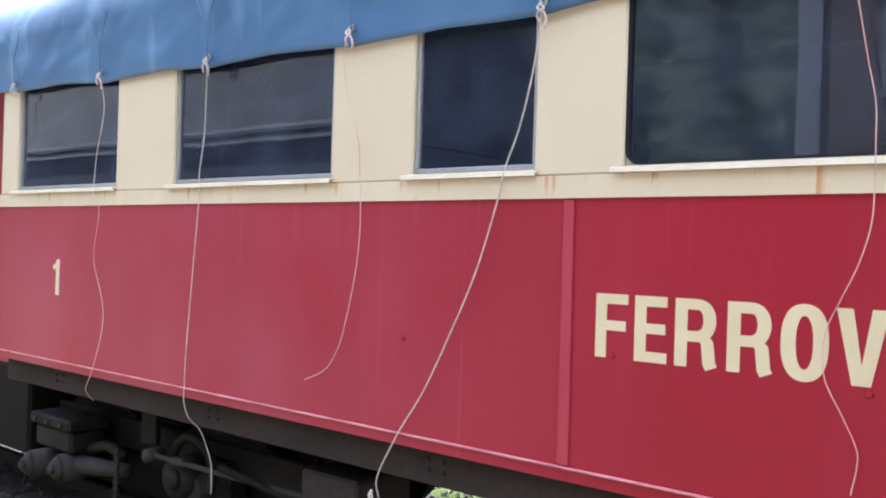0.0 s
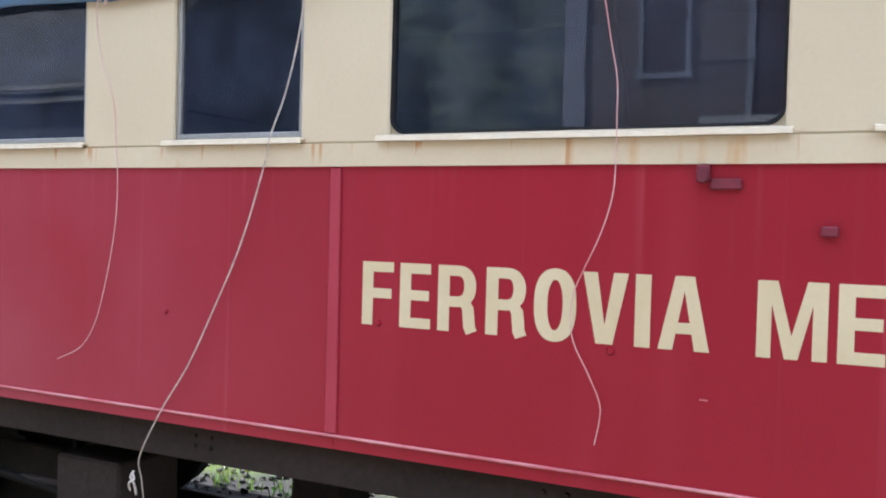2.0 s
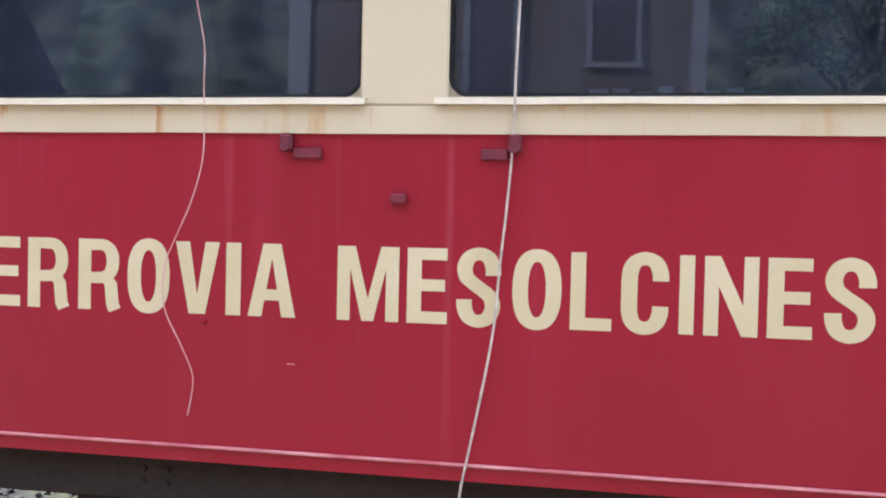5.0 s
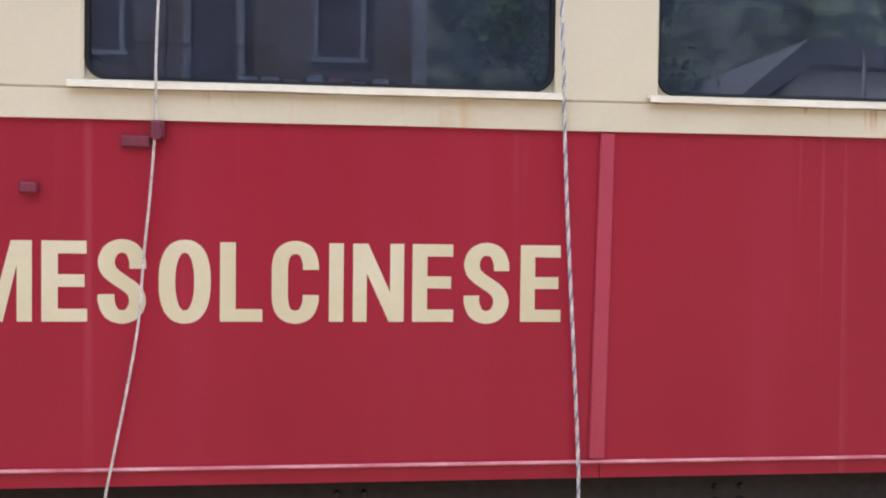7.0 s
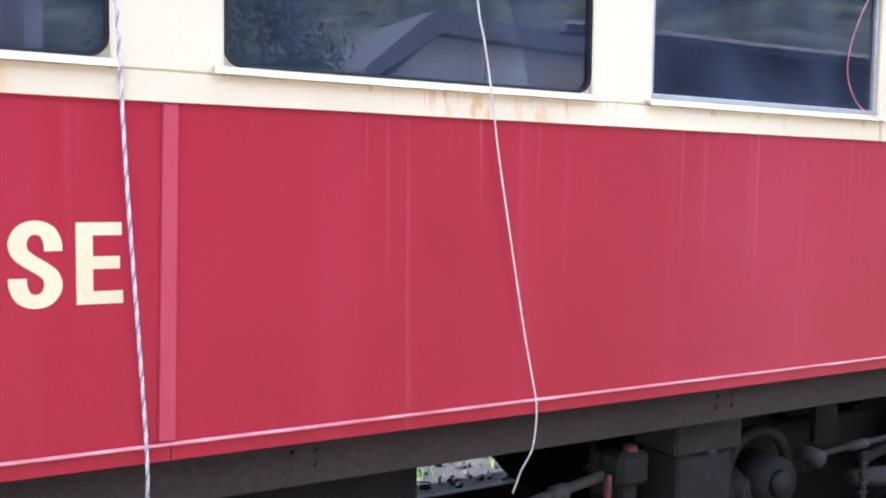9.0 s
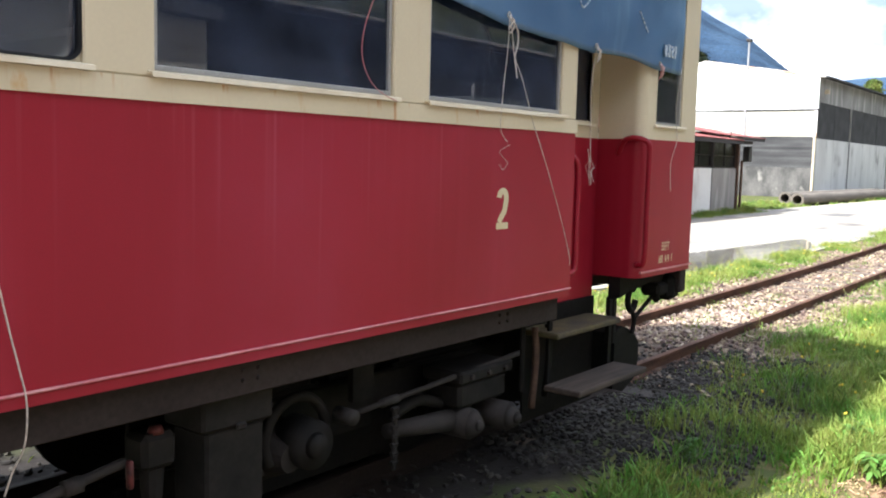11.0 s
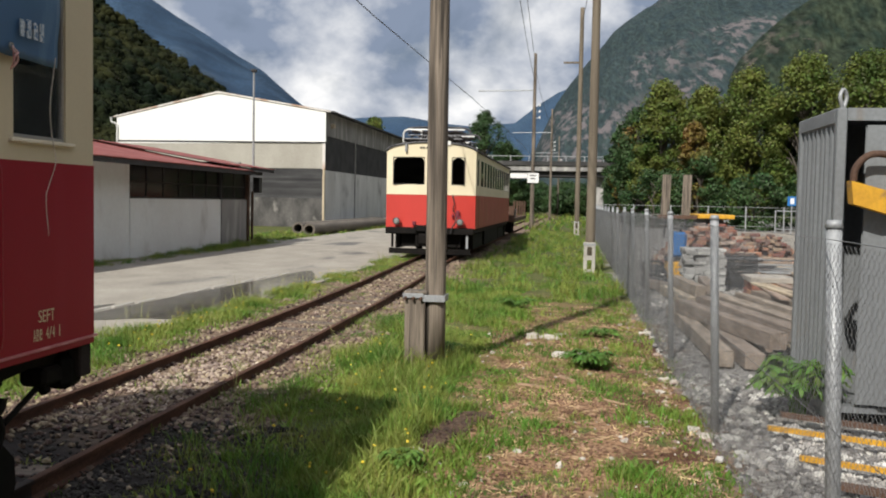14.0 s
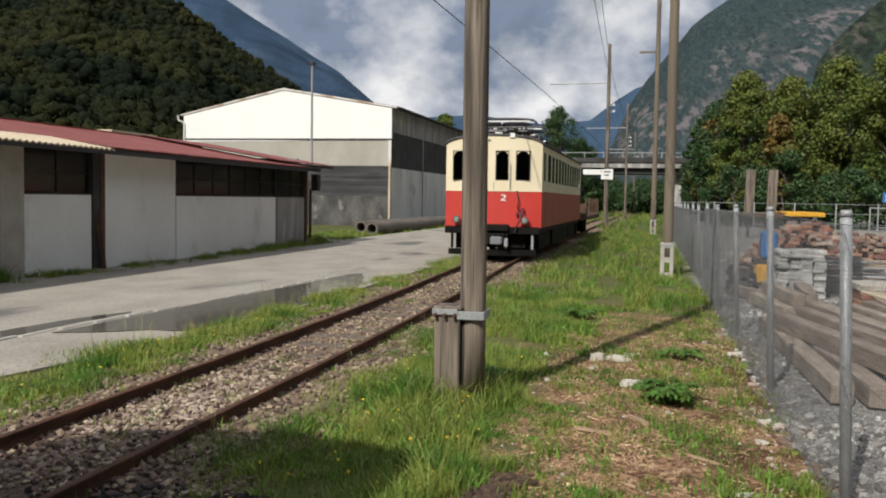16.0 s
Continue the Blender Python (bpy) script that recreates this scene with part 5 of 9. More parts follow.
def knot(x, z, material, y=-0.042, s=1.0):
    bm = bmesh.new()
    rr = random.Random(int(x * 1000))
    tube(bm, smooth_line([(x, y - 0.005, z), (x - 0.012 * s, y - 0.014, z - 0.02), (x + 0.012 * s, y - 0.016, z - 0.035), (x + 0.02 * s, y - 0.01, z - 0.06), (x + 0.006, y, z - 0.085)]), 0.0045, 6)
    tube(bm, smooth_line([(x, y - 0.01, z - 0.01), (x + 0.014, y - 0.018, z - 0.026), (x - 0.008, y - 0.02, z - 0.042), (x - 0.02 * rr.random(), y - 0.01, z - 0.07)]), 0.004, 6)
    return solid("rope_knot", bm, material, "frayed knotted rope end at a tarpaulin eyelet", "rope knot", "tie ropes of the tarpaulin", smooth=True)


N = None
rope([(-4.278, -0.045, 2.50), (-4.26, N, 2.38), (-4.25, N, 2.28), (-4.235, N, 2.18)], M_ROPE, "short frayed white rope end")
rope([(-3.337, -0.045, 2.467), (-3.330, N, 2.30), (-3.350, N, 2.18), (-3.385, N, 2.06), (-3.398, N, 1.97), (-3.372, -0.04, 1.86), (-3.346, N, 1.764), (-3.376, N, 1.62), (-3.383, N, 1.519), (-3.348, N, 1.435), (-3.292, N, 1.323), (-3.276, N, 1.239), (-3.296, N, 1.124), (-3.373, N, 0.945), (-3.423, N, 0.853), (-3.431, 0.03, 0.788)],
     M_ROPEPINK, "thin faded pink cord hanging in waves", 0.0042)
rope([(-2.435, -0.045, 2.44), (-2.469, N, 2.125), (-2.488, -0.03, 1.925), (-2.498, N, 1.799), (-2.530, N, 1.444), (-2.557, N, 1.138), (-2.563, N, 0.964), (-2.560, N, 0.90), (-2.552, 0.0, 0.83), (-2.545, 0.06, 0.765), (-2.525, 0.10, 0.641), (-2.508, 0.10, 0.567), (-2.507, 0.10, 0.474)],
     M_ROPE, "thin white rope hanging over the red side", 0.0041, laid=0.035)
rope([(-1.537, -0.045, 2.447), (-1.568, -0.045, 2.348), (-1.561, N, 2.175), (-1.523, N, 2.087), (-1.495, N, 2.001), (-1.479, -0.03, 1.894), (-1.477, N, 1.768), (-1.479, N, 1.641), (-1.497, N, 1.514), (-1.538, N, 1.342), (-1.579, N, 1.231), (-1.645, N, 1.149), (-1.756, N, 1.099)],
     M_ROPEPINK, "faded pink cord with a curled end", 0.0040)
rope([(-0.676, -0.045, 2.412), (-0.700, -0.03, 2.29), (-0.728, N, 2.165), (-0.768, N, 2.02), (-0.815, -0.03, 1.89), (-0.842, N, 1.80), (-0.926, N, 1.553), (-1.037, N, 1.322), (-1.140, N, 1.130), (-1.254, N, 0.965), (-1.369, 0.0, 0.787), (-1.388, 0.03, 0.70), (-1.392, 0.05, 0.60)],
     M_ROPE, "white rope stretched slantwise down the side", 0.0048, laid=0.04)
rope([(0.235, -0.045, 2.47), (0.248, -0.04, 2.33), (0.261, N, 2.232), (0.280, N, 2.126), (0.300, N, 2.021), (0.306, -0.035, 1.92), (0.303, N, 1.828), (0.299, N, 1.724), (0.271, N, 1.619), (0.227, N, 1.519), (0.201, N, 1.457), (0.192, N, 1.387), (0.202, N, 1.319), (0.244, N, 1.239), (0.278, N, 1.167), (0.282, N, 1.122), (0.269, N, 1.047)],
     M_ROPEPINK, "thin reddish cord hanging in a double bend", 0.0042)
rope([(1.14, -0.045, 2.47), (1.127, -0.03, 2.15), (1.121, -0.035, 1.946), (1.117, N, 1.787), (1.105, N, 1.613), (1.092, N, 1.479), (1.080, N, 1.318), (1.054, N, 1.157), (1.022, N, 0.989), (1.004, N, 0.89), (0.995, 0.03, 0.8)],
     M_ROPE, "twisted white rope hanging over the lettering", 0.0060, laid=0.045)
rope([(2.085, -0.045, 2.47), (2.089, -0.03, 2.117), (2.096, -0.035, 1.95), (2.103, N, 1.811), (2.114, N, 1.587), (2.126, N, 1.39), (2.142, N, 1.134), (2.150, N, 0.992), (2.153, N, 0.877), (2.156, 0.03, 0.7)],
     M_ROPE, "thick white and blue rope beside the lettering", 0.0078, laid=0.060, fleck=M_ROPEBLUE)
rope([(3.03, -0.045, 2.46), (3.052, -0.03, 2.136), (3.080, -0.03, 1.999), (3.108, -0.03, 1.843), (3.132, N, 1.715), (3.171, N, 1.503), (3.233, N, 1.183), (3.264, N, 1.043), (3.284, N, 0.937), (3.287, 0.0, 0.815), (3.266, 0.03, 0.735), (3.250, 0.05, 0.66)],
     M_ROPE, "straight thin white rope hanging to the sole bar", 0.0048, laid=0.035)
rope([(4.74, -0.045, 2.41), (4.735, N, 2.34), (4.675, N, 2.24), (4.632, N, 2.14), (4.617, N, 2.06), (4.630, N, 1.994), (4.675, N, 1.932), (4.731, -0.03, 1.894), (4.82, -0.03, 1.868)], M_ROPERED, "slack reddish cord looped across a window", 0.0042)
rope([(5.59, -0.045, 2.31), (5.627, -0.04, 2.205), (5.658, -0.03, 2.137), (5.739, -0.03, 2.024), (5.857, N, 1.832), (6.002, N, 1.614), (6.173, N, 1.324), (6.267, N, 1.133), (6.285, -0.012, 1.09)], M_ROPE, "thin white rope pulled slantwise to the corner", 0.0048)
rope([(5.59, -0.05, 2.31), (5.640, -0.055, 2.25), (5.655, -0.05, 2.19), (5.632, -0.05, 2.13), (5.655, -0.045, 2.07), (5.672, -0.04, 2.03)], M_ROPE, "white rope loop knotted under an eyelet", 0.0062, laid=0.04)
rope([(5.585, -0.045, 2.30), (5.588, -0.04, 2.17), (5.578, -0.03, 2.01), (5.566, -0.03, 1.889), (5.573, N, 1.794), (5.612, N, 1.745), (5.635, N, 1.735)], M_ROPE, "loose rope end curling over the red side", 0.0040)
rope([(5.66, N, 1.72), (5.60, N, 1.70), (5.57, N, 1.68), (5.61, N, 1.655), (5.64, N, 1.63), (5.60, N, 1.60), (5.575, N, 1.625)], M_ROPE, "small frayed tangle at a rope end", 0.0026)
rope([(6.44, -0.045, 2.27), (6.475, -0.01, 2.17), (6.472, 0.0, 2.05), (6.478, 0.0, 1.891), (6.484, 0.0, 1.79), (6.495, 0.0, 1.62)], M_ROPE, "white rope hanging straight down in the doorway", 0.0050)
for k in range(6):
    rk = random.Random(40 + k)
    rope([(6.487 + rk.uniform(-0.012, 0.012), rk.uniform(-0.02, 0.02), 1.72 - 0.05 * (k % 3)), (6.495 + rk.uniform(-0.03, 0.03), rk.uniform(-0.02, 0.02), 1.66 - 0.04 * (k % 3)), (6.495 + rk.uniform(-0.028, 0.028), rk.uniform(-0.02, 0.02), 1.60 - 0.03 * (k % 2)), (6.495 + rk.uniform(-0.03, 0.03), rk.uniform(-0.02, 0.02), 1.535 + rk.uniform(-0.02, 0.02))], M_ROPE, "frayed strand of a knotted rope end", 0.0035)
rope([(7.25, -0.045, 2.255), (7.255, -0.045, 2.2), (7.245, -0.04, 2.16)], M_ROPERED, "short frayed red cord end", 0.005)
rope([(7.53, -0.06, 2.25), (7.505, -0.05, 2.05), (7.54, -0.035, 1.92), (7.569, -0.035, 1.80), (7.54, N, 1.70), (7.515, N, 1.632), (7.535, N, 1.473)], M_ROPE, "limp white rope below the end window", 0.005)
knot(-1.388, 0.735, M_ROPE, 0.0, 0.6)
for ex, ez in EYELETS:
    knot(ex, ez, M_ROPEPINK if ex in (-3.337, -1.537, 7.25) else M_ROPE)

# ---- ground ----


def track_y(x):
    """The middle of the track, which bends slightly to the left past the coach."""
    return float(np.interp(x, [-60, 14, 18, 22, 26, 30, 200], [1.30, 1.30, 1.34, 1.44, 1.60, 1.75, 1.75]))


def ground_z(x, y):
    z = -0.10 + 0.03 * noise.noise((x * 0.5, y * 0.5, 0)) + 0.012 * noise.noise((x * 2.1, y * 2.1, 4))
    d = abs(y - track_y(x))
    if d < 1.5:
        z += -0.03 * max(0, 1 - d / 1.5)
    if y > 2.6:
        z = z * 0.3 - 0.085
    if y < -3.4:
        z -= 0.03
    return z


def stretch(lo, hi, step, far, grow=1.35):
    v = list(np.arange(lo, hi + 1e-6, step))
    s, a, b = step, v[0], v[-1]
    while a > -far:
        s *= grow
        a -= s
        b += s
        v = [a] + v + [b]
    return v


gx, gy = stretch(-10, 45, 0.35, 3200), stretch(-14, 14, 0.35, 3200)
verts = [(x, y, ground_z(x, y) if abs(x) < 200 and abs(y) < 100 else -0.12) for x in gx for y in gy]
k = len(gy)
faces = [(i * k + j, (i + 1) * k + j, (i + 1) * k + j + 1, i * k + j + 1) for i in range(len(gx) - 1) for j in range(k - 1)]


def ground_material():
    """Grass, bare litter path, ballast and yard gravel, each in its own strip with ragged borders."""
    m = bpy.data.materials.new("ground_strips")
    m.use_nodes = True
    nt = m.node_tree
    bsdf = nt.nodes["Principled BSDF"]
    bsdf.inputs["Roughness"].default_value, bsdf.inputs["Specular IOR Level"].default_value = 0.95, 0.2
    tc = nt.nodes.new("ShaderNodeTexCoord")
    sp = nt.nodes.new("ShaderNodeSeparateXYZ")
    nt.links.new(tc.outputs["Object"], sp.inputs[0])

    def tex(scale, detail=6):
        n = nt.nodes.new("ShaderNodeTexNoise")
        n.inputs["Scale"].default_value, n.inputs["Detail"].default_value = scale, detail
        nt.links.new(tc.outputs["Object"], n.inputs["Vector"])
        return n.outputs["Fac"]

    def calc(op, a, b):
        n = nt.nodes.new("ShaderNodeMath")
        n.operation = op
        for s, v in zip(n.inputs, (a, b)):
            if isinstance(v, (int, float)):
                s.default_value = v
            else:
                nt.links.new(v, s)
        return n.outputs[0]

    def ramp(v, a, b):
        n = nt.nodes.new("ShaderNodeMapRange")
        n.interpolation_type = "SMOOTHSTEP"
        n.inputs["From Min"].default_value, n.inputs["From Max"].default_value = a, b
        nt.links.new(v, n.inputs["Value"])
        return n.outputs[0]

    def blend(f, a, b):
        n = nt.nodes.new("ShaderNodeMix")
        n.data_type = "RGBA"
        nt.links.new(f, n.inputs["Factor"])
        for s, v in ((n.inputs["A"], a), (n.inputs["B"], b)):
            if isinstance(v, tuple):
                s.default_value = (*v, 1)
            else:
                nt.links.new(v, s)
        return n.outputs["Result"]

    rag = calc("MULTIPLY", calc("SUBTRACT", tex(1.3), 0.5), 2.2)
    fine = tex(28)
    yy = calc("ADD", sp.outputs["Y"], rag)
    turf = blend(ramp(tex(2.2), 0.4, 0.65), (0.065, 0.085, 0.022), (0.11, 0.105, 0.038))
    litter = blend(ramp(fine, 0.38, 0.62), (0.105, 0.056, 0.032), (0.33, 0.20, 0.118))
    litter = blend(ramp(tex(9.5), 0.54, 0.64), litter, (0.42, 0.29, 0.175))
    litter = blend(ramp(tex(3.2), 0.52, 0.66), litter, (0.085, 0.092, 0.034))
    soil = calc("MULTIPLY", ramp(tex(4.3), 0.44, 0.58), ramp(calc("ADD", sp.outputs["Y"], calc("MULTIPLY", rag, 0.5)), -2.55, -2.95))
    litter = blend(soil, litter, (0.085, 0.042, 0.024))
    gravel = blend(ramp(tex(34, 3), 0.35, 0.65), (0.10, 0.095, 0.09), (0.34, 0.33, 0.32))
    bed = blend(ramp(tex(30, 3), 0.35, 0.65), (0.11, 0.08, 0.058), (0.27, 0.195, 0.14))
    # coach's shadow on the bed is painted in here along with oil
    oil_and_shade = calc("MULTIPLY", ramp(calc("ADD", sp.outputs["X"], rag), 11.2, 9.6), ramp(tex(1.7), 0.15, 0.4))
    bed = blend(oil_and_shade, bed, (0.024, 0.020, 0.018))
    # path between turf and yard, fading into grass further on
    path = calc("MULTIPLY", ramp(yy, -0.9, -1.5), ramp(calc("ADD", sp.outputs["X"], calc("MULTIPLY", rag, 3.0)), 24.0, 15.0))
    col = blend(path, turf, litter)
    col = blend(ramp(calc("ADD", sp.outputs["Y"], calc("MULTIPLY", rag, 0.75)), -3.20, -3.70), col, gravel)
    col = blend(calc("MULTIPLY", ramp(yy, -0.2, 0.35), ramp(yy, 2.9, 2.4)), col, bed)
    far = ramp(sp.outputs["Y"], -24.0, -30.0)
    col = blend(far, col, (0.06, 0.085, 0.025))
    nt.links.new(col, bsdf.inputs["Base Color"])
    bp = nt.nodes.new("ShaderNodeBump")
    bp.inputs["Strength"].default_value, bp.inputs["Distance"].default_value = 0.5, 0.02
    nt.links.new(fine, bp.inputs["Height"])
    nt.links.new(bp.outputs[0], bsdf.inputs["Normal"])
    return m


ground = raw("ground", verts, faces, ground_material())
ground.data.shade_smooth()
tagged(ground, "grassy and stony ground beside the track", "ground", kind="structure")

# paved lot beyond the track, with a long puddle along a low kerb
verts, faces = [], []
lx = list(np.arange(-30, 90.1, 1.0))
for x in lx:
    e = float(np.interp(x, [-30, 12, 13.3, 15, 19, 24, 30], [3.7, 3.6, 3.42, 3.12, 2.92, 2.95, 3.05])) + 0.08 * noise.noise((x * 0.7, 0, 2))
    verts += [(x, e, -0.30), (x, e, -0.088), (x, e + 0.5, -0.080), (x, 7.0, -0.076), (x, 12.5 if x < 40 else 9.6, -0.074), (x, 12.5 if x < 40 else 9.6, -0.30)]
for i in range(len(lx) - 1):
    for j in range(5):
        faces.append((i * 6 + j, (i + 1) * 6 + j, (i + 1) * 6 + j + 1, i * 6 + j + 1))
lot = raw("asphalt_lot", verts, faces, M_ASPHALT)
tagged(lot, "pale worn asphalt lot beside the track", "pavement", kind="structure")


def kerb_y(x):
    return 4.78 - 0.070 * (x - 15.0)


bm = bmesh.new()
for i in range(22):
    x = 9.5 + 0.66 * i
    y = kerb_y(x) + 0.02 * noise.noise((x, 0, 0))
    if i in (13, 17):
        continue
    box(bm, x, x + 0.64, y, y + 0.07, -0.12, -0.060 + 0.008 * noise.noise((x * 3, 1, 0)), 0.01)
solid("kerb", bm, M_CONC, "low broken concrete kerb in the asphalt", "kerb", kind="structure")


def pool(pts, label):
    sm = smooth_line([(x, y, 0) for x, y in pts + pts[:1]], 6)
    bm = bmesh.new()
    bm.faces.new([bm.verts.new((p.x + 0.06 * noise.noise((p.x * 2.5, p.y * 2.5, 1)), p.y + 0.05 * noise.noise((p.x * 2.5, p.y * 2.5, 7)), -0.0705)) for p in sm[:-1]])
    solid("puddle", bm, M_WATER, label, "puddle", kind="structure")


pool([(15.15, 4.70), (15.35, 4.25), (15.7, 3.75), (16.0, 3.22), (17.6, 3.06), (19.8, 2.99), (21.6, 3.05), (23.6, 3.5), (24.6, 4.02), (22.0, 4.22), (20.6, 4.33), (18.8, 4.47), (17.2, 4.57)], "long muddy puddle lying along the kerb")
pool([(14.4, 5.0), (15.6, 4.93), (17.2, 4.88), (16.6, 5.12), (15.3, 5.32), (14.2, 5.25)], "shallow puddle on the asphalt")

# ---- track ----
track = thing("railway_track", "single metre-gauge railway track with rusty rails in stony ballast", "railway track", kind="structure")
RAIL = [(-0.05, -0.125), (0.05, -0.125), (0.05, -0.113), (0.010, -0.100), (0.008, -0.035), (0.028, -0.027), (0.028, -0.004), (0.020, 0.0), (-0.020, 0.0), (-0.028, -0.004), (-0.028, -0.027), (-0.008, -0.035), (-0.010, -0.100), (-0.05, -0.113)]
# rail lengths below the coach carry its shade in their colour
for s in (-0.53, 0.53):
    for run, mt, lb in ((list(np.arange(-40, 8.6, 1.0)) + [8.6], M_OILSHADERAIL, "dark steel rail under the coach, oil and shade in its colour"), ([8.6] + list(np.arange(9.0, 60.1, 1.0)) + [90, 130], M_RAILRUST, "brown rusty steel rail")):
        bm = bmesh.new()
        prev = None
        for x in run:
            ring = [bm.verts.new((x, track_y(x) + s + a, b)) for a, b in RAIL]
            if prev:
                for j in range(len(RAIL)):
                    bm.faces.new((prev[j], prev[(j + 1) % len(RAIL)], ring[(j + 1) % len(RAIL)], ring[j]))
            prev = ring
        part("rail", bm, mt, track, lb)
# sleepers below the coach are blackened to stand for its shade
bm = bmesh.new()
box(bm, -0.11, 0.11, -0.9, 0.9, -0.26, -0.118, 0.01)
first = part("sleeper", bm, M_OILSHADERAIL, track, "wooden sleeper under the coach, blackened for the shade there")
bm = bmesh.new()
box(bm, -0.11, 0.11, -0.9, 0.9, -0.26, -0.118, 0.01)
dry = part("sleeper", bm, M_SLEEPER, track, "weathered wooden sleeper half sunk in ballast")
dry.location = (9.12, track_y(9.12), 0)
first.location = (-6.0, track_y(-6.0), 0)
for i in range(1, 66):
    if i == 21:
        continue
    s = new("sleeper", first.data if i < 21 else dry.data)
    s.parent, s.location = track, (-6.0 + 0.72 * i, track_y(-6.0 + 0.72 * i), 0.006 * math.sin(i * 1.7))

# ---- loose stones, grass and litter, scattered by strips ----
rng = np.random.default_rng(4)


def stones(name, pts, sizes, material, label, category, squash=0.65):
    """Many faceted stones joined into one object."""
    t = (1 + 5 ** 0.5) / 2
    base = np.array([(-1, t, 0), (1, t, 0), (-1, -t, 0), (1, -t, 0), (0, -1, t), (0, 1, t), (0, -1, -t), (0, 1, -t), (t, 0, -1), (t, 0, 1), (-t, 0, -1), (-t, 0, 1)], float)
    base /= np.linalg.norm(base[0])
    tri = np.array([(0, 11, 5), (0, 5, 1), (0, 1, 7), (0, 7, 10), (0, 10, 11), (1, 5, 9), (5, 11, 4), (11, 10, 2), (10, 7, 6), (7, 1, 8),
                    (3, 9, 4), (3, 4, 2), (3, 2, 6), (3, 6, 8), (3, 8, 9), (4, 9, 5), (2, 4, 11), (6, 2, 10), (8, 6, 7), (9, 8, 1)])
    n = len(pts)
    v = base[None] * (1 + rng.uniform(-0.35, 0.35, (n, 12, 1)))
    a = rng.uniform(0, 2 * np.pi, n)
    c, s = np.cos(a), np.sin(a)
    v = v * np.stack([rng.uniform(0.7, 1.3, n), rng.uniform(0.6, 1.0, n), rng.uniform(0.45, 0.9, n) * squash / 0.65], -1)[:, None]
    v = np.stack([v[..., 0] * c[:, None] - v[..., 1] * s[:, None], v[..., 0] * s[:, None] + v[..., 1] * c[:, None], v[..., 2]], -1)
    v = v * np.asarray(sizes)[:, None, None] + np.asarray(pts)[:, None]
    f = (tri[None] + 12 * np.arange(n)[:, None, None]).reshape(-1, 3)
    ob = raw(name, v.reshape(-1, 3).tolist(), f.tolist(), material)
    return tagged(ob, label, category, kind="stuff")


def spots(n, x0, x1, y0, y1, lift=0.0, rel=False):
    x = x0 + (x1 - x0) * rng.random(n) ** (1.5 if rel else 1.0)
    y = rng.uniform(y0, y1, n)
    return [(a, b, ground_z(a, b) + lift) for a, b in zip(x, y)]


p = []
for a, b in zip(10.3 + 36 * rng.random(15000) ** 1.35 - 1.8 * rng.random(15000) ** 4, rng.uniform(-1.35, 1.3, 15000)):
    yy = track_y(a) + b
    p.append((a, yy, ground_z(a, yy) + 0.012))
stones("ballast", p, rng.uniform(0.010, 0.034, len(p)), M_BALLAST, "brown and grey ballast stones along the track", "ballast")
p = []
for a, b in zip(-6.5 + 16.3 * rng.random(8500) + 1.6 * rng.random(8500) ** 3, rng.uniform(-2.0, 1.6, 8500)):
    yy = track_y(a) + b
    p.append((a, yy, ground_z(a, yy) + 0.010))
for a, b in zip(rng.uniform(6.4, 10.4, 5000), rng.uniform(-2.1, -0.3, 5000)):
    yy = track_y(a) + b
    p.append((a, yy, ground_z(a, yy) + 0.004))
# stone tone holds oil and the coach's shadow together
M_OILSHADESTONE = mat("oil_and_shade_ballast", (0.036, 0.029, 0.023), (0.016, 0.013, 0.011), rough=0.85, grain=40, grain_amt=0.2, bump=0.3, island=0.5)
stones("oily_ballast", p, rng.uniform(0.008, 0.030, len(p)), M_OILSHADESTONE, "oil-stained ballast darkened for the shade of the parked coach", "ballast")
p = spots(7000, 5, 26, -7.5, -3.35, 0.008, True) + spots(3500, 6.5, 13.5, -4.9, -3.46, 0.008)
stones("rubble", p, 0.009 + 0.036 * rng.random(len(p)) ** 2.0 * np.where(rng.random(len(p)) > 0.95, 2.0, 1.0), M_RUBBLE, "grey rubble and gravel behind the fence", "rubble")
p = spots(420, 5, 20, -3.3, -1.2, 0.003, True)
stones("path_stone", p, (0.004 + 0.016 * rng.random(len(p)) ** 1.6) * np.where(rng.random(len(p)) > 0.90, 2.9, 1.0), M_WHITESTONE, "small white stones strewn on the path", "stones")


p = [(a, track_y(a) + b, ground_z(a, track_y(a) + b) + 0.014) for a, b in zip(np.concatenate([10.0 + 25 * rng.random(420), rng.normal(12.2, 0.8, 500)]), np.concatenate([rng.normal(0, 0.45, 420), rng.normal(0.05, 0.24, 500)]))]
stones("pale_ballast", p, rng.uniform(0.012, 0.032, len(p)), M_WHITESTRIP, "pale stones among the ballast", "ballast")
p = spots(230, 6, 19, -3.55, -3.05, 0.002)
stones("border_stone", p, rng.uniform(0.008, 0.030, len(p)) * np.where(rng.random(len(p)) > 0.92, 1.8, 1.0), M_WHITESTRIP, "pale stones along the foot of the fence", "stones")


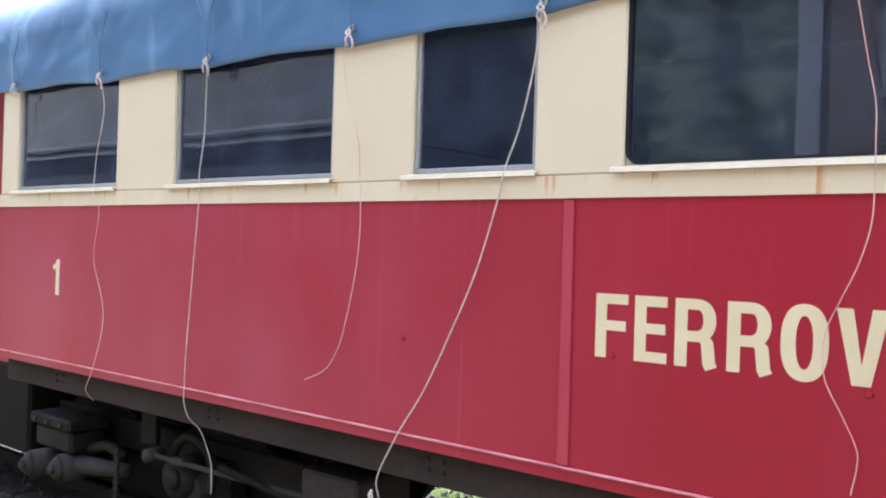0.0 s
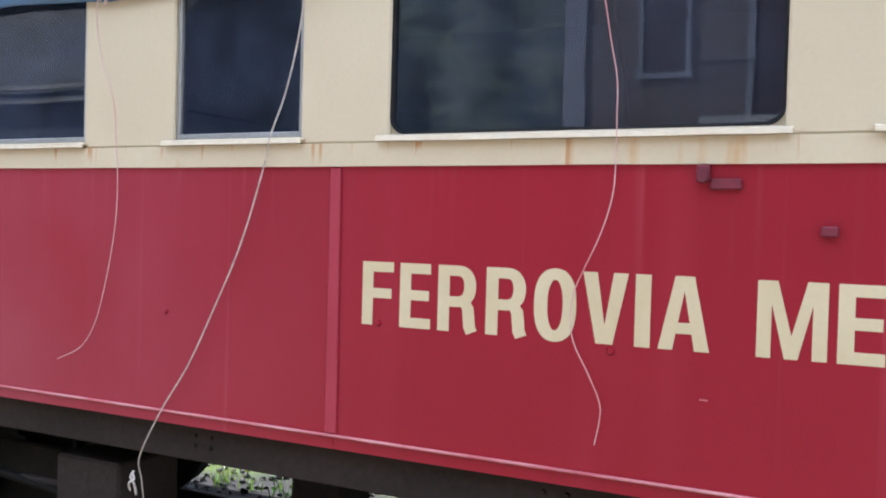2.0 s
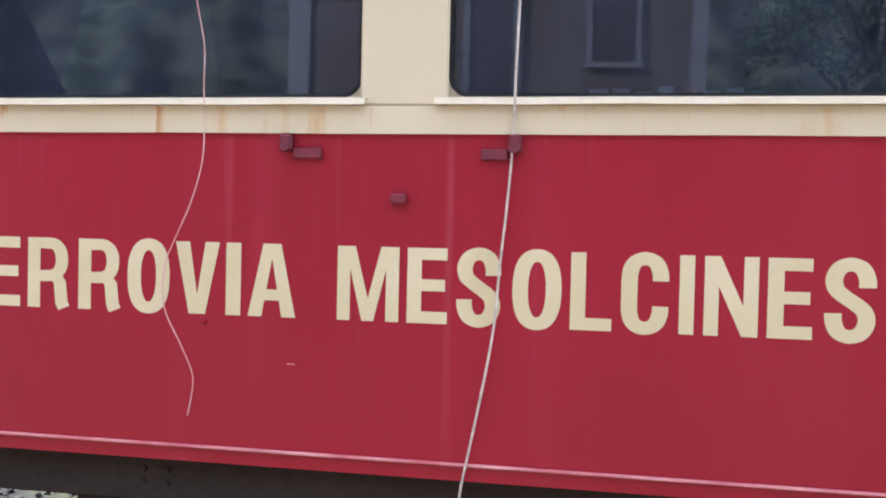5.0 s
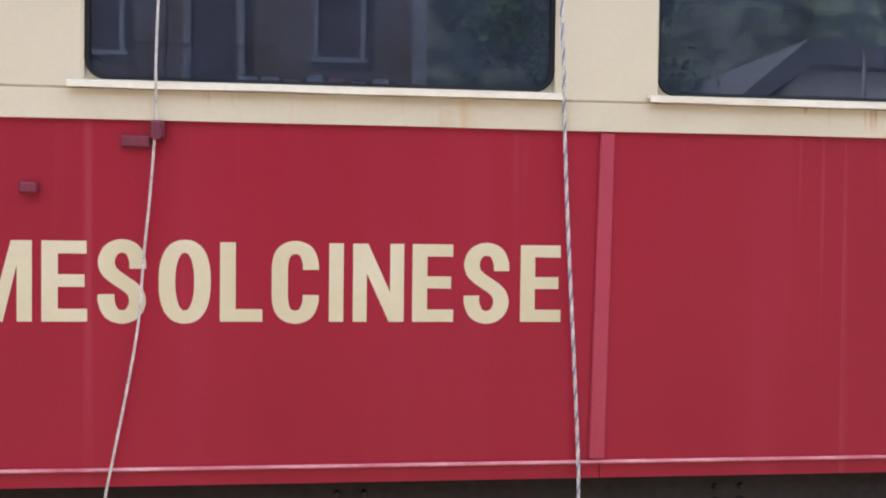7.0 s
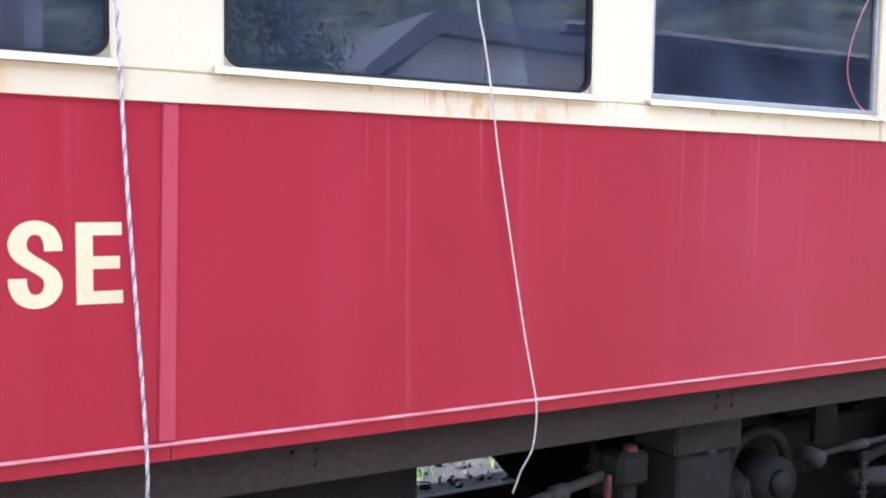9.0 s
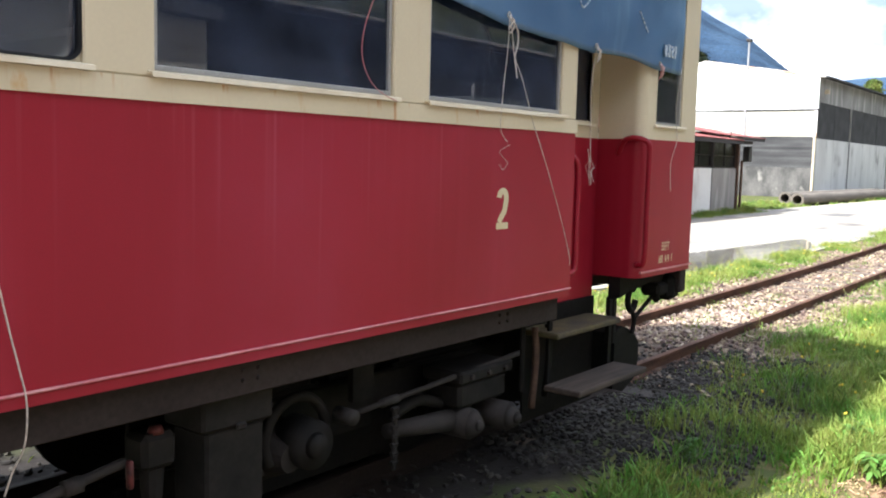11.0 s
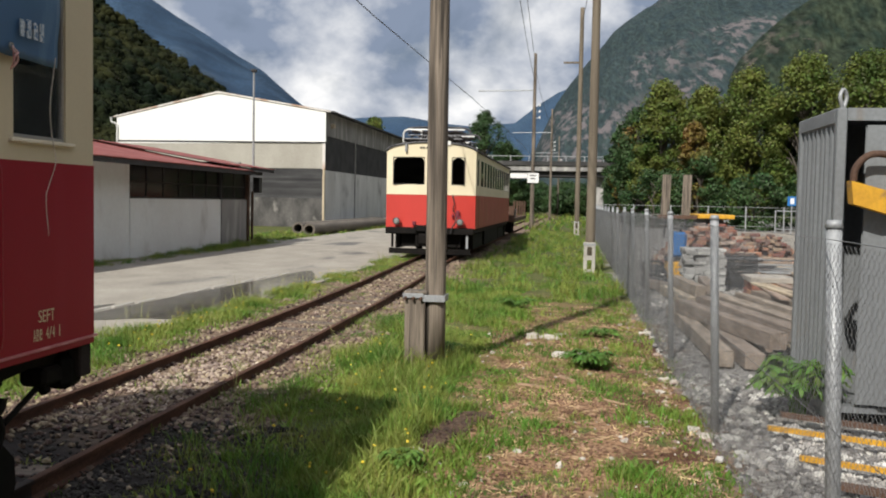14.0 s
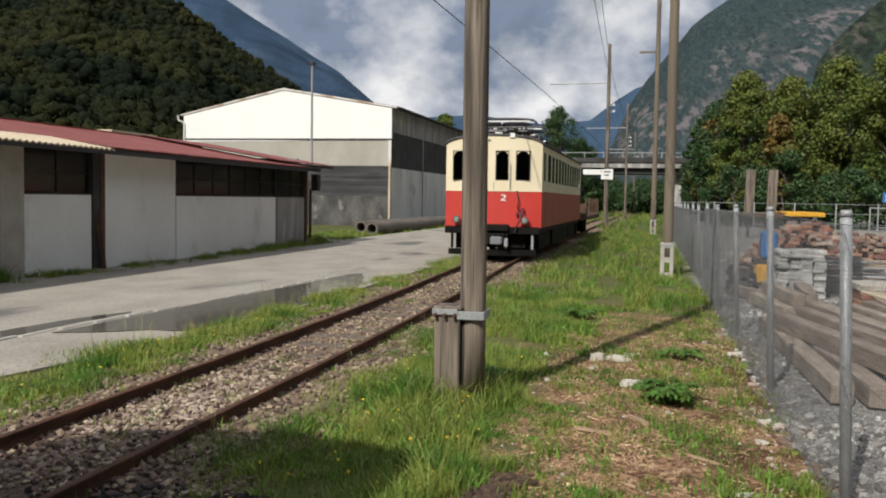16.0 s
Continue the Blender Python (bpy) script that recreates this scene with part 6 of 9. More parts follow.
def chips(n):
    verts, faces = [], []
    for _ in range(n):
        x, y = 4.5 + 15 * rng.random() ** 1.4, rng.uniform(-3.3, -1.25)
        z = ground_z(x, y) + 0.008
        if noise.noise((x * 1.7, y * 1.7, 5)) < rng.uniform(-0.5, 0.1):
            continue
        a, l, w = rng.uniform(0, 6.28), 0.003 + 0.024 * rng.random() ** 2.2, rng.uniform(0.001, 0.005)
        if rng.random() > 0.99:
            l, w = l * 2.5 + 0.03, w * 2 + 0.004
        elif rng.random() > 0.93:
            l, w = l * 2 + 0.02, 0.0012
        u, v = np.array([math.cos(a), math.sin(a)]) * l, np.array([-math.sin(a), math.cos(a)]) * w
        t = rng.uniform(-0.01, 0.012)
        i = len(verts)
        for su, sv in ((-1, -1), (1, -1), (1, 1), (-1, 1)):
            q = np.array([x, y]) + su * u + sv * v
            verts += [(q[0], q[1], z + su * t), (q[0], q[1], z + su * t + 0.004)]
        faces += [(i + 1, i + 3, i + 5, i + 7), (i, i + 1, i + 3, i + 2), (i + 2, i + 3, i + 5, i + 4), (i + 4, i + 5, i + 7, i + 6), (i + 6, i + 7, i + 1, i)]
    ob = raw("wood_chips", verts, faces, M_CHIP)
    tagged(ob, "dry wood chips and twigs littering the path", "wood chips", kind="stuff")


chips(30000)


def grass(name, areas, material, label):
    """Bent blades in tufts. Areas: count, x from, x to, y from, y to, height, width, spread of tufts."""
    V, F = [], []
    base = 0
    for n, x0, x1, y0, y1, h, w, tuft, power in areas:
        nt_ = max(1, n // tuft)
        cx = x0 + (x1 - x0) * rng.random(nt_) ** power
        cy = rng.uniform(y0, y1, nt_)
        keep = np.array([noise.noise((a * 0.9, b * 0.9, 11)) > -0.28 or (-1.2 < b < 0.1 and a < 16) for a, b in zip(cx, cy)])
        bare = np.array([6.8 < a < 10.6 and -0.45 - 0.12 * (10.6 - a) + 0.35 * noise.noise((a * 1.5, b * 1.5, 31)) < b < 2.0 for a, b in zip(cx, cy)])
        keep &= ~(bare & (rng.random(nt_) < 0.74))
        keep &= ~np.array([9.9 < a < 11.25 and abs(b + 1.33 + 0.24 * (a - 10.1)) < 0.15 for a, b in zip(cx, cy)])
        cx, cy = cx[keep], cy[keep]
        th = np.array([max(0.3, 0.75 + 1.0 * noise.noise((a * 1.1, b * 1.1, 21))) for a, b in zip(cx, cy)])
        cz = np.array([ground_z(a, b) for a, b in zip(cx, cy)])
        x = np.repeat(cx, tuft) + rng.normal(0, 0.05, len(cx) * tuft)
        y = np.repeat(cy, tuft) + rng.normal(0, 0.05, len(cx) * tuft)
        z = np.repeat(cz, tuft) - 0.01
        hh = h * np.repeat(th, tuft) * rng.uniform(0.45, 1.25, len(x))
        a = rng.uniform(0, 2 * np.pi, len(x))
        lean = rng.uniform(0.1, 1.05, len(x)) * hh
        dx, dy = np.cos(a) * lean, np.sin(a) * lean
        b = rng.uniform(0, 2 * np.pi, len(x))
        wx, wy = np.cos(b) * w, np.sin(b) * w
        pts = np.stack([np.stack([x - wx, y - wy, z], -1), np.stack([x + wx, y + wy, z], -1),
                        np.stack([x - wx * 0.7 + dx * 0.35, y - wy * 0.7 + dy * 0.35, z + hh * 0.6], -1), np.stack([x + wx * 0.7 + dx * 0.35, y + wy * 0.7 + dy * 0.35, z + hh * 0.6], -1),
                        np.stack([x + dx, y + dy, z + hh * 0.95], -1)], 1)
        V.append(pts.reshape(-1, 3))
        i = base + 5 * np.arange(len(x))
        F += np.stack([i, i + 1, i + 3, i + 2], -1).tolist()
        F += np.stack([i + 2, i + 3, i + 4], -1).tolist()
        base += 5 * len(x)
    ob = raw(name, np.concatenate(V).tolist(), F, material)
    return tagged(ob, label, "grass", kind="stuff")


grass("meadow_grass", [(34000, 7.5, 22, -1.35, 0.25, 0.17, 0.004, 9, 1.2), (7000, 8.6, 15, -1.25, -0.3, 0.27, 0.0045, 9, 1.0), (16000, 20, 60, -3.2, 0.5, 0.24, 0.009, 8, 1.3),
                       (9000, 12, 26, -3.2, -1.0, 0.12, 0.005, 10, 1.0), (26000, 8, 45, 2.30, 3.25, 0.15, 0.005, 9, 1.4), (2500, 8, 15, 3.0, 3.7, 0.14, 0.005, 9, 1.0), (7000, 13.5, 25, 2.75, 3.16, 0.16, 0.005, 9, 1.0), (2600, 8.5, 20, -0.2, 0.75, 0.10, 0.004, 12, 1.1), (14000, 8, 37, 9.25, 9.75, 0.26, 0.008, 9, 1.0), (20000, 5, 15, -3.35, -1.2, 0.06, 0.0034, 26, 1.0), (5000, 8.2, 14, -1.75, -1.0, 0.13, 0.004, 10, 1.0), (5000, 8, 30, -0.1, 2.6, 0.08, 0.004, 14, 1.3), (4000, 8, 14, -1.3, -0.2, 0.16, 0.004, 12, 1.0),
                       (1800, 8, 30, 0.1, 0.75, 0.12, 0.005, 8, 1.2), (900, 8, 30, 2.0, 2.6, 0.10, 0.005, 8, 1.2), (2400, -6, 5, -1.0, -0.1, 0.12, 0.004, 8, 1.0), (9000, -12, 8, 2.3, 4.2, 0.13, 0.006, 9, 1.0), (9000, 4.6, 8.4, -1.6, -0.35, 0.13, 0.004, 10, 1.0),
                       (6000, 20, 38, 8.9, 9.9, 0.16, 0.008, 9, 1.0), (9000, 38, 70, 9.4, 12.5, 0.20, 0.018, 8, 1.0), (5000, 60, 130, -4, 9, 0.5, 0.03, 8, 1.3), (3000, 8, 24, -3.5, -2.7, 0.10, 0.005, 10, 1.0)],
      M_GRASS, "ragged green meadow grass along the track and path")
grass("seed_stalk_grass", [(500, 8.6, 18, -1.3, -0.1, 0.42, 0.0022, 3, 1.1), (420, 8, 30, 2.4, 3.3, 0.38, 0.0026, 3, 1.2), (160, 9, 24, -0.1, 0.7, 0.34, 0.0022, 2, 1.2), (140, 14, 24, 2.8, 3.3, 0.5, 0.003, 2, 1.0)],
      M_STALK, "thin pale grass stalks standing above the meadow")
p = [(a, b, ground_z(a, b) + c) for a, b, c in zip(np.concatenate([rng.uniform(8, 16, 60), rng.uniform(8, 24, 90)]), np.concatenate([rng.uniform(-1.3, 0.0, 60), rng.uniform(2.4, 3.1, 90)]), rng.uniform(0.10, 0.2, 150))]
stones("yellow_flowers", p, rng.uniform(0.008, 0.014, len(p)), M_FLOWER, "small yellow meadow flowers in the grass", "flowers")
grass("meadow_herbs", [(8200, 7.8, 20, -1.7, 0.1, 0.13, 0.012, 13, 1.1), (3600, 9, 26, -3.2, -1.2, 0.07, 0.010, 12, 1.0), (5600, 8, 34, 2.35, 3.2, 0.10, 0.012, 10, 1.3), (2600, 5, 13, -3.3, -1.2, 0.05, 0.008, 16, 1.0), (2600, 5.0, 8.4, -1.5, -0.25, 0.11, 0.009, 10, 1.0)],
      M_HERB, "low broad-leaved herbs among the grass")


grass("weed_tufts", [(230, x - q, x + q, y - q * 0.8, y + q * 0.8, 0.085, 0.0055, 12, 1.0) for x, y, q in ((7.73, -1.84, 0.13), (10.28, -1.81, 0.2), (12.33, -2.73, 0.3), (8.02, -2.93, 0.16), (7.85, -3.05, 0.12), (9.14, -2.72, 0.14), (15.91, -3.14, 0.35), (9.4, -2.97, 0.14),
                                                                                            (9.74, -2.75, 0.13), (8.62, -2.44, 0.09), (11.49, -3.2, 0.2), (8.62, -1.79, 0.1), (10.85, -2.03, 0.13), (10.43, -2.28, 0.14), (14.9, -3.0, 0.3), (6.9, -2.3, 0.1), (6.6, -2.9, 0.1), (9.9, -3.25, 0.12))],
      M_HERB, "low green weed tufts dotted over the littered path")


def sapling(x, y, stems, reach, h, leaf, label, seed, name="weed", category="plant"):
    """Arching stems with pairs of pointed leaflets along them."""
    rr = random.Random(seed)
    z0 = ground_z(x, y)
    pl = thing(name, label, category)
    bm = bmesh.new()
    for k in range(stems):
        a, q, e = rr.uniform(0, 6.28), rr.uniform(0.35, 1) * reach, rr.uniform(0.55, 1) * h
        out = Vector((math.cos(a), math.sin(a), 0))
        path = smooth_line([Vector((x, y, z0 - 0.02)) + out * 0.05, Vector((x, y, z0 + e * 0.8)) + out * q * 0.35, Vector((x, y, z0 + e)) + out * q * 0.75, Vector((x, y, z0 + e * 0.86)) + out * q], 5)
        st = bmesh.new()
        tube(st, path, 0.004, 5, 0.5)
        part("stem", st, M_WEED, pl)
        for i in range(3, len(path)):
            d = (path[i] - path[i - 1]).normalized()
            side = d.cross(Vector((0, 0, 1))).normalized()
            for s in ((-1, 1) if i < len(path) - 1 else (0,)):
                o = (side * s + d * 0.55 + Vector((0, 0, rr.uniform(-0.45, 0.15)))).normalized() if s else d
                L = leaf * rr.uniform(0.75, 1.2)
                w = o.cross(Vector((0, 0, 1))).normalized() * L * 0.24
                dn = Vector((0, 0, -0.12 * L))
                vs = [bm.verts.new(p) for p in (path[i], path[i] + o * L * 0.4 + w, path[i] + o * L * 0.75 + w * 0.6 + dn, path[i] + o * L + dn * 2, path[i] + o * L * 0.75 - w * 0.6 + dn, path[i] + o * L * 0.4 - w)]
                bm.faces.new(vs)
    tagged(part("foliage", bm, M_WEED, pl), "pointed green leaflets", kind="stuff")


sapling(11.80, -4.25, 64, 0.46, 0.52, 0.085, "bushy green sapling pushing up behind the fence", 77, "bush", "bush")
for i, (x, y, n, r, h, lf) in enumerate(((13.6, -2.55, 26, 0.36, 0.20, 0.06), (9.5, -1.25, 14, 0.16, 0.16, 0.05),
                                         (15.9, -2.7, 16, 0.32, 0.12, 0.05), (18.6, -1.4, 16, 0.4, 0.18, 0.07), (8.2, -1.38, 12, 0.12, 0.20, 0.05), (7.4, -1.40, 12, 0.13, 0.18, 0.055), (7.9, -1.15, 10, 0.10, 0.20, 0.045), (13.76, -2.46, 14, 0.3, 0.16, 0.05), (5.55, -0.35, 5, 0.08, 0.22, 0.035), (6.9, -0.5, 6, 0.08, 0.2, 0.035), (13.9, -0.9, 16, 0.25, 0.20, 0.045))):
    sapling(x, y, n, r, h, lf, "broad-leaved green weed growing beside the path", i)

M_PATHWOOD = mat("dry_split_wood", (0.42, 0.29, 0.19), (0.30, 0.20, 0.13), rough=0.85, scale=(3, 30, 30), grain=60, grain_amt=0.25, bump=0.4, stretch_grain=(0.08, 1, 1))
SLABS = ((15.7, -2.0, 4, 0.12), (15.85, -2.2, 2, 0.10), (14.2, -2.15, 3, 0.11), (14.4, -2.42, 1, 0.10), (9.98, -1.30, 2, 0.08), (8.98, -1.68, 2, 0.065), (8.84, -2.0, 2, 0.06), (8.97, -2.16, 1, 0.07),
         (11.13, -2.98, 1, 0.075), (9.31, -2.63, 1, 0.05), (8.22, -2.58, 1, 0.045), (10.91, -3.38, 2, 0.07), (16.29, -3.3, 2, 0.08), (13.06, -3.36, 2, 0.075), (9.31, -1.68, 1, 0.05), (8.95, -3.28, 2, 0.05), (9.05, -3.18, 1, 0.05))
for i, (x, y, l, w, turn) in enumerate(((12.82, -2.29, 0.26, 0.05, 40), (12.39, -1.99, 0.34, 0.035, 85), (8.33, -2.12, 0.14, 0.025, 70), (8.33, -2.70, 0.16, 0.018, 100), (9.9, -2.6, 0.22, 0.014, 120), (11.8, -2.75, 0.30, 0.016, 60))):
    bm = bmesh.new()
    prism(bm, [(-l / 2, -w * 0.3), (-l * 0.2, -w * 0.5), (l * 0.42, -w * 0.36), (l / 2, 0.0), (l * 0.3, w * 0.5), (-l * 0.35, w * 0.45)], 0.0, 0.012 + w * 0.25, "z")
    ob = solid("wood_splinter", bm, M_PATHWOOD, "split piece of dry wood lying on the path", "wood piece", "wood pieces on the path")
    ob.matrix_world = pose(x, y, ground_z(x, y) + 0.004, 3, -4, turn)
for i, (x, y, n, w) in enumerate(SLABS):
    bm = bmesh.new()
    rr = random.Random(60 + i)
    for k in range(n):
        cx, cy = x + rr.uniform(-0.08, 0.08) * n / 2, y + rr.uniform(-0.10, 0.10) * n / 2
        lo, tall = len(bm.verts), w * rr.uniform(0.16, 0.3)
        ring = [(cx + w * rr.uniform(0.7, 1.15) * math.cos(t) * 0.8, cy + w * rr.uniform(0.7, 1.15) * math.sin(t)) for t in [2 * math.pi * j / 7 for j in range(7)]]
        bot = [bm.verts.new((a, b, ground_z(x, y) - 0.02)) for a, b in ring]
        top = [bm.verts.new((cx + (a - cx) * 0.8, cy + (b - cy) * 0.8, ground_z(x, y) + tall + 0.01 * k + rr.uniform(-0.008, 0.012))) for a, b in ring]
        for j in range(7):
            bm.faces.new((bot[j], bot[(j + 1) % 7], top[(j + 1) % 7], top[j]))
        bm.faces.new(top)
    solid("plaster_rubble", bm, M_WHITESTONE, "broken flat white plaster slab lying in the litter", "rubble", "broken plaster lumps")

M_SOIL = mat("dark_damp_soil", (0.050, 0.030, 0.020), (0.085, 0.052, 0.034), rough=0.95, scale=(9, 9, 9), grain=40, grain_amt=0.3, bump=0.5, island=0.3)
p = [(10.1 + 1.0 * q + rng.normal(0, 0.04), -1.33 - 0.24 * q + rng.normal(0, 0.05), ground_z(10.5, -1.4) + 0.02) for q in rng.random(420)]
stones("soil_clods", p, rng.uniform(0.010, 0.040, len(p)), M_SOIL, "dark clods of dug-up soil along a short trench", "soil")

# ---- wooden line poles ----


def wire(name, a, b, sag, r, label):
    a, b = Vector(a), Vector(b)
    bm = bmesh.new()
    tube(bm, [a.lerp(b, t / 16) - Vector((0, 0, sag * 4 * (t / 16) * (1 - t / 16))) for t in range(17)], r, 5)
    return solid(name, bm, M_BLACK, label, "overhead wire", "overhead wires")


def rough_pole(x, y, z0, h, r0, r1, tilt=(0, 0), seed=0, square=False):
    bm = bmesh.new()
    sides, n = (14 if not square else 4), 18
    rings = []
    for k in range(n + 1):
        f = k / n
        ring = []
        for j in range(sides):
            t = 2 * math.pi * j / sides + (math.pi / 4 if square else 0)
            r = (r0 + (r1 - r0) * f) * (1 + (0.05 * noise.noise((3 * math.cos(t) + seed, 3 * math.sin(t), f * 3)) if not square else 0))
            ring.append(bm.verts.new((x + tilt[0] * f + r * math.cos(t), y + tilt[1] * f + r * math.sin(t), z0 + h * f)))
        rings.append(ring)
    for a, b in zip(rings, rings[1:]):
        for j in range(sides):
            bm.faces.new((a[j], a[(j + 1) % sides], b[(j + 1) % sides], b[j]))
    bm.faces.new(rings[0][::-1])
    bm.faces.new(rings[-1])
    return bm


# near pole strapped to a short square stump
pole = thing("line_pole", "cracked grey wooden line pole strapped to a short wooden stump", "utility pole", "line poles")
part("shaft", rough_pole(13.1, -0.905, 0.02, 9.0, 0.108, 0.095, (0.0, 0.03), 1), M_WOODPOLE, pole, "", True)
bm = bmesh.new()
box(bm, 12.97, 13.19, -0.815, -0.60, -0.15, 0.70, 0.012)
part("stump", bm, M_WOODPOLE, pole, "square weathered wooden stump")
bm = bmesh.new()
for zz in (0.655,):
    box(bm, 12.955, 12.970, -1.02, -0.79, zz - 0.035, zz + 0.035, 0.003)
    box(bm, 12.955, 13.22, -1.025, -1.012, zz - 0.035, zz + 0.035, 0.003)
    box(bm, 12.945, 12.962, -0.80, -0.585, zz + 0.0, zz + 0.05, 0.003)
part("strap", bm, M_GALV, pole, "galvanised steel strap")
bm = bmesh.new()
for yy in (-0.62, -0.70, -0.78):
    cyl(bm, (12.96, yy, 0.66), (12.92, yy + 0.01, 0.65), 0.016, sides=8)
part("strap_bolt", bm, M_RUST, pole)
boxpart("stump_cap", (12.95, 13.21, -0.835, -0.59, 0.695, 0.725), M_WOODPOLE, pole, "", 0.008)


def based_pole(x, y, h, r, brown=True):
    p = thing("line_pole", "brown wooden line pole bolted to a pierced concrete foot", "utility pole", "line poles")
    part("shaft", rough_pole(x, y - 0.01, 0.28, h, r, r * 0.8, (0, 0), x), M_POLEBROWN, p, "", True)
    bm = bmesh.new()
    for sy in (-0.15, 0.06):
        box(bm, x - 0.13, x + 0.13, y + sy, y + sy + 0.09, -0.2, 0.68, 0.01)
    for zz in (-0.15, 0.22, 0.56):
        box(bm, x - 0.128, x + 0.128, y - 0.061, y + 0.061, zz, zz + 0.12)
    part("concrete_foot", bm, M_CONC, p, "pale concrete foot with two holes")
    boxpart("clamp", (x - 0.14, x + 0.14, y - 0.16, y + 0.16, 0.60, 0.65), M_GALV, p)
    return p


P2 = (27.3, -2.73)
based_pole(*P2, 9.5, 0.125)
p4 = based_pole(55, -2.45, 12.3, 0.14)
bm = bmesh.new()
box(bm, 54.95, 55.05, -2.5, -1.5, 9.5, 9.6)
part("cross_arm", bm, M_POLEBROWN, p4)


def trackside_pole(x, y, h, arm=3.5, sign=False):
    p = thing("line_pole", "slim weathered track-side pole with a bracket arm and white insulators", "utility pole", "line poles")
    part("shaft", rough_pole(x, y, -0.2, h + 0.2, 0.14, 0.10, (0, 0), x), M_WOODPOLE, p, "", True)
    bm = bmesh.new()
    cyl(bm, (x, y, h * 0.79), (x, y + arm, h * 0.79 - 0.05), 0.04, sides=8)
    part("bracket_arm", bm, M_GALV, p)
    for k in range(3):
        bm = bmesh.new()
        zz = h * (0.70 - 0.035 * k)
        cyl(bm, (x, y - 0.35, zz), (x, y - 0.35, zz + 0.14), 0.07, 0.05, 8)
        cyl(bm, (x, y - 0.02, zz + 0.02), (x, y - 0.35, zz + 0.02), 0.015, sides=6)
        part("insulator", bm, M_INSUL, p, "white porcelain insulator")
    return p


trackside_pole(63, 0.45, 11.4, 3.7)
trackside_pole(97, 0.2, 11.3, 4.0)
trackside_pole(134, 0.1, 11.3, 4.0)
sg = thing("sign_board", "small white sign board fixed to a track-side pole", "sign")
boxpart("plate", (62.80, 62.83, 0.05, 0.78, 2.98, 3.62), M_WHITE, sg, "", 0.005)
boxpart("arm_plate", (62.80, 62.83, 0.80, 1.9, 3.28, 3.6), M_WHITE, sg)
for zz, a, b in ((3.42, 0.2, 0.62), (3.22, 0.28, 0.58)):
    boxpart("bar", (62.790, 62.799, a, b, zz, zz + 0.07), M_BLACK, sg)
for a, b in (((-30, 2.2, 5.4), (22, 1.82, 5.4)), ((22, 1.82, 5.4), (38, 1.40, 5.4)), ((38, 1.40, 5.4), (63, 1.2, 5.5)), ((63, 1.2, 5.5), (140, 1.6, 5.5))):
    wire("contact_wire", a, b, 0.0, 0.011, "black overhead wire above the track")
wire("line_wire", (13.1, -0.9, 8.6), (63, 0.45, 9.6), 0.6, 0.012, "black overhead wire between poles")
wire("line_wire", (13.1, -1.2, 8.4), (63, 0.1, 8.9), 0.7, 0.010, "black overhead wire between poles")
wire("line_wire", (63, 0.1, 8.9), (97, -0.2, 8.8), 0.4, 0.012, "black overhead wire between poles")
wire("line_wire", (27.3, -2.73, 9.3), (55, -2.45, 11.8), 0.6, 0.012, "black overhead wire between poles")

# ---- chain-link fence ----
FY = -3.42
fence = thing("chain_link_fence", "galvanised chain-link fence on round steel posts", "fence")
POSTS = [-6.2, -3.2, -0.2, 2.6, 5.3, 7.95, 11.15, 14.58, 18.15] + [18.15 + 3.1 * k for k in range(1, 13)]
bm = bmesh.new()
cyl(bm, (0, -0.066, -0.3), (0, 0, 1.575), 0.033, sides=14)
cyl(bm, (0, 0, 1.565), (0, 0, 1.60), 0.040, 0.028, sides=14)
post0 = part("post", bm, M_GALV, fence, "round galvanised fence post with a cap", True)
post0.location = (POSTS[0], FY, 0)
for x in POSTS[1:]:
    q = new("post", post0.data)
    q.parent, q.location = fence, (x, FY + 0.012 * math.sin(x * 3), 0.012 * math.sin(x * 5))


def chain(x0, x1, pitch, r, z0=-0.08, z1=1.52):
    verts, faces = [], []
    nz = int((z1 - z0) / pitch)
    y = FY + 0.045
    for i in range(int((x1 - x0) / pitch)):
        xa = x0 + i * pitch
        for side in (0, 1):
            pts = [(xa + (pitch if (k + side) % 2 else 0.0), y + (0.004 if (k + side) % 2 else -0.004), z0 + k * pitch) for k in range(nz + 1)]
            b = len(verts)
            for px, py, pz in pts:
                verts += [(px - r, py, pz), (px + r, py - r, pz), (px + r, py + r, pz)]
            for k in range(nz):
                a = b + 3 * k
                faces += [(a, a + 1, a + 4, a + 3), (a + 1, a + 2, a + 5, a + 4), (a + 2, a, a + 3, a + 5)]
    return verts, faces


v, f = chain(5.3, 24.5, 0.055, 0.0010)
mesh_near = raw("wire_mesh", v, f, M_WIRE)
mesh_near.parent = fence
tagged(mesh_near, "fine galvanised diamond wire mesh", kind="stuff")
v, f = chain(24.5, 55, 0.11, 0.0013)
mesh_far = raw("wire_mesh", v, f, M_WIRE)
mesh_far.parent = fence
tagged(mesh_far, "fine galvanised diamond wire mesh", kind="stuff")
for zz in (0.02, 0.75, 1.52):
    bm = bmesh.new()
    tube(bm, [Vector((x, FY + 0.04, zz + 0.01 * math.sin(x))) for x in np.arange(-6.2, 55.1, 1.0)], 0.0022, 5)
    part("tension_wire", bm, M_WIRE, fence)

# ---- railcar on the track ----
M_PANTO = mat("dull_grey_pantograph_steel", (0.11, 0.11, 0.115), (0.05, 0.05, 0.055), rough=0.5, metal=0.4, scale=(6, 6, 6), grain=40, grain_amt=0.15)
RX, RY0, RY1, RL = 29.9, 0.56, 3.23, 13.6
rc = thing("railcar", "red and cream electric railcar standing on the track", "railcar")
RC = (RY0 + RY1) / 2


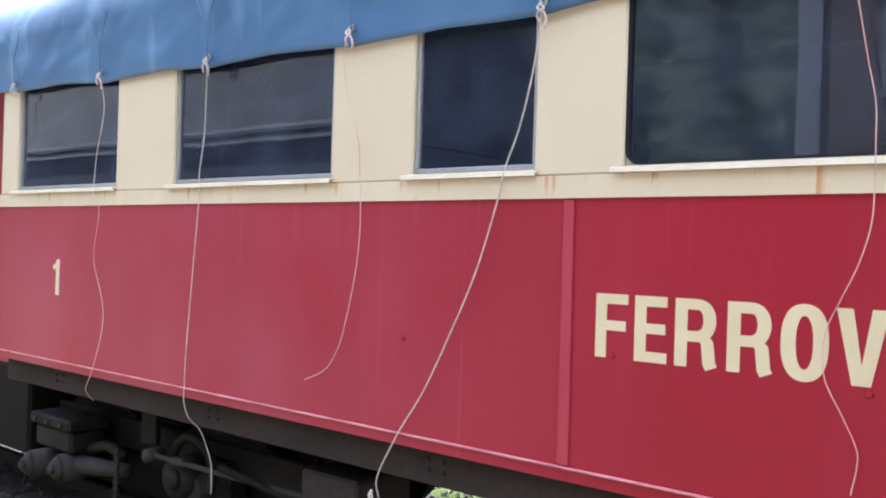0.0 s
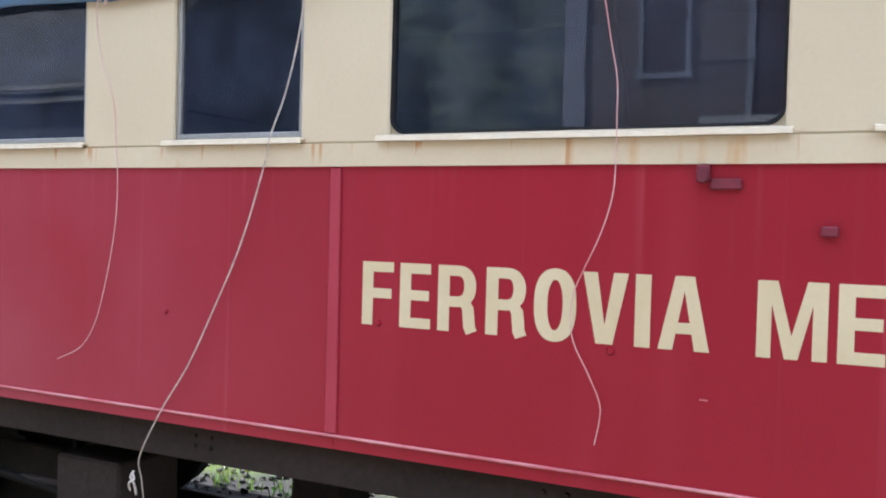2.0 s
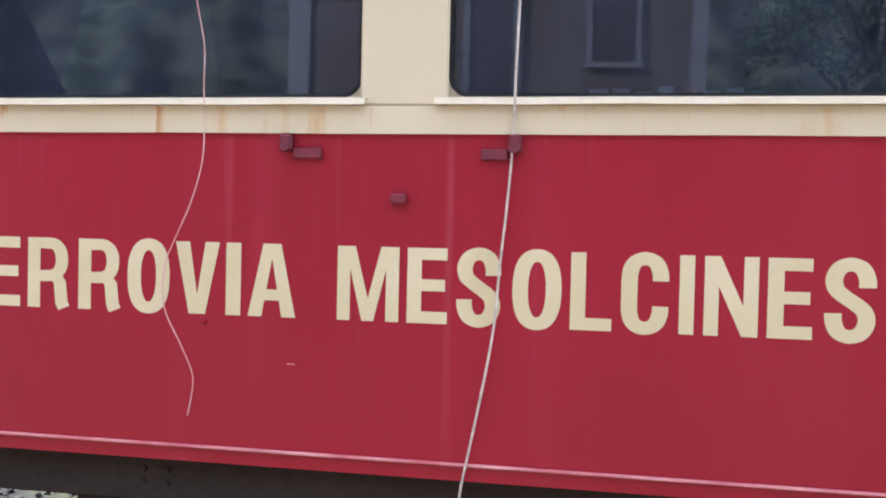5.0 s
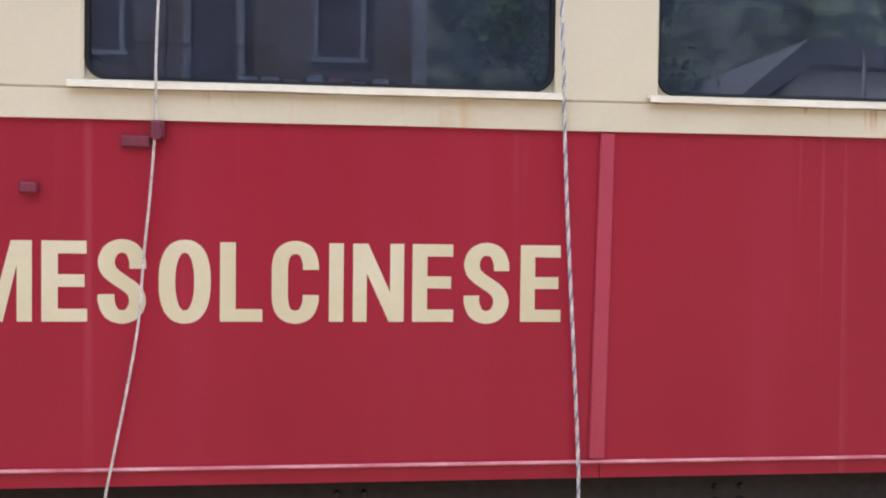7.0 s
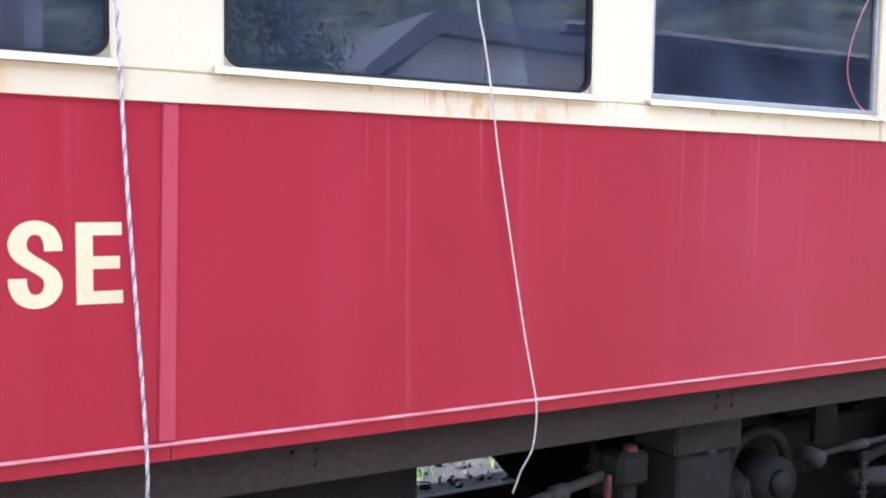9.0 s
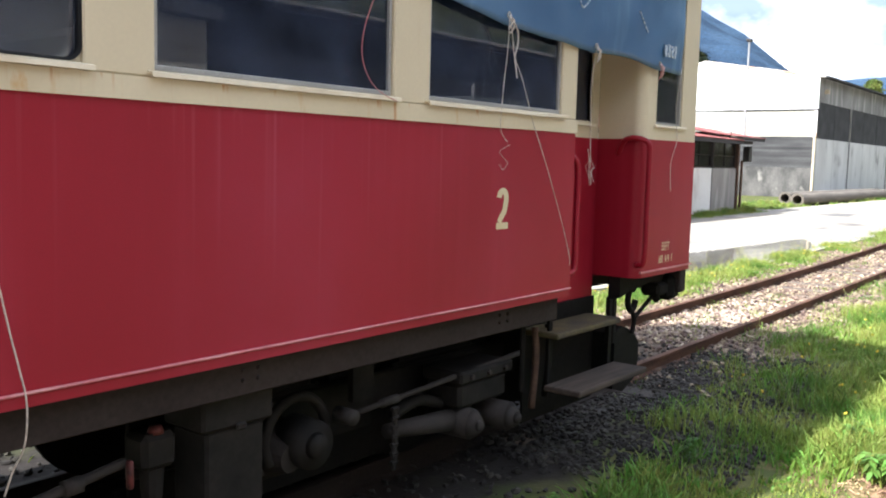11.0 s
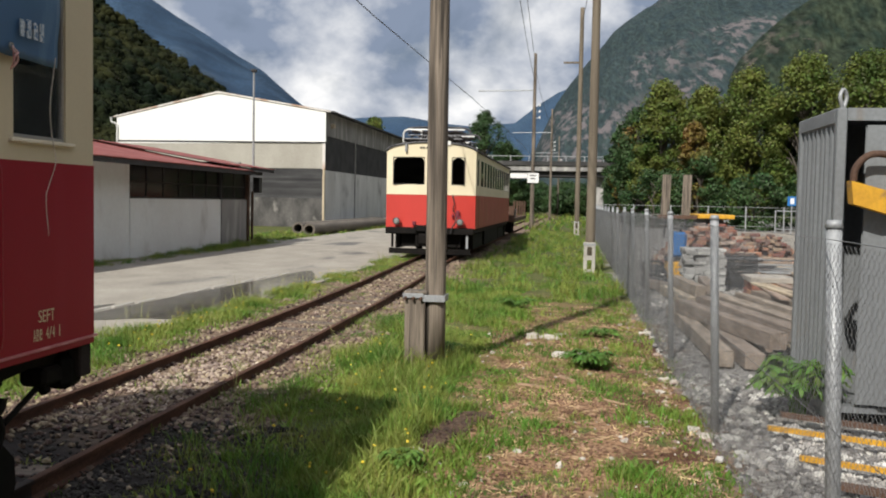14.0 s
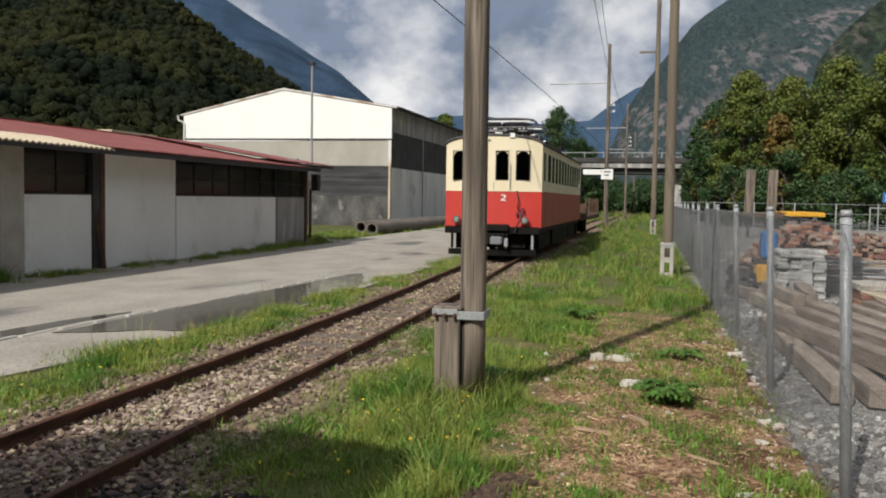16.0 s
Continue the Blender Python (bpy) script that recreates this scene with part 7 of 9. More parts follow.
def front_line(x, s):
    """Half width of the body near the front: the nose is slightly bowed."""
    return RX + 0.16 * s * s


def bowed(name, y0, y1, z0, z1, material, label="", depth=0.06, steps=6):
    bm = bmesh.new()
    pts = []
    for k in range(steps + 1):
        y = y0 + (y1 - y0) * k / steps
        s = (y - RC) / ((RY1 - RY0) / 2)
        pts.append((front_line(0, s), y))
    prism(bm, pts + [(x + depth, y) for x, y in pts[::-1]], z0, z1, "z")
    return part(name, bm, material, rc, label)


bowed("front_lower", RY0, RY1, 0.88, 1.85, M_VERMILION, "bright red front panel", 0.08, 12)
WZ0, WZ1 = 2.14, 2.95
openings = [(RY0, 0.88), (1.27, 1.46), (1.82, 2.06), (3.02, RY1)]
bowed("front_middle", RY0, RY1, 1.85, WZ0, M_RCCREAM, "", 0.08, 12)
for a, b in openings:
    bowed("front_pillar", a, b, WZ0, WZ1, M_RCCREAM)
bm = bmesh.new()
prev = None
for k in range(25):
    y = RY0 + (RY1 - RY0) * k / 24
    s = (y - RC) / ((RY1 - RY0) / 2)
    zt = 3.10 + 0.27 * math.sqrt(max(0.0, 1 - s * s))
    xf = front_line(0, s)
    ring = [bm.verts.new(q) for q in ((xf, y, WZ1), (xf, y, zt), (RX + 0.24, y, zt), (RX + 0.24, y, WZ1))]
    if prev:
        for q in range(4):
            bm.faces.new((prev[q], prev[(q + 1) % 4], ring[(q + 1) % 4], ring[q]))
    prev = ring
part("front_brow", bm, M_RCCREAM, rc)
bm = bmesh.new()
tube(bm, [Vector((front_line(0, math.cos(t)) - 0.015, RC - (RC - RY0 + 0.03) * math.cos(t), 3.11 + 0.275 * math.sin(t))) for t in [math.pi * k / 24 for k in range(25)]], 0.030, 6)
part("roof_edge", bm, M_PANTO, rc, "grey rounded roof edge", True)
for yy in (1.44, 1.84):
    bm = bmesh.new()
    box(bm, RX - 0.004, RX + 0.02, yy - 0.012, yy + 0.012, 1.86, 3.06, 0.003)
    part("door_edge", bm, M_RCCREAM, rc)
for a, b in ((0.88, 1.27), (1.46, 1.82), (2.06, 3.02)):
    fw = new("front_window")
    fw.parent = rc
    xx = RX + 0.09
    boxpart("pane", (xx, xx + 0.006, a, b, WZ0, WZ1), M_RCGLASS, fw)
    for d in ((a, a + 0.03, WZ0, WZ1), (b - 0.03, b, WZ0, WZ1), (a + 0.03, b - 0.03, WZ0, WZ0 + 0.03), (a + 0.03, b - 0.03, WZ1 - 0.03, WZ1)):
        boxpart("frame_bar", (xx - 0.03, xx + 0.02, d[0], d[1], d[2], d[3]), M_GASKET, fw)
    for s, yy in ((1, a + 0.028), (-1, b - 0.028)):
        r_ = 0.115
        bm = bmesh.new()
        prism(bm, [(yy, WZ1 - 0.028)] + [(yy + s * r_ * (1 - math.sin(t)), WZ1 - 0.028 - r_ * (1 - math.cos(t))) for t in [math.pi / 2 * k / 6 for k in range(7)]], xx - 0.034, xx + 0.012, "x")
        part("rounded_corner", bm, M_RCCREAM, fw)
for yy, s in ((RY0, 1), (RY1, -1)):
    ya, yb = min(yy, yy + s * 0.05), max(yy, yy + s * 0.05)
    boxpart("side_lower", (RX + 0.16, RX + RL, ya, yb, 0.86, 1.85), M_RUSTSIDE, rc, "weathered red side")
    boxpart("side_belt", (RX + 0.16, RX + RL, ya, yb, 1.85, 2.14), M_RCCREAM, rc)
    boxpart("side_top", (RX + 0.16, RX + RL, ya, yb, 2.92, 3.12), M_RCCREAM, rc)
    wins = [(0.55, 0.98), (1.55, 2.35), (2.62, 3.30)] + [(3.60 + 0.98 * k, 4.36 + 0.98 * k) for k in range(10)]
    prev = 0.16
    for a, b in wins + [(RL, RL)]:
        boxpart("side_pillar", (RX + prev, RX + a, ya, yb, 2.14, 2.92), M_RCCREAM, rc)
        if b > a:
            boxpart("pane", (RX + a, RX + b, ya + 0.004 if s > 0 else yb - 0.010, ya + 0.010 if s > 0 else yb - 0.004, 2.14, 2.92), M_GLASS, rc)
        prev = b
bm = bmesh.new()
prof = [(RY0 - 0.06, 3.12)] + [(RC - (RC - RY0 + 0.06) * math.cos(t), 3.12 + 0.245 * math.sin(t)) for t in [math.pi * k / 16 for k in range(1, 16)]] + [(RY1 + 0.06, 3.12)]
prism(bm, prof, RX + 0.245, RX + RL + 0.1, "x")
part("roof", bm, M_DARKIRON, rc)
boxpart("floor_deck", (RX + 0.2, RX + RL, RY0 + 0.06, RY1 - 0.06, 0.72, 0.86), M_DARKIRON, rc)
boxpart("back_wall", (RX + RL - 0.05, RX + RL, RY0 + 0.05, RY1 - 0.05, 0.88, 3.12), M_RUSTSIDE, rc)
boxpart("cab_partition", (RX + 1.3, RX + 1.36, RY0 + 0.06, RY1 - 0.06, 0.86, 3.12), M_INSIDE, rc)
boxpart("buffer_beam", (RX - 0.02, RX + 0.3, RY0 + 0.02, RY1 - 0.02, 0.68, 0.875), M_GEAR, rc, "", 0.02)
bowed("belt_moulding", RY0 - 0.01, RY1 + 0.01, 1.845, 1.865, M_RCCREAM, "", 0.03, 12).location.x = -0.014
boxpart("buffer_plate", (RX - 0.10, RX + 0.02, RC - 0.50, RC + 0.42, 0.74, 0.95), M_GEAR, rc, "black centre buffer plate", 0.04)
for yy in (RC + 0.28, RC + 0.20, RC + 0.10):
    boxpart("name_bar", (RX - 0.012, RX + 0.002, yy - 0.03, yy + 0.03, 3.20, 3.25), M_BLACK, rc)
bm = bmesh.new()
box(bm, RX - 0.22, RX + 0.1, RC - 0.40, RC + 0.30, 0.38, 0.70, 0.04)
part("coupler", bm, M_GEAR, rc, "black coupler box")
boxpart("coupler_head", (RX - 0.36, RX - 0.21, RC - 0.34, RC - 0.02, 0.40, 0.62), M_CONTAINER, rc, "grey steel coupler head", 0.03)
boxpart("coupler_hook", (RX - 0.34, RX - 0.22, RC - 0.50, RC - 0.40, 0.34, 0.58), M_GALV, rc, "", 0.02)
bm = bmesh.new()
prism(bm, [(RX + 0.05, RY0 + 0.12), (RX - 0.22, RC), (RX + 0.05, RY1 - 0.12), (RX + 0.12, RY1 - 0.12), (RX - 0.15, RC), (RX + 0.12, RY0 + 0.12)], 0.10, 0.26, "z")
part("snow_plough", bm, M_GEAR, rc, "black rail plough")
for yy in (RY0 + 0.22, RY0 + 0.95, RY1 - 0.95, RY1 - 0.22):
    boxpart("plough_strut", (RX + 0.04, RX + 0.1, yy - 0.03, yy + 0.03, 0.28, 0.70), M_GALV if yy < RC else M_GEAR, rc)
for yy in (RY0 + 0.42, RY1 - 0.36):
    lamp = new("headlamp")
    lamp.parent = rc
    bm = bmesh.new()
    cyl(bm, (RX + 0.1, yy, 1.06), (RX - 0.10, yy, 1.06), 0.085, 0.105, 20)
    part("lamp_shell", bm, M_BLACK, lamp)
    bm = bmesh.new()
    cyl(bm, (RX - 0.10, yy, 1.06), (RX - 0.115, yy, 1.06), 0.078, 0.055, 20)
    part("lens", bm, M_LENS, lamp, "pale glass lamp lens")
    bm = bmesh.new()
    cyl(bm, (RX - 0.05, yy, 1.06), (RX - 0.085, yy, 1.06), 0.118, 0.118, 20)
    part("lamp_ring", bm, M_VERMILION, lamp, "red lamp surround")
lettering("2", 1.66, 1.52, 1.59, 1.76, RX - 0.003, M_WHITE, rc, "digit", "x", 0.006)
boxpart("name_plate", (RX + 0.02, RX + 0.05, 1.75, 1.99, 3.10, 3.19), M_BLACK, rc)
bm = bmesh.new()
tube(bm, smooth_line([(RX + 0.02, 1.22, 1.86), (RX - 0.03, 1.2, 1.75), (RX - 0.04, 1.16, 1.6), (RX - 0.03, 1.2, 1.42), (RX, 1.12, 1.3)]), 0.016, 6)
tube(bm, smooth_line([(RX + 0.02, 1.12, 1.3), (RX - 0.08, 1.1, 1.1), (RX - 0.1, 1.2, 0.9), (RX - 0.1, 1.25, 0.7)]), 0.02, 6)
part("brake_hose", bm, M_BLACK, rc, "", True)
for yy, zz, w, hh in ((1.06, 1.30, 0.05, 0.10), (1.20, 1.24, 0.03, 0.05), (1.02, 1.20, 0.06, 0.04), (2.35, 1.0, 0.05, 0.06)):
    boxpart("cable_socket", (RX - 0.05, RX + 0.02, yy - w, yy + w, zz - hh, zz + hh), M_REDDARK, rc, "dark red cable socket", 0.012)
boxpart("number_board", (RX - 0.02, RX + 0.0, 1.30, 1.44, 3.30, 3.42), M_WHITE, rc, "small white roof board", 0.004)
boxpart("side_door", (RX + 1.02, RX + 1.50, RY0 - 0.012, RY0 - 0.002, 0.90, 1.84), M_RUSTSIDE, rc, "weathered side door")
for pa, pb, r in (((RX, 1.86, 1.9), (RX, 1.86, 2.1), 0.012), ((RX, 1.40, 1.9), (RX, 1.40, 2.6), 0.012), ((RX - 0.01, 2.62, 3.1), (RX - 0.01, 2.62, 3.32), 0.04)):
    bm = bmesh.new()
    cyl(bm, pa, pb, r, sides=8)
    part("hand_bar", bm, M_GALV, rc)
rr = random.Random(17)
for k in range(44):
    # pipes, cables and small frames crowding the front half of the roof
    bm = bmesh.new()
    xa, ya, za = RX + rr.uniform(0.45, 6.2), RC + rr.uniform(-0.5, 0.45), rr.uniform(3.42, 3.82)
    turn_ = rr.choice(((0.0, 0.5), (0.6, 0.0), (0.25, 0.3), (0.0, -0.4)))
    way = [(xa, ya, 3.34), (xa, ya, za - 0.05), (xa + 0.05 * turn_[0], ya + 0.05 * turn_[1], za), (xa + turn_[0], ya + turn_[1], za), (xa + turn_[0] * 1.1, ya + turn_[1] * 1.1, 3.36)]
    tube(bm, smooth_line(way, 4), rr.uniform(0.016, 0.032), 6)
    part("roof_pipe", bm, (M_PANTO, M_DARKIRON, M_GEAR, M_INSUL)[k % 4], rc, "bent roof pipe", True)
for k in range(2):
    pan = new("pantograph")
    pan.parent = rc
    cx = RX + 0.40 + k * 2.75
    bars = []
    for yy in (RC - 0.72, RC + 0.72):
        mid = yy * 0.7 + RC * 0.3
        bars += [((cx, yy, 3.50), (cx + 2.3, yy, 3.50), 0.05), ((cx + 0.1, yy, 3.52), (cx + 1.15, mid, 3.84), 0.035), ((cx + 1.15, mid, 3.84), (cx + 2.2, yy, 3.54), 0.035), ((cx + 0.3, yy, 3.64), (cx + 1.8, yy * 0.85 + RC * 0.15, 3.72), 0.03), ((cx + 0.05, yy * 0.6 + RC * 0.4, 3.60), (cx + 2.1, yy * 0.6 + RC * 0.4, 3.62), 0.028)]
    bars += [((xx, RC - 0.88, 3.50), (xx, RC + 0.88, 3.50), 0.045) for xx in (cx, cx + 0.5, cx + 1.0, cx + 1.6, cx + 2.3)]
    bars += [((xx, RC - 0.8, zz), (xx, RC + 0.8, zz), 0.034) for xx, zz in ((cx + 0.2, 3.62), (cx + 0.35, 3.70), (cx + 0.8, 3.78), (cx + 1.15, 3.87), (cx + 1.5, 3.80), (cx + 1.9, 3.70))]
    bars += [((cx + 0.3, RC - 0.75, 3.52), (cx + 1.9, RC + 0.75, 3.70), 0.025), ((cx + 0.3, RC + 0.75, 3.52), (cx + 1.9, RC - 0.75, 3.70), 0.025)]
    for nb, (pa, pb, r) in enumerate(bars):
        bm = bmesh.new()
        cyl(bm, pa, pb, r * 0.62, sides=8)
        part("pantograph_tube", bm, (M_PANTO, M_GEAR, M_DARKIRON, M_INSUL, M_GEAR)[nb % 5], pan)
    for dx in (0.9, 1.25):
        bm = bmesh.new()
        tube(bm, smooth_line([(cx + dx, RC - 1.0, 3.76), (cx + dx, RC - 0.85, 3.90), (cx + dx, RC, 3.93), (cx + dx, RC + 0.85, 3.90), (cx + dx, RC + 1.0, 3.76)]), 0.026, 8)
        part("collector_bow", bm, M_PANTO, pan)
for xx, ya, yb, ht in ((0.35, -0.62, -0.30, 0.24), (0.35, 0.05, 0.52, 0.18), (1.3, -0.5, 0.45, 0.20), (2.6, -0.65, -0.1, 0.26), (2.9, 0.1, 0.6, 0.30), (3.9, -0.55, 0.4, 0.22)):
    boxpart("resistor_box", (RX + xx, RX + xx + 0.55, RC + ya, RC + yb, 3.26, 3.30 + ht), M_GEAR, rc, "dark roof equipment box", 0.02)
for xx, yy in ((0.6, -0.5), (0.6, 0.5), (1.5, -0.62), (2.75, -0.62), (2.75, 0.62), (3.4, -0.62), (5.5, -0.6)):
    bm = bmesh.new()
    cyl(bm, (RX + xx, RC + yy, 3.26), (RX + xx, RC + yy, 3.50), 0.085, 0.06, 10)
    part("roof_insulator", bm, M_INSUL, rc)
boxpart("roof_box", (RX + 6.4, RX + 7.8, RC - 0.5, RC + 0.5, 3.32, 3.64), M_GEAR, rc, "", 0.04)
for bx in (RX + 2.3, RX + RL - 2.4):
    bgi = new("bogie")
    bgi.parent = rc
    for wx in (bx - 0.9, bx + 0.9):
        for wy in (RC - 0.53, RC + 0.53):
            bm = bmesh.new()
            cyl(bm, (wx, wy - 0.05, 0.38), (wx, wy + 0.05, 0.38), 0.38, 0.38, 22)
            part("wheel", bm, M_GEAR, bgi)
    for ya in (RY0 + 0.14, RY1 - 0.30):
        boxpart("truck_frame", (bx - 1.4, bx + 1.4, ya, ya + 0.16, 0.22, 0.68), M_GEAR, bgi, "", 0.02)
boxpart("under_frame_box", (RX + 4.2, RX + 9.4, RY0 + 0.12, RY1 - 0.15, 0.22, 0.72), M_GEAR, rc)
# added black sheet stands for the dark beneath the nose
boxpart("nose_dark_sheet", (RX + 0.32, RX + 0.38, RY0 + 0.45, RY1 - 0.45, 0.30, 0.66), M_GEAR, rc)

# flat wagon behind the railcar
wg = thing("flat_wagon", "low rusty flat wagon loaded with scrap and rails", "wagon")
boxpart("deck", (46, 56, 0.45, 3.0, 0.75, 0.95), M_RUST, wg, "", 0.02)
for k in range(5):
    boxpart("stanchion", (46.3 + 2.2 * k, 46.4 + 2.2 * k, 0.47, 0.55, 0.95, 1.75), M_RUST, wg)
for wx in (47.2, 48.6, 53.4, 54.8):
    bm = bmesh.new()
    cyl(bm, (wx, 1.1, 0.36), (wx, 2.4, 0.36), 0.36, sides=18)
    part("wheel_set", bm, M_GEAR, wg)
boxpart("load", (46.6, 52, 0.7, 2.6, 0.95, 1.35), M_GALV, wg)
boxpart("head_wall", (46.0, 46.1, 0.5, 2.9, 0.95, 1.5), M_RUST, wg)

# ---- long low shed across the lot ----
SY = 9.75
shed = thing("shed", "long low white-walled shed with a faded red sheet roof", "shed")
SX = [(8.0, 20.45, 0), (21.14, 23.34, 1), (23.84, 26.95, 2), (27.0, 33.36, 1), (33.42, 36.75, 3)]
for a, b, kind_ in SX:
    yy = SY + (0.35 if kind_ == 3 else 0.0)
    zt = 1.58 if kind_ != 2 else 2.62
    mt = {0: M_WHITEWALL, 1: M_WHITEWALL, 2: M_WHITEWALL, 3: M_CONCGREY}[kind_]
    boxpart("wall", (a, b, yy, yy + 0.18, -0.2, zt), mt, shed, "stained white wall panel")
    if kind_ != 2:
        nwin = max(2, int((b - a) / 0.95))
        step = (b - a) / nwin
        bm = bmesh.new()
        for k in range(nwin + 1):
            xx = a + step * k
            box(bm, xx - 0.013, xx + 0.013, yy + 0.05, yy + 0.12, zt, 2.55)
        box(bm, a, b, yy + 0.055, yy + 0.11, 2.03, 2.06)
        box(bm, a, b, yy + 0.045, yy + 0.115, zt - 0.005, zt + 0.05)
        part("window_grid", bm, M_DIRTYCAP, shed, "dark steel glazing bars")
        boxpart("glazing", (a + 0.03, b - 0.03, yy + 0.075, yy + 0.082, zt + 0.05, 2.55), M_DIRTYGLASS, shed)
        rr = random.Random(int(a * 10))
        for k in range(nwin):
            if rr.random() > 0.62:
                boxpart("pale_blind", (a + step * k + 0.08, a + step * k + 0.08 + step * 0.6, yy + 0.25, yy + 0.27, zt + 0.15, 2.5), M_CONCGREY, shed)
boxpart("door_post", (20.46, 21.13, SY - 0.02, SY + 0.2, -0.2, 2.6), M_CONC, shed)
boxpart("door_post", (23.36, 23.60, SY - 0.04, SY + 0.2, -0.2, 2.6), M_DARKPANEL, shed)
boxpart("door_post", (23.64, 23.80, SY - 0.04, SY + 0.2, -0.2, 2.6), M_RUST, shed)
boxpart("joint_strip", (33.365, 33.415, SY - 0.01, SY + 0.5, -0.2, 2.6), M_DARKPANEL, shed)
boxpart("corner_post", (36.76, 36.90, SY + 0.28, SY + 0.53, -0.2, 2.62), M_RUST, shed)
boxpart("gutter_pipe", (37.02, 37.10, SY + 0.2, SY + 0.28, -0.1, 1.9), M_RUST, shed)
boxpart("dark_box", (37.3, 37.6, SY + 0.05, SY + 0.3, 1.85, 2.45), M_BLACK, shed)
bm = bmesh.new()
for k in range(3):
    cyl(bm, (23.60 + 0.05 * k, SY - 0.12, -0.1), (23.40 + 0.06 * k, SY - 0.045, 1.05 + 0.1 * k), 0.018, sides=6)
part("leaning_pole", bm, M_RUST, shed)
boxpart("top_beam", (8.0, 37.6, SY + 0.03, SY + 0.2, 2.55, 2.66), M_DARKPANEL, shed)
boxpart("back_wall", (8.0, 36.7, 17.0, 17.2, -0.2, 3.2), M_CONCGREY, shed)
boxpart("end_wall", (36.52, 36.68, SY + 0.56, 17.0, -0.2, 3.0), M_CONCGREY, shed)
boxpart("end_wall", (8.0, 8.2, SY + 0.2, 17.0, -0.2, 3.0), M_WHITEWALL, shed)
# black sheet added behind the glazing for the unlit interior
boxpart("unlit_inside_sheet", (8.2, 37.3, SY + 2.2, SY + 2.25, -0.1, 2.5), M_BLACK, shed)


def corrugated(x0, x1, y0, z0, y1, z1, pitch, amp, material, name, label):
    verts, faces = [], []
    n = int((x1 - x0) / pitch * 6)
    for i in range(n + 1):
        x = x0 + (x1 - x0) * i / n
        w = amp * math.sin(2 * math.pi * (x - x0) / pitch)
        verts += [(x, y0, z0 + w), (x, y1, z1 + w), (x, y1, z1 + w - 0.03), (x, y0, z0 + w - 0.03)]
    for i in range(n):
        for k in range(4):
            a, b = i * 4 + k, i * 4 + (k + 1) % 4
            faces.append((a, a + 4, b + 4, b))
    ob = raw(name, verts, faces, material)
    ob.parent = shed
    ob["label"] = label
    return ob


corrugated(8.0, 23.1, 9.0, 2.58, 10.55, 2.84, 0.18, 0.016, M_TILEEDGE, "eave_sheet", "cream corrugated eave sheet")
corrugated(8.0, 34.4, 10.5, 2.83, 14.6, 3.56, 0.9, 0.005, M_REDROOF, "roof_sheet", "faded red sheet roof")
corrugated(23.1, 34.4, 9.0, 2.62, 10.52, 2.835, 0.9, 0.005, M_REDROOF, "roof_sheet", "faded red sheet roof")
corrugated(33.2, 38.2, 9.5, 2.80, 14.6, 3.62, 0.9, 0.005, M_REDROOF, "roof_sheet", "faded red sheet roof")
corrugated(8.0, 38.2, 14.6, 3.60, 17.6, 3.0, 0.9, 0.005, M_REDROOF, "roof_sheet", "faded red sheet roof")
boxpart("eave_board", (8.0, 34.4, 9.02, 9.06, 2.46, 2.56), M_DARKPANEL, shed)
boxpart("eave_board", (34.4, 38.2, 9.52, 9.56, 2.66, 2.76), M_DARKPANEL, shed)
mast = thing("lamp_mast", "thin grey steel lamp mast by the shed corner", "lamp mast")
bm = bmesh.new()
cyl(bm, (37.3, 10.05, 2.6), (37.3, 10.05, 6.55), 0.05, 0.035, 10)
part("shaft", bm, M_GALV, mast)
boxpart("lamp_head", (37.2, 37.42, 9.95, 10.15, 6.50, 6.61), M_BLACK, mast, "", 0.02)
# brick shed and fire wall further back
bs = thing("brick_outbuilding", "low brick outbuilding behind the shed roof", "building")
boxpart("wall", (48, 52, 25.5, 30, -0.2, 4.85), M_BRICK, bs)
boxpart("roof", (47.8, 52.2, 25.3, 30.2, 4.85, 4.98), M_TILEEDGE, bs)

# ---- warehouse ----
M_RUSTTRIM = mat("rust_stained_white_trim", (0.66, 0.63, 0.60), (0.42, 0.28, 0.20), rough=0.7, scale=(0.5, 0.9, 0.9), mottle=(0.5, 0.62), grain=20)
M_FOOTWALL = mat("blotched_dark_render", (0.050, 0.049, 0.048), (0.12, 0.115, 0.11), rough=0.9, scale=(0.9, 0.9, 0.55), mottle=(0.42, 0.62), grain=14, grain_amt=0.15, bump=0.3,
                  third=(0.22, 0.21, 0.195), third_scale=(1.3, 1.3, 0.9), third_range=(0.60, 0.70))
M_SLAT = mat("weathered_grey_slats", (0.055, 0.055, 0.056), (0.032, 0.032, 0.034), rough=0.85, scale=(1, 0.4, 3), grain=15, grain_amt=0.15, objrand=0.3)
WX, WY0, WY1, WXE = 58.0, 13.05, 26.85, 92.0
wh = thing("warehouse", "large warehouse with a white gable and grey concrete walls", "warehouse")
bm = bmesh.new()
prism(bm, [(WY0, 5.2), (WY0, 7.05), (20.05, 8.2), (WY1, 6.65), (WY1, 5.0), (20, 5.05)], WX, WX + 0.2, "x")
part("gable_cladding", bm, M_WHITEPANEL, wh, "bright white sheet gable")
boxpart("upper_band", (WX + 0.02, WX + 0.25, WY0 + 0.04, WY1, 3.55, 5.2), M_BAREWALL, wh, "bare cement wall band")
boxpart("lower_wall", (WX + 0.04, WX + 0.3, WY0 + 0.04, WY1, -0.3, 1.7), M_FOOTWALL, wh, "dark blotched concrete foot wall")
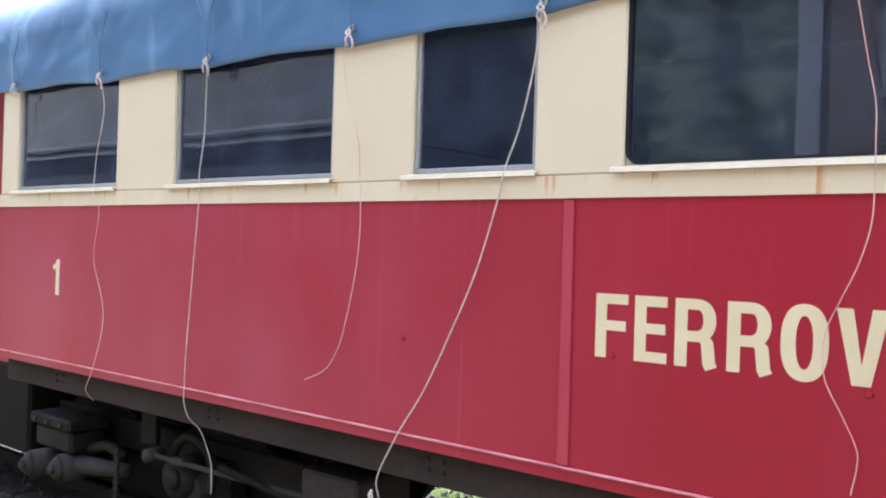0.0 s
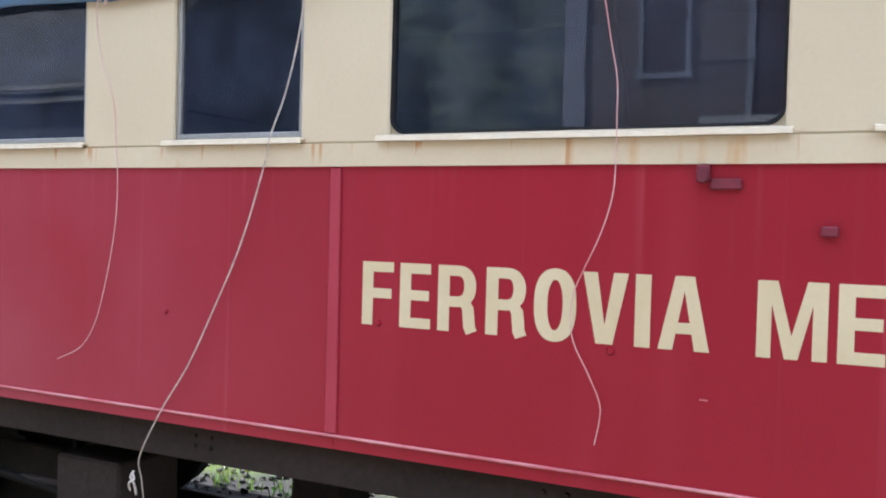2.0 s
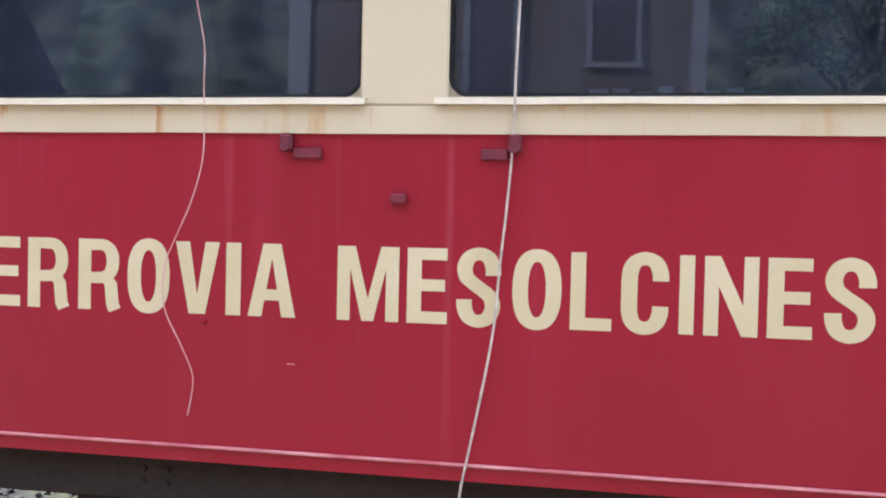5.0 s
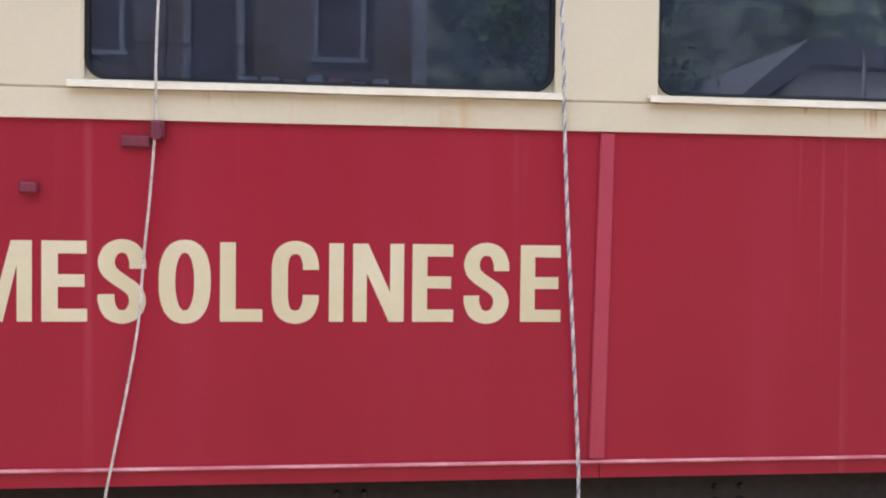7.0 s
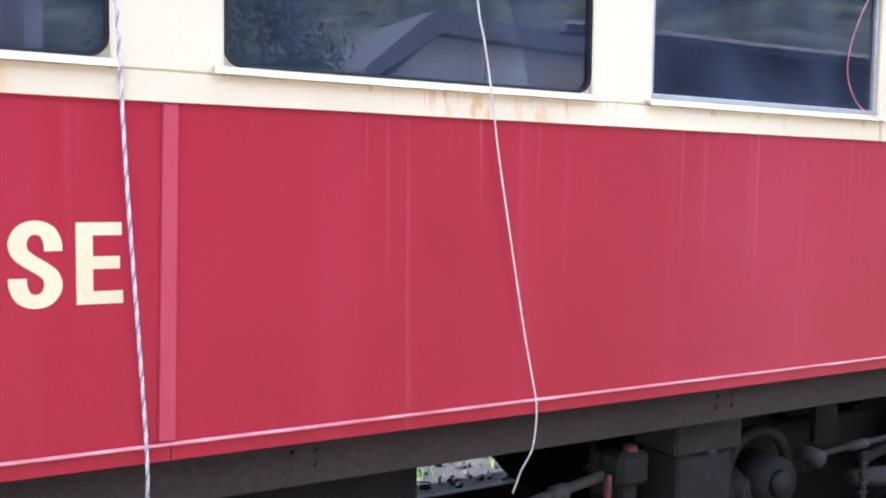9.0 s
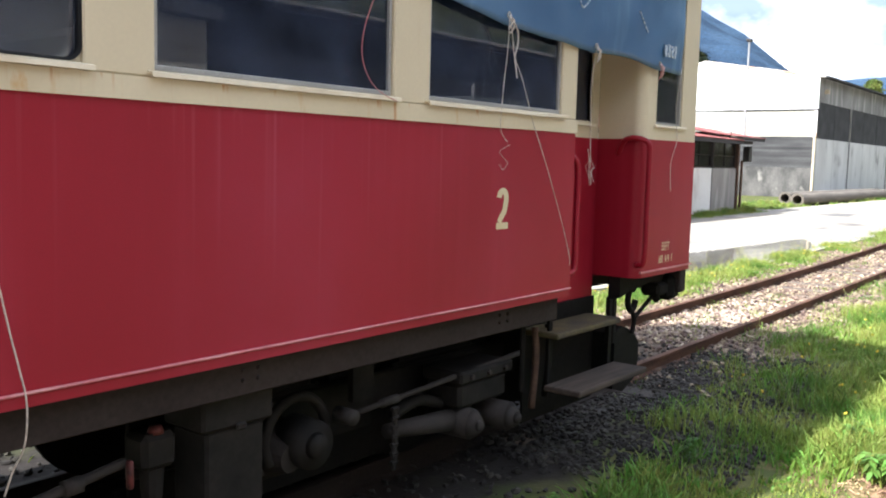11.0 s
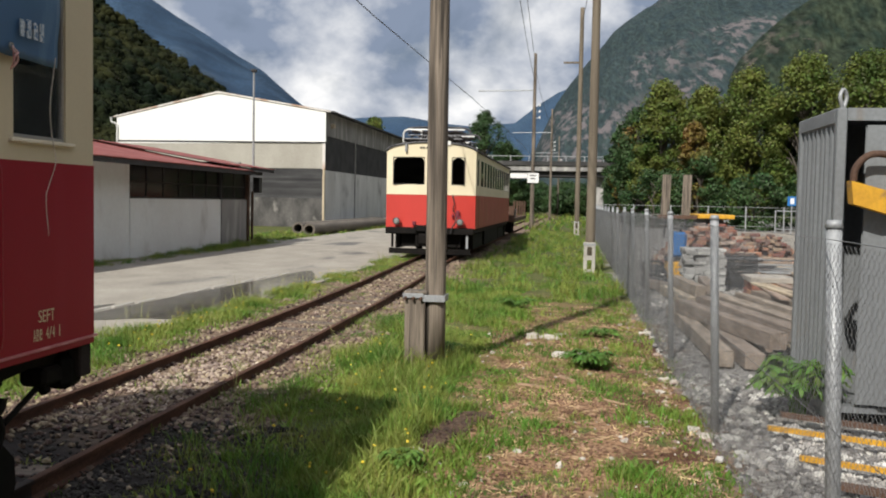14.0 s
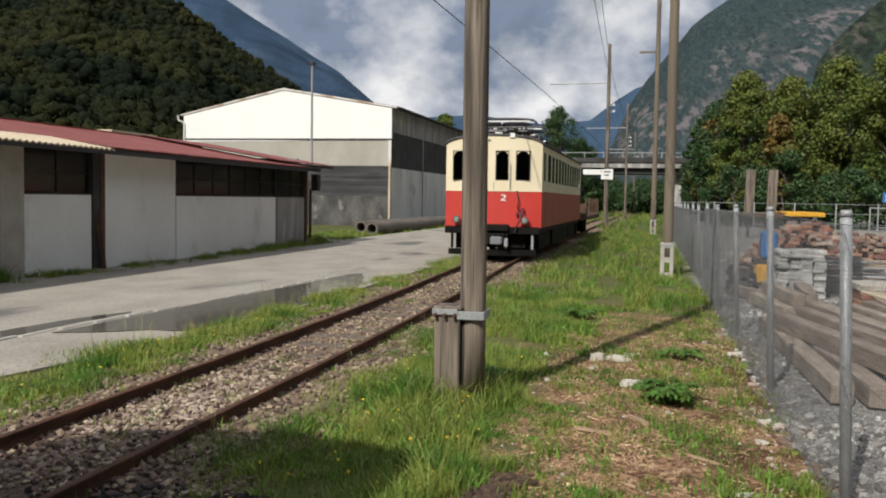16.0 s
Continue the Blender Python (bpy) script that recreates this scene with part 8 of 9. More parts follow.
boxpart("middle_wall", (WX + 0.10, WX + 0.3, WY0 + 0.04, WY1, 1.7, 3.55), M_DARKPANEL, wh)
for k in range(12):
    bm = bmesh.new()
    z = 1.71 + k * 0.153
    prism(bm, [(WX + 0.03, z), (WX + 0.095, z + 0.005), (WX + 0.095, z + 0.150), (WX + 0.075, z + 0.150)], WY0 + 0.04, WY1, "y")
    part("slat", bm, M_SLAT, wh)
boxpart("shadow_gap", (WX - 0.02, WX + 0.02, WY0 + 0.04, WY1, 5.10, 5.20), M_DARKPANEL, wh)
boxpart("downpipe", (WX - 0.10, WX - 0.01, WY0 + 0.02, WY0 + 0.14, -0.2, 3.5), M_TILEEDGE, wh, "pale rusty downpipe")
boxpart("corner_strip", (WX - 0.04, WX + 0.02, WY0 + 0.0, WY0 + 0.18, 3.5, 5.1), M_RUSTTRIM, wh)
bm = bmesh.new()
tube(bm, smooth_line([(WX - 0.15, WY1 + 0.30, 6.65), (WX - 0.12, WY1 + 0.28, 6.35), (WX - 0.06, WY1 - 0.05, 6.15), (WX - 0.06, WY1 - 0.06, 5.4), (WX - 0.06, WY1 - 0.06, 3.5)]), 0.06, 8)
part("downpipe", bm, M_PALECONC, wh, "pale bent downpipe")
for k in range(9):
    x0 = WX + 0.1 + k * 3.75
    boxpart("side_panel", (x0, x0 + 3.7, WY0, WY0 + 0.2, -0.3, 3.45), M_PALECONC, wh, "pale streaked concrete panel")
    boxpart("side_glazing", (x0, x0 + 3.7, WY0 + 0.02, WY0 + 0.2, 3.45, 5.6), M_DARKPANEL, wh, "dark glazed strip")
    boxpart("side_panel_upper", (x0, x0 + 3.7, WY0 - 0.02, WY0 + 0.2, 5.6, 7.05), M_CONCGREY, wh)
    if k in (1, 4, 7):
        boxpart("side_post", (x0 + 3.66, x0 + 3.80, WY0 - 0.05, WY0 + 0.05, -0.3, 7.05), M_CONCGREY, wh)
bm = bmesh.new()
prism(bm, [(WY0 - 0.5, 7.0), (20.05, 8.215), (WY1 + 0.3, 6.62), (WY1 + 0.3, 6.70), (20.05, 8.30), (WY0 - 0.5, 7.10)], WX + 0.05, WXE, "x")
part("roof", bm, M_DARKPANEL, wh, "dark sheet roof with an overhang")
bm = bmesh.new()
prism(bm, [(WY0 - 0.3, 7.02), (20.05, 8.20), (WY1 + 0.2, 6.64), (WY1 + 0.2, 6.72), (20.05, 8.31), (WY0 - 0.3, 7.11)], WX - 0.06, WX + 0.045, "x")
part("gable_trim", bm, M_RUSTTRIM, wh, "rust-stained pale gable trim")
boxpart("far_wall", (WXE - 0.3, WXE, WY0 + 0.2, WY1, -0.3, 6.9), M_CONCGREY, wh)
boxpart("north_wall", (WX + 0.3, WXE - 0.3, WY1 - 0.2, WY1, -0.3, 6.6), M_CONCGREY, wh)
boxpart("wall_lamp", (WX + 1.1, WX + 1.4, WY0 - 0.25, WY0, 6.15, 6.4), M_TILEEDGE, wh)
boxpart("loading_step", (WX + 0.2, WX + 12, WY0 - 0.6, WY0 - 0.005, -0.2, 0.35), M_CONCGREY, wh)
# concrete pipes on the grass in front of it
for i, (xa, ya, xb, yb) in enumerate(((47.0, 11.3, 66, 11.2), (45.2, 10.18, 66, 10.1))):
    bm = bmesh.new()
    ringo, ringi = [], []
    for r, ring in ((0.30, ringo), (0.21, ringi)):
        for X, Y in ((xa, ya), (xb, yb)):
            ring.append([bm.verts.new((X, Y + r * math.cos(t), 0.19 + r * math.sin(t))) for t in [2 * math.pi * k / 20 for k in range(20)]])
    for k in range(20):
        q = (k + 1) % 20
        bm.faces.new((ringo[0][k], ringo[0][q], ringo[1][q], ringo[1][k]))
        bm.faces.new((ringi[0][k], ringi[1][k], ringi[1][q], ringi[0][q]))
        for e in (0, 1):
            bm.faces.new((ringo[e][k], ringi[e][k], ringi[e][q], ringo[e][q]))
    solid("concrete_pipe", bm, M_PIPE, "long grey concrete pipe lying in the grass", "pipe", "pipes on the grass", smooth=False)

# ---- houses on the other side, seen in the coach windows ----
house = thing("house", "tan rendered two-storey house with shuttered windows", "house")
HY = -14.0
boxpart("wall", (-4.55, 3.0, HY - 8, HY, -0.2, 8.2), M_HOUSE, house)
boxpart("corner_quoin", (-4.62, -4.2, HY - 0.3, HY + 0.04, -0.2, 8.2), M_STONEFRAME, house, "pale corner band")
boxpart("corner_quoin", (2.75, 3.02, HY - 0.3, HY + 0.04, -0.2, 8.2), M_STONEFRAME, house)
for a, b in ((-3.12, -2.35), (1.05, 1.81)):
    w = new("window")
    w.parent = house
    for d in ((a - 0.09, a, 4.55, 6.1), (b, b + 0.09, 4.55, 6.1), (a - 0.14, b + 0.14, 6.1, 6.22), (a - 0.14, b + 0.14, 4.46, 4.55)):
        boxpart("surround", (d[0], d[1], HY, HY + 0.05, d[2], d[3]), M_STONEFRAME, w)
    boxpart("shutter", (a, b, HY, HY + 0.03, 4.55, 6.1), M_SHUTTER, w)
bal = new("balcony")
bal.parent = house
boxpart("balcony_door", (-1.15, -0.35, HY, HY + 0.03, 3.6, 6.1), M_SHUTTER, bal)
boxpart("door_surround", (-1.28, -1.15, HY, HY + 0.05, 3.6, 6.2), M_STONEFRAME, bal)
boxpart("door_surround", (-0.35, -0.22, HY, HY + 0.05, 3.6, 6.2), M_STONEFRAME, bal)
boxpart("slab", (-1.9, 0.4, HY, HY + 1.0, 3.45, 3.6), M_CONC, bal)
for k in range(20):
    boxpart("baluster", (-1.88 + 0.118 * k, -1.865 + 0.118 * k, HY + 0.95, HY + 0.965, 3.6, 4.5), M_BLACK, bal)
boxpart("handrail", (-1.9, 0.4, HY + 0.93, HY + 0.98, 4.5, 4.54), M_BLACK, bal)
bm = bmesh.new()
prism(bm, [(HY - 8.6, 8.0), (HY + 0.7, 8.0), (HY + 0.7, 8.15), (HY - 4, 10.4), (HY - 8.6, 8.15)], -5.4, 3.6, "x")
part("roof", bm, M_ROOFDARK, house)
barn = thing("gabled_building", "beige gabled building with a dark overhanging roof", "building")
bm = bmesh.new()
prism(bm, [(10.6, -0.2), (17.0, -0.2), (17.0, 5.06), (11.9, 5.22), (10.6, 4.15)], -24, -17.0, "y")
part("wall", bm, M_BEIGE, barn)
bm = bmesh.new()
prism(bm, [(9.9, 3.95), (11.85, 5.24), (17.2, 5.08), (17.2, 5.42), (11.7, 5.78), (9.9, 4.30)], -24.5, -16.6, "y")
part("roof", bm, M_ROOFDARK, barn)
bm = bmesh.new()
cyl(bm, (12.35, -15.5, -0.2), (12.35, -15.5, 5.3), 0.06, 0.045, 8)
solid("post", bm, M_WOODPOLE, "thin dark post before the gabled building", "post")
depot = thing("depot_building", "grey depot hall with a pitched roof and pale gutter", "building")
boxpart("wall", (-60, -20, -31, -17, -0.2, 5.25), M_CONCDARK, depot)
boxpart("gutter", (-60.5, -19.5, -16.9, -16.65, 5.50, 5.62), M_BAREWALL, depot, "pale roof gutter")
boxpart("fascia", (-60.5, -19.5, -16.95, -16.75, 5.12, 5.26), M_BAREWALL, depot)
bm = bmesh.new()
prism(bm, [(-16.9, 5.28), (-16.9, 5.42), (-24.0, 12.0), (-31.1, 5.42), (-31.1, 5.28)], -60.4, -19.6, "x")
part("roof", bm, M_CONCDARK, depot, "grey pitched sheet roof")
hall = thing("hall_building", "long dark hall with a pale roof edge", "building")
boxpart("wall", (19.5, 80, -30, -22, -0.2, 6.75), M_DARKPANEL, hall)
boxpart("roof", (19.0, 80.6, -30.5, -21.6, 6.75, 7.0), M_CONCDARK, hall)
boxpart("gutter", (19.0, 80.6, -21.6, -21.45, 6.93, 7.05), M_BAREWALL, hall, "pale roof edge")

# ---- yard behind the fence ----
ct = thing("steel_container", "open grey corrugated steel container in the yard", "container")
CX0, CX1, CY, CYB, CZ = 11.5, 12.76, -4.39, -6.9, 2.47
verts, faces = [], []
n = 60
for i in range(n + 1):
    x = CX0 + 0.07 + (CX1 - CX0 - 0.14) * i / n
    ph = (i / n * 8) % 1.0
    d = 0.0 if ph < 0.3 else (0.035 * (ph - 0.3) / 0.15 if ph < 0.45 else (0.035 if ph < 0.75 else 0.035 * (1 - (ph - 0.75) / 0.25)))
    verts += [(x, CY - d - 0.01, 0.05), (x, CY - d - 0.01, CZ - 0.10), (x, CY - d - 0.03, CZ - 0.10), (x, CY - d - 0.03, 0.05)]
for i in range(n):
    for k in range(4):
        a, b = i * 4 + k, i * 4 + (k + 1) % 4
        faces.append((a, a + 4, b + 4, b))
ob = raw("corrugated_side", verts, faces, M_CONTAINER)
ob.parent = ct
for d in ((CX0, CX0 + 0.08, CY - 0.08, CY, -0.05, CZ), (CX1 - 0.08, CX1, CY - 0.08, CY, -0.05, CZ), (CX0, CX0 + 0.08, CYB, CYB + 0.08, -0.05, CZ)):
    boxpart("corner_post", d, M_CONTAINER, ct, "", 0.008)
boxpart("top_rail", (CX0 + 0.08, CX1 - 0.08, CY - 0.07, CY, CZ - 0.12, CZ), M_CONTAINER, ct, "", 0.008)
boxpart("bottom_rail", (CX0 + 0.08, CX1 - 0.08, CY - 0.07, CY - 0.002, -0.05, 0.06), M_CONTAINER, ct)
boxpart("front_rail", (CX0, CX0 + 0.08, CYB + 0.08, CY - 0.08, CZ - 0.10, CZ), M_CONTAINER, ct)
boxpart("roof_sheet", (CX0 + 0.08, CX1, CYB, CY - 0.07, CZ - 0.04, CZ - 0.01), M_CONTAINER, ct)
boxpart("back_wall", (CX1 - 0.05, CX1, CYB, CY - 0.08, 0, CZ - 0.04), M_CONTAINER, ct)
boxpart("far_wall", (CX0 + 0.08, CX1, CYB, CYB + 0.04, 0, CZ - 0.04), M_CONTAINER, ct)
boxpart("floor_sheet", (CX0, CX1 - 0.05, CYB + 0.04, CY - 0.08, 0.0, 0.05), M_CONTAINER, ct)
verts, faces = [], []
for i in range(41):
    y = CY - 0.22 - 1.9 * i / 40
    d = 0.03 * (1 if (i // 4) % 2 else 0)
    verts += [(CX0 - 0.04 - d, y, 0.08), (CX0 - 0.04 - d, y, CZ - 0.14), (CX0 + 0.0 - d, y, CZ - 0.14), (CX0 + 0.0 - d, y, 0.08)]
for i in range(40):
    for k in range(4):
        a, b = i * 4 + k, i * 4 + (k + 1) % 4
        faces.append((a, a + 4, b + 4, b))
ob = raw("door_leaf", verts, faces, M_CONTAINER)
ob.parent = ct
bm = bmesh.new()
tube(bm, smooth_line([(CX0 + 0.04, CY - 0.05, CZ - 0.02), (CX0 + 0.02, CY - 0.02, CZ + 0.09), (CX0 + 0.04, CY - 0.05, CZ + 0.15), (CX0 + 0.06, CY - 0.08, CZ + 0.09), (CX0 + 0.04, CY - 0.05, CZ - 0.02)]), 0.016, 8)
part("lifting_lug", bm, M_GALV, ct, "", True)
boxpart("rusty_plate", (CX0 - 0.15, CX0 - 0.08, -5.6, -5.0, 0.0, 0.7), M_RUST, ct, "rusty steel plate")
gr = thing("lifting_clamp", "yellow lifting clamp with a curved brown handle on the container door", "tool")
bm = bmesh.new()
prism(bm, [(-4.47, 1.70), (-4.45, 1.88), (-5.05, 1.72), (-5.05, 1.53)], CX0 - 0.24, CX0 - 0.10, "x")
part("body", bm, M_YELLOW, gr)
boxpart("hanger", (CX0 - 0.13, CX0 - 0.05, -4.8, -4.75, 1.65, 1.75), M_GALV, gr)
bm = bmesh.new()
tube(bm, smooth_line([(CX0 - 0.17, -4.48, 1.86), (CX0 - 0.17, -4.50, 1.99), (CX0 - 0.17, -4.61, 2.09), (CX0 - 0.17, -4.82, 2.08)]), 0.028, 8)
part("handle", bm, M_RUST, gr, "curved brown handle", True)
for i, (x, z, ml, w) in enumerate(((11.0, 0.0, M_YELLOW, 0.022), (10.25, -0.02, M_YELLOW, 0.02), (9.7, -0.03, M_RUST, 0.05), (11.4, 0.02, M_RUST, 0.04))):
    bm = bmesh.new()
    prism(bm, [(x - w, -3.84 - 0.06 * i), (x + w, -3.84 - 0.06 * i), (x + w - 0.9, -6.0), (x - w - 0.9, -6.0)], z - 0.055, z - 0.02, "z")
    solid("steel_bar", bm, ml, "long painted steel bar lying on the rubble", "steel bar", "bars on the rubble")


def beam(x, y, z, l, w, h, turn, lean=0.0):
    bm = bmesh.new()
    box(bm, -l / 2, l / 2, -w / 2, w / 2, 0, h, 0.012)
    rr = random.Random(int(x * 97 + y * 13))
    for vtx in bm.verts:
        vtx.co += Vector((rr.uniform(-0.02, 0.02), rr.uniform(-0.006, 0.006), rr.uniform(-0.006, 0.006)))
    ob = solid("timber_beam", bm, M_BEAM, "weathered squared timber beam in a loose stack", "timber beam", "stacked timber beams")
    ob.matrix_world = pose(x, y, z, 0, lean, turn)
    return ob


layers_ = ((-0.11, ((16.3, -3.96, 4.6, 1.0), (16.1, -4.22, 4.4, 2.0), (17.3, -4.52, 4.2, 4.0), (17.6, -4.92, 4.0, 3.0), (17.2, -5.3, 4.4, 6.0), (17.4, -5.75, 4.4, 5.0), (17.6, -6.25, 4.4, 7.0), (17.8, -6.75, 4.4, 5.0))),
           (0.085, ((15.85, -4.26, 3.4, 11.5), (16.25, -4.64, 3.8, 10.0), (17.1, -4.86, 3.6, 9.0), (16.95, -5.30, 4.0, 8.0), (17.4, -5.72, 4.0, 11.0), (17.9, -6.25, 4.2, 7.0))),
           (0.28, ((18.2, -6.6, 3.2, 9.0),)))
for z, rows_ in layers_:
    for x, y, l, turn in rows_:
        beam(x, y, z, l, 0.195 + 0.02 * math.sin(31 * y), 0.19, turn)
for x, y, z, l, turn in ((20.9, -4.25, -0.1, 2.4, 6), (21.1, -4.6, -0.1, 2.6, 2), (21.0, -4.95, -0.1, 2.3, -3), (21.0, -4.42, 0.095, 2.3, 5), (21.1, -4.8, 0.095, 2.2, -4), (22.6, -4.2, -0.1, 1.8, 18)):
    beam(x, y, z, l, 0.18, 0.19, turn)


def stack(name, x, y, z, nx_, ny_, layers, sx, sy, sz, material, label, category, jitter=0.02, seed=1, lie=0.0):
    """Loose courses of flat pieces on top of each other, each piece its own part."""
    rr = random.Random(seed)
    st = thing(name, label, category, at=(x, y, z))
    me = None
    for k in range(layers):
        for i in range(nx_):
            for j in range(ny_):
                if rr.random() < 0.06 * k / max(1, layers):
                    continue
                if me is None:
                    bm = bmesh.new()
                    box(bm, -sx / 2, sx / 2, -sy / 2, sy / 2, 0, sz, sz * 0.12)
                    pc = part("piece", bm, material, st)
                    me = pc.data
                else:
                    pc = new("piece", me)
                    pc.parent = st
                pc.matrix_local = pose((i - (nx_ - 1) / 2) * sx * 1.03 + rr.uniform(-jitter, jitter), (j - (ny_ - 1) / 2) * sy * 1.03 + rr.uniform(-jitter, jitter), k * sz * 1.02, 0, 0, rr.uniform(-lie, lie))
    return st


def heap(name, x, y, half_x, half_y, layers, sx, sy, sz, materials, label, category, seed):
    """A tapering heap of small pieces thrown together askew, each piece its own part."""
    rr = random.Random(seed)
    st = thing(name, label, category, at=(x, y, -0.09))
    me = {}
    for k in range(layers):
        f = (1 - k / layers) ** 0.55
        ax, ay = half_x * f, half_y * f
        n = max(3, int(4 * ax * ay / (sx * sy) * 0.55))
        for _ in range(n):
            m_ = rr.choice(materials)
            if m_ not in me:
                bm = bmesh.new()
                box(bm, -sx / 2, sx / 2, -sy / 2, sy / 2, 0, sz, sz * 0.1)
                pc = part("piece", bm, m_, st)
                me[m_] = pc.data
            else:
                pc = new("piece", me[m_])
                pc.parent = st
            pc.matrix_local = pose(rr.uniform(-ax, ax), rr.uniform(-ay, ay), k * sz * 0.98, rr.uniform(-7, 7), rr.uniform(-7, 7), rr.choice((0, 90)) + rr.gauss(0, 14))
    return st


M_BRICKRED = mat("old_red_brick", (0.30, 0.135, 0.09), (0.20, 0.10, 0.075), rough=0.85, scale=(6, 6, 6), grain=30, objrand=0.4)
M_BRICKPALE = mat("mortar_grey_brick", (0.36, 0.29, 0.25), (0.28, 0.22, 0.19), rough=0.9, scale=(6, 6, 6), grain=30, objrand=0.35)
M_DARKNET = mat("dark_steel_netting", (0.055, 0.058, 0.065), (0.035, 0.036, 0.04), rough=0.6, metal=0.3, scale=(5, 5, 5), grain=30)
M_PLANK = mat("sun_bleached_planks", (0.50, 0.40, 0.30), (0.35, 0.265, 0.195), rough=0.85, scale=(2, 8, 8), grain=40, grain_amt=0.25, objrand=0.3)
stack("slab_stack", 23.35, -5.02, -0.09, 2, 4, 13, 0.36, 0.205, 0.066, M_GREYSLAB, "neat stack of pale grey stone slabs", "stone slabs", 0.035, 3, 5)
stack("tile_stack", 20.6, -5.8, -0.09, 2, 3, 3, 0.42, 0.24, 0.14, M_BRICK, "stack of terracotta blocks on the gravel", "terracotta blocks", 0.02, 5, 2)
stack("slab_stack", 20.6, -5.8, 0.342, 1, 1, 2, 0.86, 0.76, 0.045, M_WHITESTONE, "pale slabs lying on terracotta blocks", "stone slabs", 0.02, 15, 3)
stack("tile_stack", 20.2, -6.9, -0.09, 2, 4, 2, 0.42, 0.28, 0.14, M_BRICK, "low stack of terracotta blocks", "terracotta blocks", 0.03, 6, 3)
stack("plank_stack", 18.9, -5.95, 0.285, 1, 6, 2, 2.2, 0.15, 0.035, M_PLANK, "loose pale planks laid over the beams", "planks", 0.10, 7, 7)
stack("plank_stack", 24.4, -7.6, -0.09, 1, 6, 5, 2.6, 0.16, 0.06, M_PLANK, "stack of sun-bleached planks", "planks", 0.12, 11, 8)
heap("brick_heap", 28.6, -5.7, 0.85, 1.3, 14, 0.25, 0.12, 0.085, (M_BRICKRED, M_BRICKRED, M_BRICKPALE, M_OLDTIMBER), "high heap of reclaimed red bricks", "brick heap", 4)
heap("brick_heap", 31.6, -6.4, 1.0, 1.5, 14, 0.28, 0.14, 0.09, (M_BRICKRED, M_BRICK, M_BRICKPALE), "high heap of reclaimed red bricks", "brick heap", 10)
heap("brick_heap", 34.6, -8.3, 1.0, 1.4, 10, 0.30, 0.16, 0.09, (M_BRICKRED, M_OLDTIMBER, M_OLDTIMBER), "low dark heap of broken bricks and boards", "brick heap", 21)
heap("rubble_heap", 26.3, -6.3, 0.6, 0.8, 7, 0.26, 0.16, 0.07, (M_GREYSLAB, M_GREYSLAB, M_BRICKPALE), "loose heap of grey stone pieces", "stone heap", 12)
nets = thing("steel_mesh_bundle", "upright bundle of dark steel mesh panels", "steel mesh")
for k in range(6):
    xa, lean = 23.75 + 0.07 * k, 0.05 * (k % 3)
    bm = bmesh.new()
    for q in range(11):
        cyl(bm, (xa, -5.62 - 0.06 * q, -0.08), (xa + lean, -5.62 - 0.06 * q, 0.66), 0.007, sides=4)
    for q in range(10):
        zz = -0.04 + 0.07 * q
        cyl(bm, (xa + lean * q / 10, -5.60, zz), (xa + lean * q / 10, -6.24, zz), 0.006, sides=4)
    part("mesh_panel", bm, M_DARKNET, nets, "dark welded mesh panel")
coil = thing("hose_coil", "dark coil of netting and hose lying by the fence", "hose coil")
rr = random.Random(8)
for k in range(9):
    bm = bmesh.new()
    cx, cy, cz, q, tl = 23.75 + rr.uniform(-0.1, 0.1), -4.05 + rr.uniform(-0.06, 0.06), 0.02 + 0.05 * k, rr.uniform(0.24, 0.32), rr.uniform(-0.12, 0.12)
    tube(bm, [Vector((cx + q * math.cos(t), cy + q * 0.85 * math.sin(t), cz - 0.06 + tl * math.cos(t))) for t in [2 * math.pi * u / 24 for u in range(24)]], 0.032, 6)
    part("loop", bm, M_DARKNET, coil)
racks = thing("scaffold_pile", "pile of grey scaffold tubes and frames", "scaffold tubes")
rr = random.Random(31)
for k in range(26):
    bm = bmesh.new()
    zz = -0.04 + 0.045 * (k // 2)
    yy, xx = -6.0 - rr.uniform(0, 1.0), 25.3 + rr.uniform(-0.4, 0.5)
    a = rr.gauss(1.45, 0.25)
    cyl(bm, (xx - 0.75 * math.cos(a), yy - 0.75 * math.sin(a), zz), (xx + 0.75 * math.cos(a), yy + 0.75 * math.sin(a), zz + rr.uniform(-0.02, 0.05)), 0.024, sides=6)
    part("scaffold_tube", bm, M_GALV if k % 3 else M_PLANK, racks)
for k in range(4):
    boxpart("bearer", (25.0 + 0.3 * k, 25.08 + 0.3 * k, -6.9, -6.1, -0.12, -0.045), M_OLDTIMBER, racks)
mc = thing("compactor", "small blue and yellow compactor standing by the stacks", "machine")
boxpart("base", (25.4, 26.1, -5.0, -4.5, -0.05, 0.35), M_YELLOW, mc, "", 0.04)
boxpart("engine_cover", (25.5, 26.0, -4.95, -4.62, 0.45, 1.05), M_BLUE, mc, "blue engine cover", 0.06)
boxpart("foot_plate", (25.45, 26.05, -5.02, -4.48, 0.35, 0.45), M_BLACK, mc)
boxpart("top_tray", (25.5, 26.0, -4.95, -4.65, 1.10, 1.14), M_BLACK, mc, "", 0.02)
boxpart("tray_post", (25.7, 25.76, -4.85, -4.79, 1.05, 1.10), M_BLACK, mc)
lo = thing("low_loader", "yellow low-loader trailer with two upright wooden ramps", "trailer")
boxpart("bed", (53.5, 60, -10.8, -8.9, 1.0, 1.22), M_YELLOW, lo, "", 0.03)
